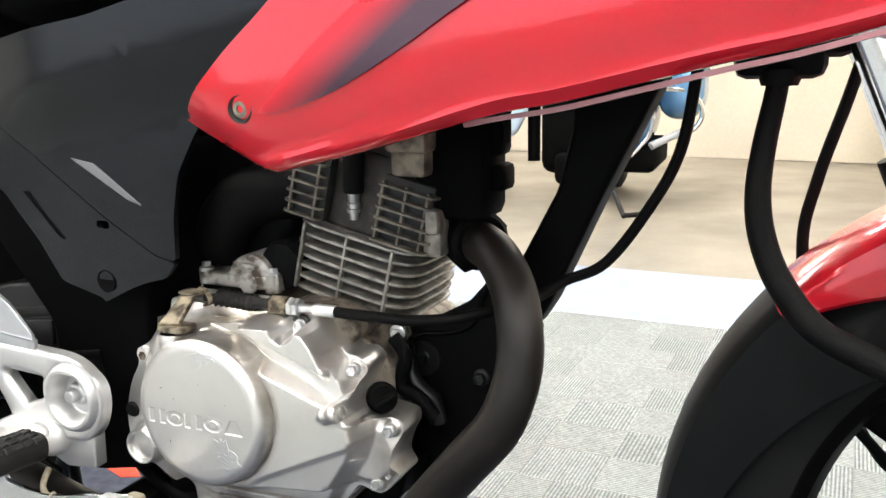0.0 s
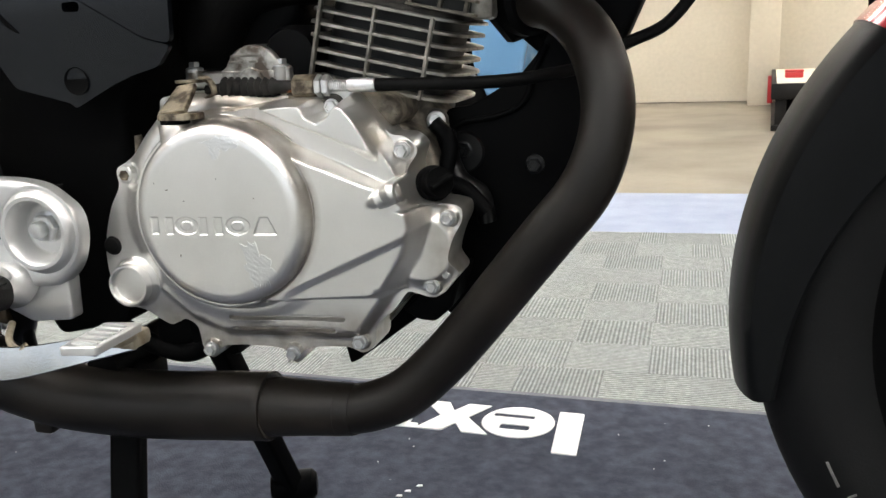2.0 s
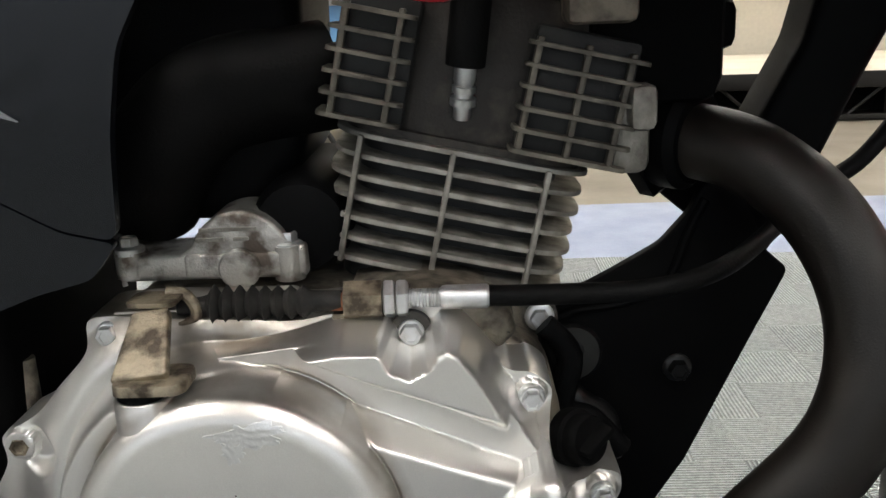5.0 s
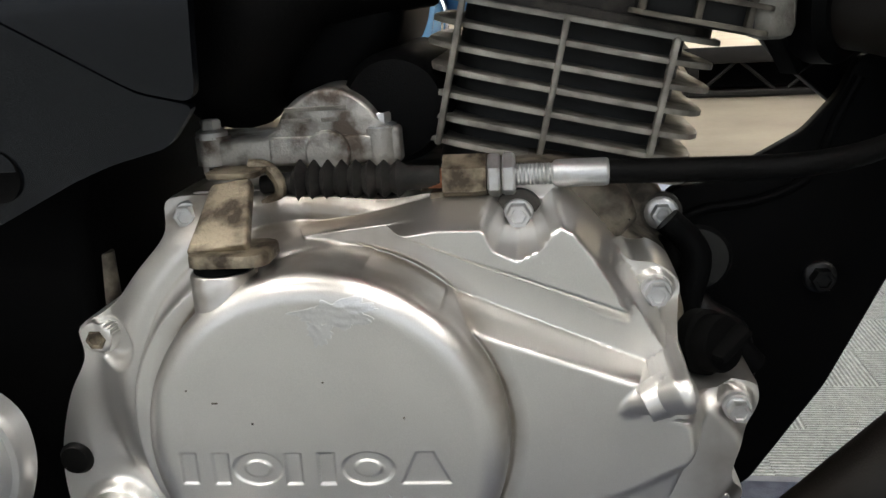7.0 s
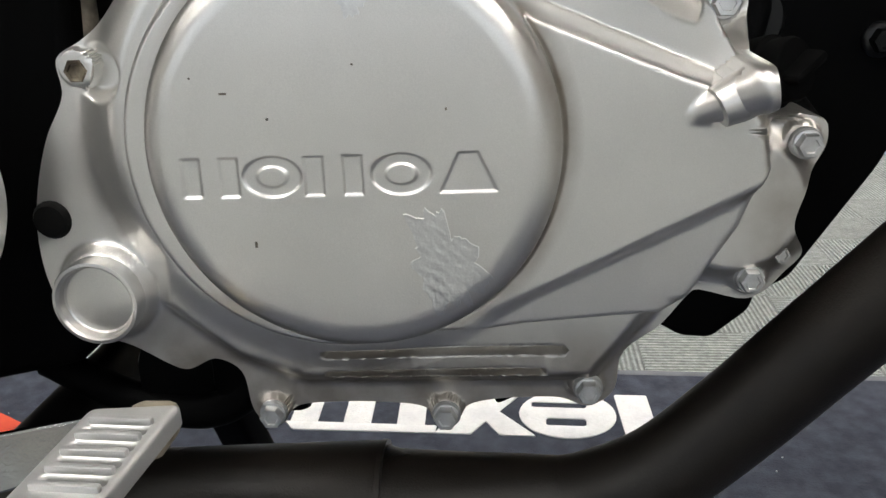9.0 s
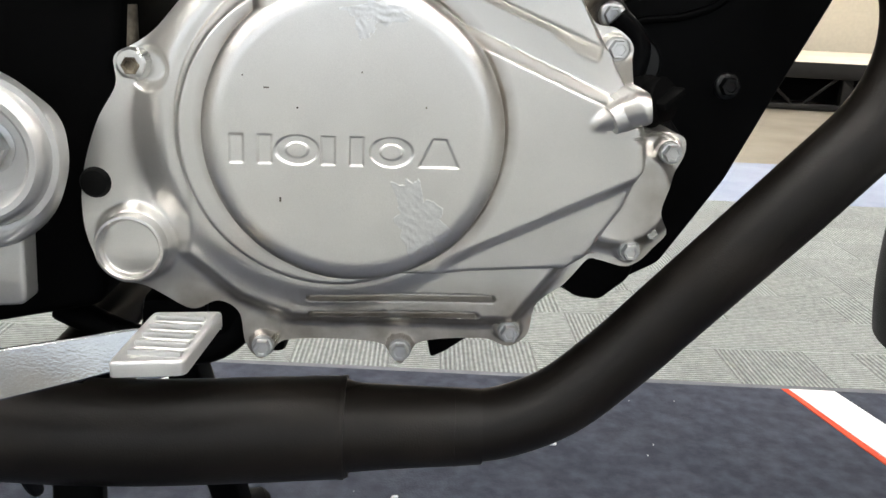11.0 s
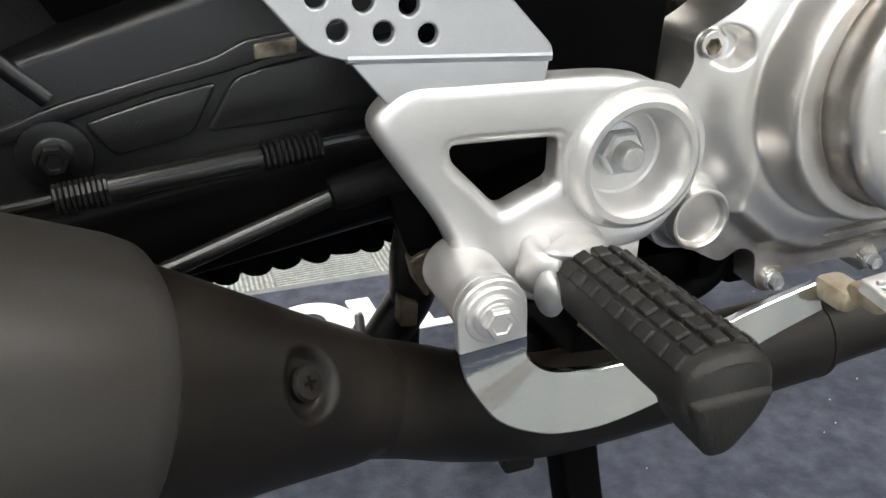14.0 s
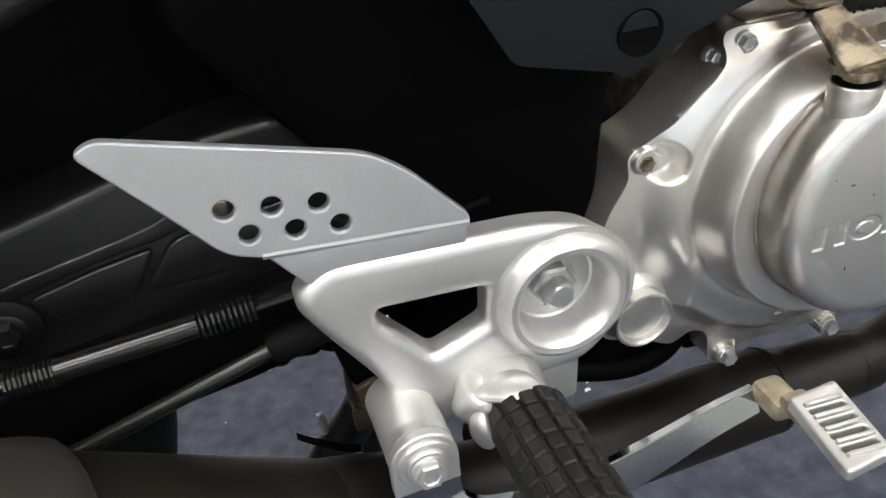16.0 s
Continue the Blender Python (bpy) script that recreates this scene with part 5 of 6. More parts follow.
# frame and engine plates
part("engine_plate", prism(rounded([(0.2495, 0.4555), (0.2375, 0.4660), (0.222, 0.505), (0.207, 0.500), (0.2005, 0.4860), (0.1870, 0.4705), (0.1650, 0.4580), (0.1500, 0.4500), (0.1330, 0.4480), (0.120, 0.4300), (0.115, 0.3500), (0.1165, 0.2990),
     (0.1270, 0.2880), (0.1350, 0.2830), (0.1470, 0.2910), (0.1710, 0.3040), (0.2030, 0.3540), (0.2310, 0.4160)], 0.004), 0.124, 0.130, 0.0015), M_FRAME, bike, "black engine mounting plate")
part("plate_rib", tube(curve([(0.131, 0.122, 0.431), (0.145, 0.122, 0.438), (0.170, 0.122, 0.442), (0.190, 0.122, 0.452), (0.199, 0.122, 0.475), (0.207, 0.122, 0.492)], 6), 0.0022, 10), M_FRAME, bike)
part("case_boss", join(lathe([(0.0165, -0.02), (0.0165, -0.004), (0.0140, -0.001), (0.010, -0.001)], (0.1440, 0.121, 0.4155), (0, -1, 0), 28),
     tube(curve([(0.133, 0.112, 0.432), (0.137, 0.112, 0.408), (0.145, 0.110, 0.395), (0.158, 0.112, 0.385), (0.162, 0.114, 0.365)], 6), 0.0075, 14)), M_BLACKGLOSS, bike, "black crankcase boss")
part("case_tail", prism(rounded([(0.030, 0.300), (0.110, 0.302), (0.112, 0.292), (0.050, 0.246), (0.042, 0.242)], 0.003), 0.120, 0.128, 0.0015), M_FRAME, bike, "black lower frame plate")
for bx, bz in ((0.197, 0.406), (0.144, 0.417)):
    part("plate_bolt", bolt(bx, 0.1235, bz, 0.0052, (0, -1, 0), 1.4, 0.007), M_BLACKGLOSS, bike, "black hexagon bolt")
part("oil_pipe", tube(curve([(0.128, 0.10, 0.440), (0.140, 0.098, 0.425), (0.136, 0.096, 0.400), (0.150, 0.098, 0.392), (0.165, 0.10, 0.375)], 6), 0.006, 12), M_PLASTIC, bike)
part("frame_downtube", prism(rounded([(0.272, 0.72), (0.372, 0.72), (0.336, 0.650), (0.288, 0.552), (0.250, 0.468), (0.235, 0.445), (0.212, 0.480), (0.226, 0.507), (0.255, 0.563), (0.266, 0.610)], 0.006), 0.138, 0.172, 0.006), M_FRAME, bike, "black frame downtube")
part("frame_gusset", prism(rounded([(0.150, 0.585), (0.190, 0.572), (0.200, 0.560), (0.190, 0.540), (0.196, 0.524), (0.218, 0.502), (0.215, 0.470), (0.180, 0.500), (0.150, 0.540)], 0.006), 0.150, 0.162, 0.003), M_FRAME, bike, "black frame gusset")
part("lower_case_guard", prism(rounded([(0.104, 0.304), (0.130, 0.332), (0.150, 0.335), (0.142, 0.308), (0.128, 0.296), (0.116, 0.297)], 0.003), 0.078, 0.12, 0.002), M_FRAME, bike, "black lower bracket")
part("frame_spine", join(prism(rounded([(-0.36, 0.66), (0.40, 0.75), (0.42, 0.70), (0.25, 0.64), (-0.02, 0.60), (-0.30, 0.60)], 0.01), 0.12, 0.19, 0.006)), M_FRAME, bike, "black frame spine")
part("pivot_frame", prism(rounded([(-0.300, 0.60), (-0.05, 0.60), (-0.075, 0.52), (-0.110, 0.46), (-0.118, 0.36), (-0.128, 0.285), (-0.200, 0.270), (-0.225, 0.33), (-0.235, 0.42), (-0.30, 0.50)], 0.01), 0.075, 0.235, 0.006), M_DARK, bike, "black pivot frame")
part("airbox", join(prism(rounded([(-0.10, 0.50), (-0.035, 0.487), (0.000, 0.492), (0.020, 0.52), (0.022, 0.61), (-0.08, 0.63), (-0.12, 0.56)], 0.012), 0.125, 0.225, 0.012)), M_PLASTIC, bike, "black airbox")
part("intake_boot", tube(curve([(-0.06, 0.13, 0.50), (-0.045, 0.115, 0.525), (-0.02, 0.12, 0.548), (0.03, 0.14, 0.555)], 6), 0.026, 20), M_RUBBER, bike, "black rubber intake boot")
part("pivot_tube", lathe([(0.005, -0.045), (0.005, 0.03)], (-0.114, 0.092, 0.405), (0, 0, 1), 16), M_CASE, bike)
part("drain_fitting", join(tube(curve([(-0.055, 0.085, 0.305), (-0.062, 0.082, 0.272), (-0.085, 0.085, 0.258), (-0.12, 0.09, 0.262), (-0.16, 0.10, 0.275)], 6), 0.008, 12),
     block(-0.062, 0.10, 0.283, 0.032, 0.05, 0.034, 0.008), block(-0.045, 0.095, 0.268, 0.018, 0.03, 0.018, 0.005), block(-0.09, 0.11, 0.272, 0.05, 0.05, 0.03, 0.008))
     , M_FRAME, bike, "black drain hose and fitting under the crankcase")


# side panel: a bent sheet with creases
def panel_y(x, z):
    y = 0.034
    y += 0.10 * max(0.0, 0.535 - z) ** 1.1
    y += 0.05 * max(0.0, -0.16 - x)
    crease = z - (0.600 + 0.21 * (x + 0.16))
    y -= 0.016 * min(max(crease / 0.045, 0), 1) * min(max((x + 0.24) / 0.08, 0), 1)
    y += 0.05 * max(0.0, x + 0.06)
    return y


def bent(x, z, y):
    return (x, panel_y(x, z) + y, z)


def panel_sheet(name, outline, mat_, label, thick=0.006, lift=0.0, holes=()):
    """A shell that follows the bend of the side panel, cut to an outline."""
    xs = [p[0] for p in outline]
    zs = [p[1] for p in outline]
    bm = bmesh.new()
    loop = [bm.verts.new((x, z, 0)) for x, z in ccw(outline)]
    edges = [bm.edges.new((loop[i], loop[(i + 1) % len(loop)])) for i in range(len(loop))]
    for hole in holes:
        ring = [bm.verts.new((x, z, 0)) for x, z in ccw(hole)]
        edges += [bm.edges.new((ring[i], ring[(i + 1) % len(ring)])) for i in range(len(ring))]
    bmesh.ops.triangle_fill(bm, edges=edges, use_beauty=True)
    for k in range(1, 26):
        x = min(xs) + (max(xs) - min(xs)) * k / 26
        bmesh.ops.bisect_plane(bm, geom=bm.verts[:] + bm.edges[:] + bm.faces[:], plane_co=(x, 0, 0), plane_no=(1, 0, 0))
    for k in range(1, 22):
        z = min(zs) + (max(zs) - min(zs)) * k / 22
        bmesh.ops.bisect_plane(bm, geom=bm.verts[:] + bm.edges[:] + bm.faces[:], plane_co=(0, z, 0), plane_no=(0, 1, 0))
    for v in bm.verts:
        v.co = Vector((v.co.x, panel_y(v.co.x, v.co.y) - lift, v.co.y))
    bmesh.ops.recalc_face_normals(bm, faces=bm.faces)
    if sum(f.normal.y for f in bm.faces) > 0:
        bmesh.ops.reverse_faces(bm, faces=bm.faces)
    bmesh.ops.solidify(bm, geom=bm.faces[:], thickness=thick)
    bm.verts.index_update()
    piece = [tuple(v.co) for v in bm.verts], [tuple(v.index for v in f.verts) for f in bm.faces]
    bm.free()
    return part(name, piece, mat_, bike, label, 30)


UPPER = rounded([(-0.40, 0.715), (-0.345, 0.706), (-0.292, 0.689), (-0.232, 0.684), (-0.095, 0.702), (0.06, 0.735), (0.10, 0.71), (0.040, 0.655), (0.000, 0.622), (-0.012, 0.606), (-0.030, 0.575),
                 (-0.036, 0.545), (-0.040, 0.503), (-0.060, 0.508), (-0.112, 0.539), (-0.170, 0.577), (-0.240, 0.622), (-0.40, 0.700)], 0.006)
LOWER = rounded([(-0.40, 0.6990), (-0.240, 0.6210), (-0.170, 0.5760), (-0.112, 0.5380), (-0.060, 0.5072), (-0.0405, 0.5020), (-0.052, 0.4880), (-0.074, 0.4825), (-0.0893, 0.4768), (-0.1240, 0.4605),
                 (-0.1280, 0.4645), (-0.173, 0.4760), (-0.195, 0.512), (-0.231, 0.5520), (-0.329, 0.6040), (-0.40, 0.6600)], 0.004)
panel = panel_sheet("side_panel", UPPER, M_PANEL, "charcoal plastic side panel")
SLOT = rounded(rect(-0.1205, 0.5275, -0.1065, 0.5345), 0.0030, 3)
panel_sheet("lower_side_panel", LOWER, M_PANEL, "charcoal plastic lower side panel", holes=[SLOT])
# thin pale sheet standing in for the panel's reflecting facet
panel_sheet("panel_facet", [(-0.141, 0.5870), (-0.116, 0.5830), (-0.068, 0.5500), (-0.082, 0.5545)], M_FACET, "reflection on a side panel facet, painted pale grey", 0.002, 0.0016)
for k in range(6):
    x0 = -0.352 + 0.0215 * k
    z0 = 0.7020 - 0.0075 * k
    panel_sheet("badge_bar", [(x0, z0 - 0.020), (x0 + 0.0165, z0 - 0.0255), (x0 + 0.0175, z0 - 0.006), (x0 + 0.002, z0)], M_WHITE, "white badge bar", 0.0012, 0.0012)
part("panel_recess", lathe([(0.010, -0.002), (0.010, 0.0015), (0.008, 0.0005)], (-0.119, 0.0385, 0.480), (0, -1, 0), 24), M_DARK, bike)
part("panel_slit", prism([(-0.205, 0.5560), (-0.168, 0.5190), (-0.160, 0.5150), (-0.200, 0.5560)], 0.034, 0.05, 0.0006), M_DARK, bike)


# red shroud: a lofted shell, edge rolled under
def shroud():
    low = curve([(-0.003, 0.621), (0.040, 0.602), (0.079, 0.5865), (0.105, 0.590), (0.160, 0.603), (0.253, 0.628), (0.300, 0.6365), (0.383, 0.656), (0.430, 0.6655), (0.490, 0.681)], 6)
    high = curve([(0.000, 0.6235), (0.018, 0.638), (0.035, 0.652), (0.060, 0.673), (0.103, 0.708), (0.20, 0.80), (0.30, 0.83), (0.40, 0.83), (0.45, 0.83), (0.50, 0.83)], 6)
    n, m = len(low) - 1, 24
    rows = []
    for j in range(m + 1):
        t = j / m
        row = []
        for i in range(n + 1):
            p = low[i] * (1 - t) + high[i] * t
            y = 0.022 - 0.014 * (1 - (1 - min(1, (p[1] - low[i][1]) / 0.05)) ** 2) + 0.10 * max(0, (p[1] - low[i][1] - 0.06)) - 0.02 * math.sin(min(1, i / n) * math.pi)
            d = (p[1] - low[i][1])
            if d < 0.012:
                y -= 0.004 * math.sin(d / 0.012 * math.pi) * min(max((i / n - 0.12) / 0.2, 0), 1)
            row.append((float(p[0]), y, float(p[1])))
        rows.append(row)
    verts = [p for row in [[(p[0], p[1] + 0.055, p[2] + 0.004) for p in rows[0]]] + [[(p[0], p[1] + 0.012, p[2] - 0.0005) for p in rows[0]]] + rows for p in row]
    w = n + 1
    faces = [(j * w + i, j * w + i + 1, (j + 1) * w + i + 1, (j + 1) * w + i) for j in range(m + 2) for i in range(n)]
    return verts, faces


SHROUD = shroud()
SKIN = np.array([p for p in SHROUD[0][2 * (len(SHROUD[0]) // 27):]])


def shroud_y(x, z):
    """Depth of the shroud's skin at a place on it."""
    d = np.hypot(SKIN[:, 0] - x, SKIN[:, 2] - z)
    k = np.argsort(d)[:5]
    w = 1 / (d[k] + 1e-4) ** 2
    return float((SKIN[k, 1] * w).sum() / w.sum())


red = part("tank_shroud", SHROUD, M_RED, bike, "glossy red tank shroud with a dark decal", 40)
tank_pts = lambda u, v: (0.02 + 0.52 * u, YC - 0.13 * math.sin(math.pi * min(1, 0.15 + u)) ** 0.5 * math.cos(math.pi * (v - 0.5)), 0.70 + 0.20 * math.sin(math.pi * u) ** 0.6 * math.sin(math.pi * v) + 0.02)
part("fuel_tank", join(grid_sheet(tank_pts, 20, 14), block(0.25, YC, 0.715, 0.46, 0.17, 0.03, 0.01)), M_RED, bike, "glossy red fuel tank")


decal_top = curve([(0.086, 0.6285), (0.119, 0.660), (0.150, 0.6860), (0.200, 0.720), (0.250, 0.742)], 5)
decal_low = curve([(0.100, 0.6275), (0.146, 0.6420), (0.195, 0.6670), (0.250, 0.700), (0.310, 0.726)], 5)
dec = []
for j in range(9):
    for i in range(len(decal_top)):
        p = decal_low[i] * (1 - j / 8) + decal_top[i] * j / 8
        dec.append((float(p[0]), shroud_y(p[0], p[1]) - 0.0022, float(p[1])))
w = len(decal_top)
part("shroud_decal", (dec, [(j * w + i, j * w + i + 1, (j + 1) * w + i + 1, (j + 1) * w + i) for j in range(8) for i in range(w - 1)]), M_DECAL, red, "dark blade-shaped decal")
part("shroud_bolt", join(lathe([(0.0100, -0.003), (0.0098, 0.0004), (0.0078, -0.0008), (0.0070, -0.002)], (0.0695, shroud_y(0.0695, 0.6310) - 0.0008, 0.6310), (0, -1, 0), 28)), M_BOOT, red, "dark bolt recess")
part("bolt_head", lathe([(0.0062, -0.004), (0.0062, -0.0004), (0.005, 0.0004), (0.0028, 0.0004), (0.0024, -0.001)], (0.0695, shroud_y(0.0695, 0.6310) - 0.0006, 0.6310), (0, -1, 0), 20), M_CASE, red, "brown bolt head")
# highlight under the shroud's edge, added as a thin pale strip
lipline = curve([(0.230, 0.020, 0.6205), (0.253, 0.018, 0.6250), (0.300, 0.017, 0.6325), (0.383, 0.017, 0.6520), (0.430, 0.018, 0.6620), (0.49, 0.02, 0.678)], 6)
part("shroud_lip", sweep(lipline, [(-0.006, -0.0016), (0.006, -0.0016), (0.006, 0.0016), (-0.006, 0.0016)], None, (0, 0, 1)), M_LIP, red, "highlight under the shroud's edge, painted as a pale strip")
part("shroud_inner", prism(rounded([(0.10, 0.605), (0.25, 0.640), (0.47, 0.690), (0.47, 0.74), (0.10, 0.70)], 0.006), 0.040, 0.075, 0.004), M_PLASTIC, bike, "black inner shroud")

# seat
part("seat", join(*[moved(lathe([(0.001, -0.09), (0.05, -0.085), (0.09, -0.05), (0.10, 0), (0.09, 0.05), (0.05, 0.085), (0.001, 0.09)], (0, 0, 0), (1, 0, 0), 28),
     Matrix.Translation((-0.53 + 0.105 * k, YC, 0.735 + 0.010 * abs(k - 2))) @ Matrix.Diagonal((1, 1.15, 0.52, 1))) for k in range(5)]), M_RUBBER, bike, "black ribbed seat", 60)
part("tail_frame", join(tube([(-0.25, 0.09, 0.66), (-0.75, 0.09, 0.74)], 0.014, 14), tube([(-0.25, 0.22, 0.66), (-0.75, 0.22, 0.74)], 0.014, 14)), M_FRAME, bike)


# wheels
def wheel(name, cx, cz, tyre_r, tyre_w, label):
    """A cast wheel with six spokes and its tyre."""
    w = part(name, lathe([(0.026, -0.045), (0.030, -0.040), (0.030, 0.040), (0.026, 0.045)], (cx, YC, cz), (0, -1, 0), 28), M_FRAME, bike, label)
    prof = [(0.215, -0.036), (0.222, -0.038), (0.224, -0.031), (0.205, -0.026), (0.1975, -0.012), (0.1975, 0.012), (0.205, 0.026), (0.224, 0.031), (0.222, 0.038), (0.215, 0.036)]
    pts = [Vector((r, h)) for r, h in prof]
    seg = 96
    verts = [(cx + p.x * math.cos(2 * math.pi * k / seg), YC - p.y, cz + p.x * math.sin(2 * math.pi * k / seg)) for k in range(seg) for p in pts]
    n = len(pts)
    faces = [(k * n + i, k * n + (i + 1) % n, ((k + 1) % seg) * n + (i + 1) % n, ((k + 1) % seg) * n + i) for k in range(seg) for i in range(n)]
    part("rim", (verts, faces), M_FRAME, w)
    prof = []
    hw = tyre_w / 2
    for k in range(25):
        t = math.pi * (k / 24 - 0.5)
        c, q = max(math.cos(t), 0.0), math.sin(t)
        prof.append((0.217 + (tyre_r - 0.217) * c ** 0.85, math.copysign(hw * min(1.0, abs(q) * 1.12) * (1 - 0.16 * (1 - c) ** 6), q)))
    n = len(prof)
    verts = [(cx + r * math.cos(2 * math.pi * k / seg), YC - h, cz + r * math.sin(2 * math.pi * k / seg)) for k in range(seg) for r, h in prof]
    faces = [(k * n + i, k * n + i + 1, ((k + 1) % seg) * n + i + 1, ((k + 1) % seg) * n + i) for k in range(seg) for i in range(n - 1)]
    tyre = part("tyre", (verts, faces), M_TYRE, w)
    grooves = []
    for k in range(30):
        for s in (-1, 1):
            a = 2 * math.pi * (k + 0.5 * (s > 0)) / 30
            path = []
            for q in range(6):
                t = s * (0.25 + 0.16 * q)
                aa = a + 0.035 * q
                r = tyre_r - 0.072 + 0.072 * math.cos(t) - 0.0006
                path.append((cx + r * math.cos(aa), YC - hw * math.sin(t), cz + r * math.sin(aa)))
            grooves.append(tube(path, 0.0016, 6))
    part("tread_groove", join(*grooves), M_DARK, w, "dark tread grooves")
    for k in range(6):
        a = 2 * math.pi * k / 6 + 0.38
        d = Vector((math.cos(a), 0, math.sin(a)))
        o = Vector((cx, YC, cz))
        part("spoke", sweep([o + d * 0.025, o + d * 0.07, o + d * 0.15, o + d * 0.195, o + d * 0.211], rounded([(-0.017, -0.014), (0.017, -0.014), (0.017, 0.014), (-0.017, 0.014)], 0.005, 3),
             [1.1, 0.95, 0.8, 1.0, 1.5], (0, 1, 0)), M_FRAME, w)
    return w


AX, AZ = 0.648, 0.293
front_wheel = wheel("front_wheel", AX, AZ, 0.2925, 0.088, "black cast front wheel with a black tyre")
for r, a, wide, high in ((0.262, 3.56, 0.0022, 0.010), (0.262, 3.60, 0.0022, 0.010), (0.257, 3.66, 0.007, 0.0018), (0.266, 3.66, 0.007, 0.0018), (0.262, 3.72, 0.0022, 0.010), (0.262, 3.78, 0.0022, 0.008)):
    part("tyre_mark", moved(block(0, 0, 0, wide, 0.0012, high, 0.0003, 1), Matrix.Translation((AX + r * math.cos(a), YC - 0.0435, AZ + r * math.sin(a))) @ pose(0, 0, 0, 8, -math.degrees(a), 0)), M_MARK, front_wheel, "faint grey moulded mark")
wheel("rear_wheel", -0.634, 0.305, 0.292, 0.10, "black cast rear wheel with a black tyre")
part("brake_disc", lathe([(0.065, -0.002), (0.118, -0.002), (0.120, 0), (0.118, 0.002), (0.065, 0.002)], (AX, 0.098, AZ), (0, -1, 0), 60), M_ZINC, front_wheel, "bare steel brake disc")


# front fender: an arch with side skirts
def fender(a0, a1, skirt, lift=0.0):
    rows, n = 40, 22
    verts = []
    for inner in (0, 1):
        for i in range(rows + 1):
            t = i / rows
            a = a0 + (a1 - a0) * t
            for j in range(n + 1):
                s = (j / n - 0.5) * 2
                width = 0.056
                drop = skirt(t)
                c = abs(s)
                if c < 0.62:
                    y, d = width * (s / 0.62) * 0.93, 0.010 * (c / 0.62) ** 2.5
                else:
                    q = (c - 0.62) / 0.38
                    y, d = math.copysign(width * (0.93 + 0.07 * min(1, q * 3)), s), 0.010 + q * drop
                r = 0.311 + lift - d - 0.003 * inner
                y *= 1 - 0.05 * inner
                verts.append((AX + r * math.cos(a), YC + y, AZ + r * math.sin(a)))
    w = n + 1
    size = w * (rows + 1)
    faces = []
    for inner in (0, 1):
        o = inner * size
        faces += [(o + i * w + j, o + i * w + j + 1, o + (i + 1) * w + j + 1, o + (i + 1) * w + j) for i in range(rows) for j in range(n)]
    ring = [j for j in range(w)] + [i * w + n for i in range(1, rows + 1)] + [rows * w + j for j in range(n - 1, -1, -1)] + [i * w for i in range(rows - 1, 0, -1)]
    faces += [(ring[k], ring[(k + 1) % len(ring)], ring[(k + 1) % len(ring)] + size, ring[k] + size) for k in range(len(ring))]
    return verts, faces


A_SEAM, A_TIP, A_FRONT = radians(138.5), radians(190.5), radians(38)
fend = part("front_fender", fender(A_FRONT, A_SEAM, lambda t: 0.008 + 0.052 * min(1, (1 - t) / 0.26) * min(1, 0.6 + t)), M_RED, bike, "glossy red front mudguard")
part("fender_extension", fender(A_SEAM - 0.05, A_TIP, lambda t: 0.060 * (1 - t) ** 0.9 + 0.012, -0.0015), M_FENDER, fend, "matt black mudguard extension")
# forks
for yy in (YC - 0.088, YC + 0.088):
    top, low = Vector((0.397, yy, 0.84)), Vector((0.626, yy, 0.293))
    d = (low - top)
    joint = top + d * 0.475
    part("fork_tube", tube([top, joint], 0.0152, 32), M_CHROME, bike, "polished chrome fork tube")
    part("fork_slider", join(tube([joint - d * 0.015, joint + d * 0.02, joint + d * 0.022, low], [0.0235, 0.0235, 0.0215, 0.0205], 28), block(low.x, yy, low.z, 0.05, 0.036, 0.05, 0.01)), M_FRAME, bike, "black fork slider")
part("axle_bolt", bolt(0.645, YC - 0.112, AZ, 0.010), M_ZINC, bike)
part("lower_yoke", join(block(0.440, YC, 0.735, 0.06, 0.22, 0.035, 0.01), block(0.415, 0.10, 0.662, 0.055, 0.05, 0.030, 0.008), block(0.435, 0.10, 0.680, 0.05, 0.05, 0.04, 0.01)), M_PLASTIC, bike, "black lower fork yoke")
# brake hose, cables
HOSE = curve([(0.416, 0.085, 0.668), (0.414, 0.083, 0.640), (0.409, 0.078, 0.605), (0.4075, 0.072, 0.575), (0.4125, 0.066, 0.547), (0.426, 0.060, 0.519), (0.4500, 0.052, 0.494), (0.4960, 0.040, 0.4765), (0.520, 0.036, 0.466)], 8)
hose = part("brake_hose", tube(HOSE, np.interp(np.linspace(0, 1, len(HOSE)), [0, 0.15, 0.45, 0.7, 1], [0.0068, 0.0070, 0.0086, 0.0090, 0.0090]), 20), M_RUBBER, bike, "black sleeved brake hose")
part("hose_boot", lathe([(0.011, 0), (0.0125, 0.004), (0.0125, 0.010), (0.008, 0.016)], (0.4155, 0.084, 0.643), (0, 0, 1), 24), M_RUBBER, hose)
part("hose_clip", join(lathe([(0.011, -0.006), (0.0115, 0), (0.011, 0.006)], (0.4985, 0.0395, 0.4755), (0.9, -0.2, -0.35), 20), block(0.506, 0.050, 0.470, 0.026, 0.02, 0.018, 0.004)), M_PLASTIC, bike, "black hose clip")
part("hose_bracket", tube(curve([(0.548, 0.050, 0.505), (0.528, 0.046, 0.520), (0.507, 0.044, 0.510), (0.503, 0.043, 0.488), (0.520, 0.045, 0.468)], 8), 0.0095, 16), M_FRAME, bike, "black bent hose bracket")
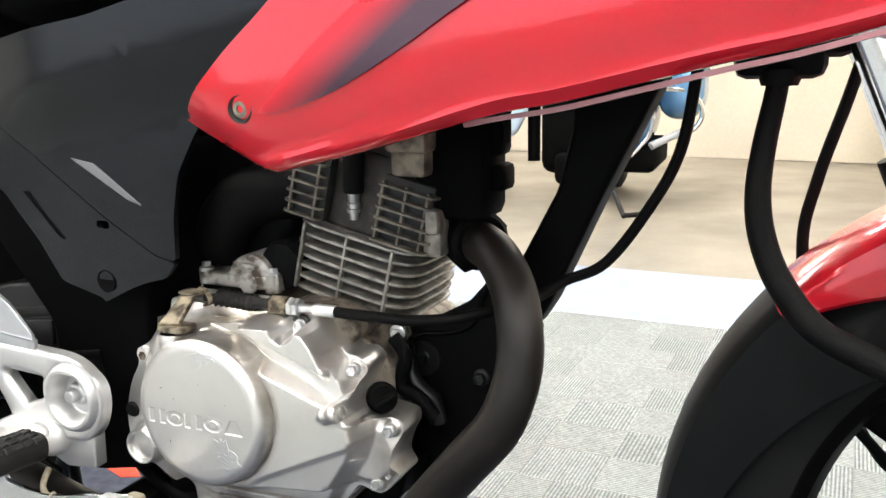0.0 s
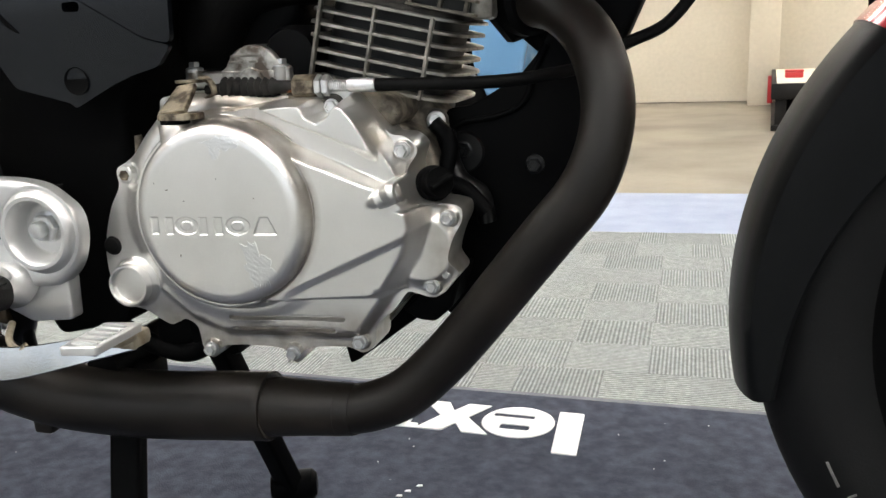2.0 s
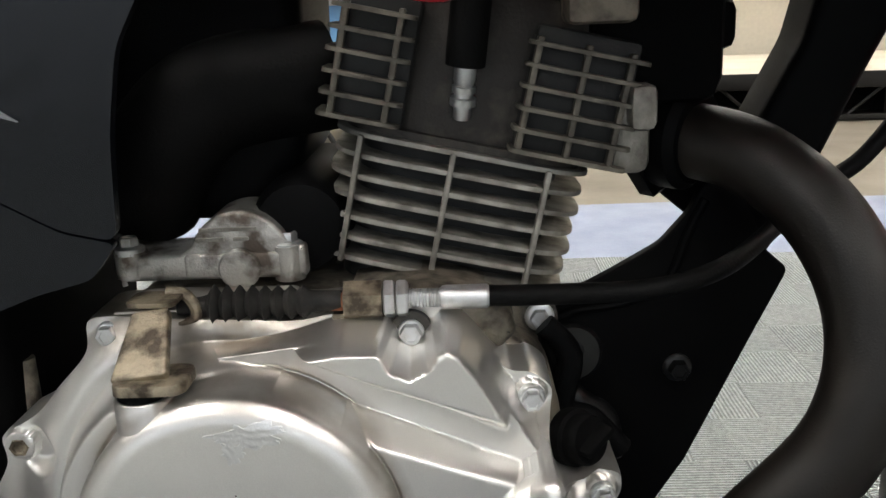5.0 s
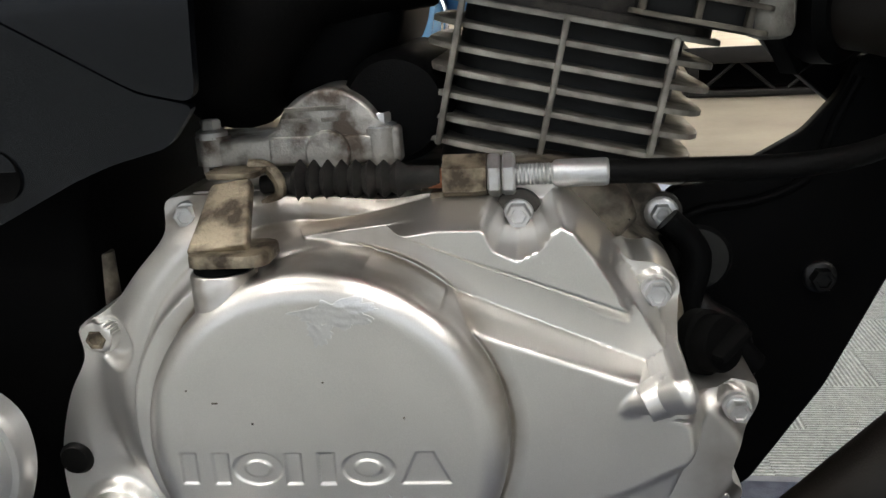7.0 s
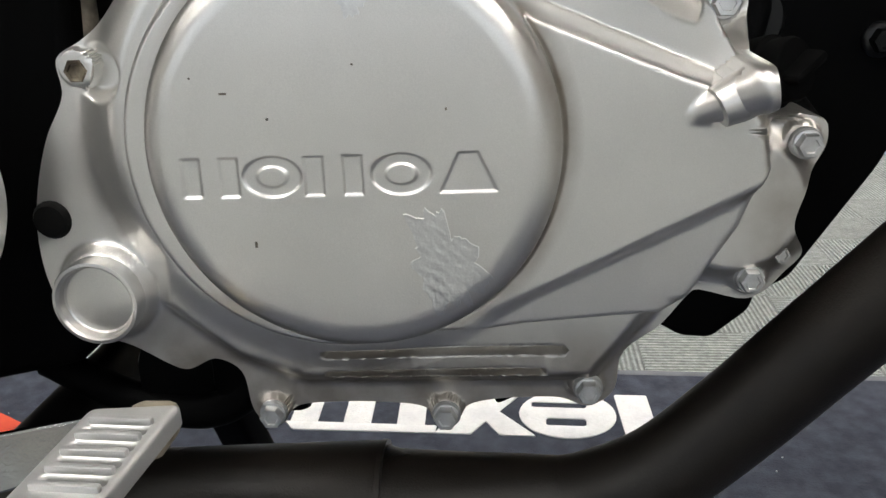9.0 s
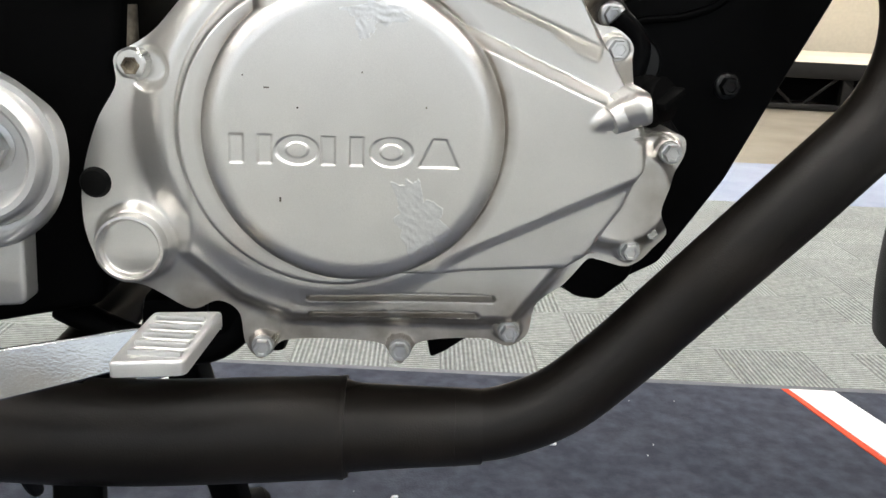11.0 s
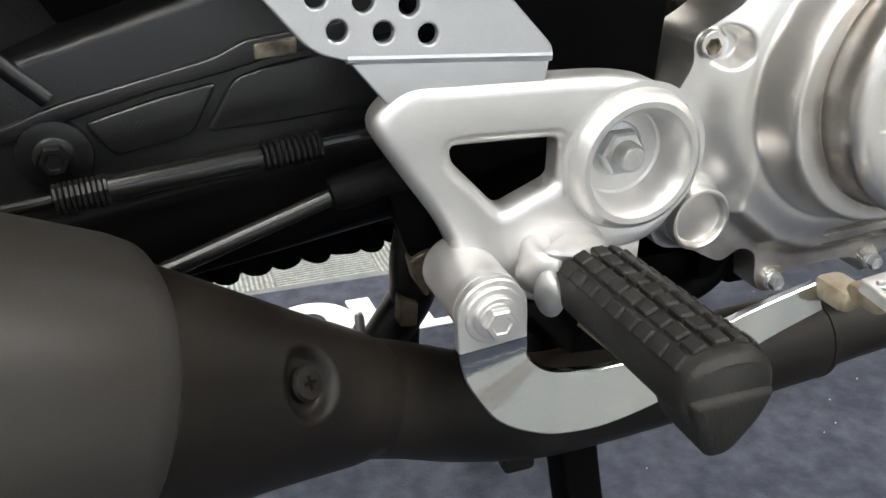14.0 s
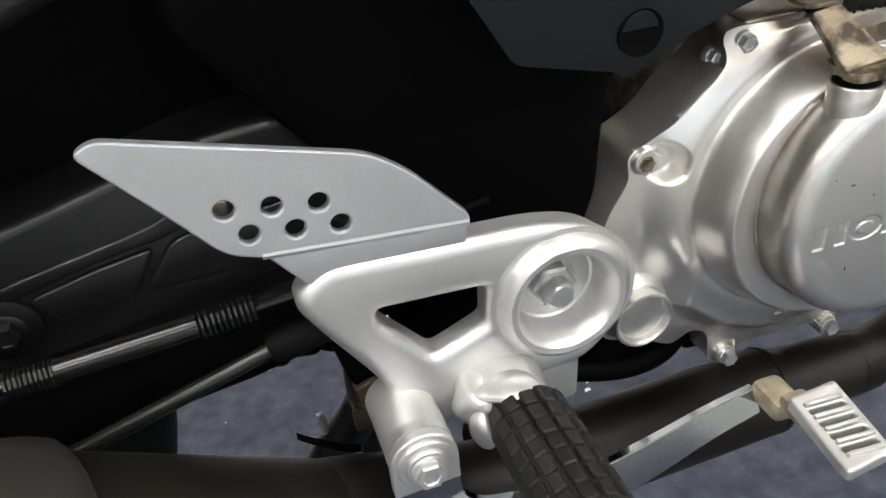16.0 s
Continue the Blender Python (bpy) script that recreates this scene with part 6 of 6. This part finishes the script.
part("caliper_hose", tube(curve([(0.520, 0.036, 0.466), (0.548, 0.036, 0.448), (0.540, 0.036, 0.428), (0.520, 0.036, 0.412), (0.513, 0.036, 0.390), (0.518, 0.036, 0.366), (0.519, 0.037, 0.350)], 8), 0.0068, 16), M_RUBBER, bike, "black caliper hose")
part("brake_caliper", join(block(0.562, 0.060, 0.255, 0.06, 0.05, 0.085, 0.012), lathe([(0.018, 0), (0.018, 0.02), (0.015, 0.024)], (0.556, 0.037, 0.245), (0, -1, 0), 28),
     lathe([(0.016, 0), (0.016, 0.02), (0.013, 0.024)], (0.571, 0.037, 0.278), (0, -1, 0), 28)), M_GOLD, bike, "bronze brake caliper")
part("banjo_bolt", join(lathe([(0.009, 0), (0.009, 0.012)], (0.518, 0.042, 0.343), (0, -1, 0), 20), lathe([(0.0065, 0.012), (0.0065, 0.02)], (0.518, 0.042, 0.343), (0, -1, 0), 6)), M_DIRTY, bike, "tarnished banjo bolt")
part("speed_cable", tube(curve([(0.478, 0.2, 0.72), (0.459, 0.2, 0.640), (0.440, 0.2, 0.570), (0.433, 0.2, 0.515), (0.45, 0.2, 0.42), (0.53, 0.2, 0.33), (0.62, 0.2, 0.28)], 8), 0.0045, 12), M_RUBBER, bike, "black speedometer cable")
part("wheel_cable", tube(curve([(0.471, 0.24, 0.395), (0.49, 0.24, 0.355), (0.52, 0.235, 0.325), (0.60, 0.23, 0.30)], 6), 0.004, 10), M_RUBBER, bike)
# swinging arm, rods, rear
for yy in (0.075, 0.235):
    part("swingarm", sweep([(-0.170, yy + 0.01, 0.375), (-0.30, yy, 0.352), (-0.62, yy, 0.305), (-0.67, yy, 0.303)], rounded([(-0.012, -0.0155), (0.012, -0.0155), (0.012, 0.026), (-0.012, 0.026)], 0.006, 3), None, (0, 0, 1)), M_FRAME, bike, "black swinging arm")
part("chain_case", prism(rounded([(-0.60, 0.42), (-0.46, 0.408), (-0.39, 0.428), (-0.30, 0.452), (-0.22, 0.462), (-0.20, 0.40), (-0.24, 0.335), (-0.36, 0.318), (-0.60, 0.262)], 0.01), 0.082, 0.12, 0.005), M_GUARD, bike, "black plastic inner guard")
BAND = [(-0.50, 0.378), (-0.4087, 0.3995), (-0.387, 0.4064), (-0.3541, 0.4132), (-0.3244, 0.4195), (-0.3123, 0.4253), (-0.2853, 0.4280), (-0.24, 0.434), (-0.24, 0.4245), (-0.3017, 0.4172), (-0.3232, 0.4122), (-0.3507, 0.4077), (-0.3822, 0.4000),
        (-0.4050, 0.3935), (-0.50, 0.371)]
for outline in (BAND, [(-0.3795, 0.3975), (-0.3507, 0.4046), (-0.3245, 0.4092), (-0.3375, 0.3882), (-0.3690, 0.3826)], [(-0.3180, 0.4100), (-0.3017, 0.4140), (-0.24, 0.4215), (-0.24, 0.394), (-0.3022, 0.3890), (-0.3325, 0.3885)]):
    part("guard_panel", prism(rounded(outline, 0.0045, 5), 0.0788, 0.084, 0.0014, (), 3), M_GUARD, bike, "", 25)
part("guard_ridge", tube(curve([(x, 0.0838, z) for x, z in ((-0.440, 0.462), (-0.412, 0.432), (-0.390, 0.408))], 6), 0.0042, 14), M_GUARD, bike)
part("guard_tab", prism(rounded([(-0.3090, 0.4172), (-0.3090, 0.4235), (-0.2910, 0.4252), (-0.2910, 0.4178)], 0.001), 0.0775, 0.084, 0.0008), M_CASE, bike, "brown plastic tab")
part("guard_bolt", join(lathe([(0.0150, -0.004), (0.0145, 0.002), (0.011, 0.003)], (-0.3915, 0.080, 0.3862), (0, -1, 0), 28), bolt(-0.3915, 0.078, 0.3862, 0.0062, (0, -1, 0), 1.4, 0.007)), M_BLACKGLOSS, bike, "black guard bolt")
part("brake_rod", join(tube([(-0.373, 0.049, 0.3806), (-0.314, 0.049, 0.3857)], 0.0052, 16), tube([(-0.60, 0.049, 0.3613), (-0.268, 0.049, 0.3896)], 0.0024, 10)), M_ROD, bike, "glossy black brake rod")
for x0, x1 in ((-0.392, -0.372), (-0.3135, -0.2895)):
    z_of = lambda x: 0.3775 + (x + 0.410) * 0.0853
    part("rod_spring", tube([(x0 + (x1 - x0) * k / 90, 0.049 + 0.0052 * math.cos(k * 2 * math.pi / 9), z_of(x0 + (x1 - x0) * k / 90) + 0.0052 * math.sin(k * 2 * math.pi / 9)) for k in range(91)], 0.0011, 6), M_BLACKGLOSS, bike, "black coil spring")
lower_rod = part("lower_rod", tube([(-0.60, 0.047, 0.2675), (-0.284, 0.047, 0.3664)], 0.0039, 14), M_ROD, bike, "black lower rod")
part("rod_collar", lathe([(0.003, -0.021), (0.0066, -0.020), (0.0076, -0.017), (0.0080, -0.010), (0.0076, 0), (0.0082, 0.010), (0.0078, 0.024)], (-0.268, 0.047, 0.3700), (1, 0, 0.2), 20), M_RUBBER, lower_rod, "black rubber collar")
rnd = random.Random(6)
part("chain", join(*[lump((-0.24 - 0.015 * k, 0.115, 0.3135 - 0.0010 * k + rnd.uniform(-0.001, 0.001)), (rnd.uniform(0.008, 0.013), 0.007, rnd.uniform(0.0075, 0.0100)), 20 + k) for k in range(22)]), M_DARK, bike, "black greasy drive chain")
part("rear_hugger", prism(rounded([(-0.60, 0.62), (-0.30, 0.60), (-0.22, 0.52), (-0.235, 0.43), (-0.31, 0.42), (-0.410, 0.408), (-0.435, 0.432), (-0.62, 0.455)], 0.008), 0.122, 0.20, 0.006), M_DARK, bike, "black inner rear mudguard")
for a, b in (((-0.312, 0.075, 0.5365), (-0.56, 0.055, 0.445)), ((-0.357, 0.062, 0.592), (-0.56, 0.05, 0.50))):
    part("frame_tube", tube([a, b], 0.0105, 16), M_ROD, bike, "black frame tube")
part("shock_absorber", join(tube([(-0.42, 0.07, 0.62), (-0.58, 0.07, 0.36)], 0.018, 18), tube([(-0.42 - 0.16 * k / 120, 0.07 + 0.026 * math.cos(k * 0.5), 0.62 - 0.26 * k / 120 + 0.026 * math.sin(k * 0.5)) for k in range(121)], 0.004, 6)), M_FRAME, bike, "black rear shock absorber")
# centre stand
stand = part("centre_stand", join(tube([(-0.150, 0.06, 0.250), (-0.150, 0.25, 0.250)], 0.014, 16), block(-0.148, 0.10, 0.215, 0.045, 0.035, 0.06, 0.006)), M_FRAME, bike, "black tubular centre stand")
for f, t in (((-0.152, 0.095, 0.235), (-0.142, 0.035, 0.010)), ((-0.130, 0.20, 0.235), (-0.105, 0.290, 0.014))):
    part("stand_leg", sweep([f, t], rounded([(-0.013, -0.010), (0.013, -0.010), (0.013, 0.010), (-0.013, 0.010)], 0.004, 3)), M_FRAME, stand)
    part("stand_foot", moved(lathe([(0.012, -0.025), (0.017, -0.02), (0.017, 0.02), (0.012, 0.025)], (0, 0, 0), (0.9, 0.35, 0), 20), Matrix.Translation((t[0], t[1], 0.024))), M_FRAME, stand)
part("stand_spring", tube(curve([(-0.19, 0.09, 0.20), (-0.215, 0.16, 0.13), (-0.23, 0.2, 0.10), (-0.26, 0.22, 0.125)], 6), 0.005, 10), M_FRAME, bike)

# ---- stage ----
stage = thing("stage_platform", "low black stage platform with a cream top", "platform")
stage.matrix_world = ROOM
SU0, SU1, SV0, SV1, SH = 0.375, 3.2, 4.00, 5.45, 0.225
part("deck", block((SU0 + SU1) / 2, (SV0 + SV1) / 2, SH - 0.005, SU1 - SU0, SV1 - SV0, 0.012, 0.002), M_STAGETOP, stage, "cream deck")
part("edge_rail", join(block((SU0 + SU1) / 2, SV0 - 0.012, SH - 0.035, SU1 - SU0 + 0.05, 0.024, 0.075, 0.004), block(SU0 - 0.012, (SV0 + SV1) / 2, SH - 0.035, 0.024, SV1 - SV0, 0.075, 0.004)), M_STAGE, stage)
part("base_rail", join(block((SU0 + SU1) / 2, SV0, 0.014, SU1 - SU0, 0.04, 0.028, 0.003), block(SU0, (SV0 + SV1) / 2, 0.014, 0.04, SV1 - SV0, 0.028, 0.003)), M_STAGE, stage)
for k in range(8):
    u = SU0 + 0.05 + 0.38 * k
    part("truss_brace", join(tube([(u, SV0 + 0.01, 0.02), (u + 0.17, SV0 + 0.01, 0.165)], 0.008, 8), tube([(u + 0.34, SV0 + 0.01, 0.02), (u + 0.17, SV0 + 0.01, 0.165)], 0.008, 8)), M_STAGE, stage)
for k in range(3):
    part("post", block(SU0 + 0.02 + 1.38 * k, SV0 + 0.03, 0.10, 0.05, 0.05, 0.17, 0.004), M_STAGE, stage)
part("back_panel", block((SU0 + SU1) / 2, (SV0 + SV1) / 2, 0.10, SU1 - SU0 - 0.1, SV1 - SV0 - 0.3, 0.15, 0.004), M_DARK, stage)
part("corner_guard", block(SU0 - 0.03, SV1 - 0.25, 0.12, 0.03, 0.10, 0.16, 0.004), M_REDBIT, stage, "red corner guard")
box = thing("red_box", "small red plastic box on the stage", "box")
box.matrix_world = ROOM
part("body", block(0.46, 4.5, SH + 0.016, 0.09, 0.09, 0.030, 0.006), M_REDBIT, box)
part("lid", block(0.46, 4.5, SH + 0.036, 0.094, 0.094, 0.010, 0.004), M_REDBIT, box)
room_part("trim", join(block(1.70, 5.835, 0.645, 1.14, 0.03, 0.031, 0.004)), M_STAGETOP, "cream dado trim on the wall")
holder = thing("wall_bracket", "dark wall bracket fixed to the cream wall", "bracket")
holder.matrix_world = ROOM
part("plate", block(1.36, 5.835, 0.55, 0.088, 0.03, 0.08, 0.01), M_STAGE, holder)

# ---- scooters ----
def scooter(label, paint):
    """A parked scooter seen from its tail: x is its side, y points away from the viewer."""
    s = thing("scooter", label, "scooter", group="parked scooters")
    def shell(sc, at, power=2.4):
        out = []
        n, m = 28, 18
        verts = []
        for j in range(m + 1):
            b = math.pi * (j / m - 0.5)
            for i in range(n):
                a = 2 * math.pi * i / n
                f = lambda q: math.copysign(abs(q) ** (2 / power), q)
                verts.append((at[0] + sc[0] * f(math.cos(b)) * f(math.cos(a)), at[1] + sc[1] * f(math.cos(b)) * f(math.sin(a)), at[2] + sc[2] * f(math.sin(b))))
        faces = [(j * n + i, j * n + (i + 1) % n, (j + 1) * n + (i + 1) % n, (j + 1) * n + i) for j in range(m) for i in range(n)]
        return verts, faces
    part("body", shell((0.13, 0.40, 0.27), (-0.01, 0.30, 0.52), 3.2), paint, s)
    part("leg_shield", prism(rounded([(-0.188, 0.62), (-0.167, 0.37), (-0.087, 0.18), (-0.05, 0.17), (0.045, 0.25), (0.117, 0.60), (0.11, 0.85), (-0.17, 0.85)], 0.03), -0.14, -0.09, 0.02), paint, s)
    part("glove_box", block(0.07, -0.16, 0.69, 0.17, 0.06, 0.16, 0.02), M_GREYBOX, s, "grey glove box")
    part("badge", block(0.06, -0.192, 0.72, 0.07, 0.004, 0.014, 0.001), M_WHITE, s, "pale badge bar")
    for sx in (-1, 1):
        cowl = part("side_cowl", shell((0.12, 0.33, 0.17), (sx * 0.23, 0.42, 0.55), 2.6), paint, s)
        part("crash_bar", tube(curve([(sx * 0.04, -0.08, 0.235), (sx * 0.11, -0.05, 0.32), (sx * 0.133, -0.05, 0.402), (sx * 0.125, -0.05, 0.48), (sx * 0.095, -0.02, 0.53), (sx * 0.15, 0.03, 0.545), (sx * 0.27, 0.12, 0.53), (sx * 0.33, 0.20, 0.47),
             (sx * 0.335, 0.22, 0.39), (sx * 0.28, 0.18, 0.33), (sx * 0.16, 0.08, 0.30), (sx * 0.05, 0.0, 0.25)], 6), 0.013, 12), M_CHROME, s, "chromed crash bar")
        ind = part("indicator", lathe([(0.022, 0), (0.034, 0.01), (0.034, 0.03), (0.02, 0.045), (0.001, 0.048)], (sx * 0.35, 0.02, 0.645), (0.25 * sx, -1, 0), 20), M_CHROME, cowl, "chrome indicator housing")
        part("foot_board_rail", tube([(sx * 0.13, -0.05, 0.28), (sx * 0.30, 0.12, 0.36)], 0.018, 12), M_GREYBOX, s)
    part("wheel", join(lathe([(0.10, -0.045), (0.17, -0.05), (0.205, -0.03), (0.21, 0), (0.205, 0.03), (0.17, 0.05), (0.10, 0.045)], (-0.12, 0.52, 0.21), (1, 0, 0), 36)), M_TYRE, s, "black tyre")
    part("engine_underside", block(-0.02, 0.25, 0.22, 0.34, 0.6, 0.14, 0.03), M_DARK, s)
    part("kick_stand", tube(curve([(-0.10, -0.06, 0.22), (-0.03, -0.22, 0.13), (0.06, -0.42, 0.020), (0.08, -0.45, 0.014), (0.15, -0.40, 0.016), (0.186, -0.373, 0.026)], 6), 0.011, 12), M_STAGE, s, "dark kick stand")
    # black blocks added for the shadow over engine and footboard
    part("floor_panel", join(block(-0.30, 0.16, 0.36, 0.24, 0.34, 0.46, 0.06, 3), block(-0.24, 0.10, 0.16, 0.20, 0.3, 0.16, 0.04, 3)), M_DARK, s, "black mass for the engine and footboard in shadow")
    part("seat", shell((0.14, 0.34, 0.06), (0, 0.42, 0.81), 3), M_RUBBER, s, "black seat")
    part("handlebar", tube([(-0.33, -0.16, 0.98), (0.33, -0.16, 0.98)], 0.018, 12), M_CHROME, s)
    part("steering_column", tube([(0, -0.13, 0.5), (0, -0.16, 1.0)], 0.03, 14), paint, s)
    return s


blue_scooter = scooter("metallic blue scooter with chromed crash bars on its kick stand", M_BLUE)
blue_scooter.matrix_world = pose(-0.47, 3.66, 0, 0, 0, 4)
pale = thing("scooter", "pale blue scooter with a chrome badge on its front shield", "scooter", group="parked scooters")
pale.matrix_world = pose(-1.22, 3.75, 0, 0, 0, 2)
part("leg_shield", prism(rounded([(-0.16, 0.30), (0.16, 0.30), (0.24, 0.45), (0.25, 0.70), (0.17, 0.95), (-0.17, 0.95), (-0.25, 0.70), (-0.24, 0.45)], 0.05), -0.05, 0.0, 0.02), M_PALE, pale)
part("indicator", join(lathe([(0.055, 0), (0.05, 0.012), (0.042, 0.014)], (0.12, -0.05, 0.66), (0.1, -1, 0), 28)), M_CHROME, pale, "chrome indicator bezel")
part("lens", lathe([(0.042, 0.008), (0.036, 0.022), (0.001, 0.028)], (0.12, -0.05, 0.66), (0.1, -1, 0), 24), M_AMBER, pale, "amber lens")
part("fender", lathe([(0.12, 0.0), (0.16, 0.05), (0.19, 0.12), (0.20, 0.20), (0.18, 0.26)], (0.0, -0.05, 0.30), (0, -0.4, 0.05), 28), M_CHROME, pale, "chromed front mudguard")
part("wheel", lathe([(0.10, -0.045), (0.17, -0.05), (0.205, -0.03), (0.21, 0), (0.205, 0.03), (0.17, 0.05), (0.10, 0.045)], (0.0, -0.05, 0.21), (1, 0, 0), 36), M_TYRE, pale, "black tyre")
part("steering_column", tube([(0, -0.02, 0.25), (0, 0.03, 1.0)], 0.03, 14), M_PALE, pale)

# ---- carpet cells ----
cell_mesh = {}
random.seed(11)
v0 = 1.687 - 10 * 0.1185
while v0 < 1.68:
    high = 0.1185
    u0 = -1.125
    while u0 < 1.9:
        wide = random.choice((0.0625, 0.125, 0.125))
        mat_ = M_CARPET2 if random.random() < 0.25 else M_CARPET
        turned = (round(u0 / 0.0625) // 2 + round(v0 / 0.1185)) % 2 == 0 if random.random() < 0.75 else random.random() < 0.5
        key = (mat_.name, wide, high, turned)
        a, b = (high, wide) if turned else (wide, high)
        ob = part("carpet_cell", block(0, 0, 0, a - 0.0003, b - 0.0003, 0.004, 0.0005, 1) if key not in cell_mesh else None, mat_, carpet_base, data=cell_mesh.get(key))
        cell_mesh[key] = ob.data
        ob.matrix_basis = pose(u0 + wide / 2, v0 + high / 2, 0.0003 * random.random(), 0, 0, 90 if turned else 0)
        u0 += wide
    v0 += high
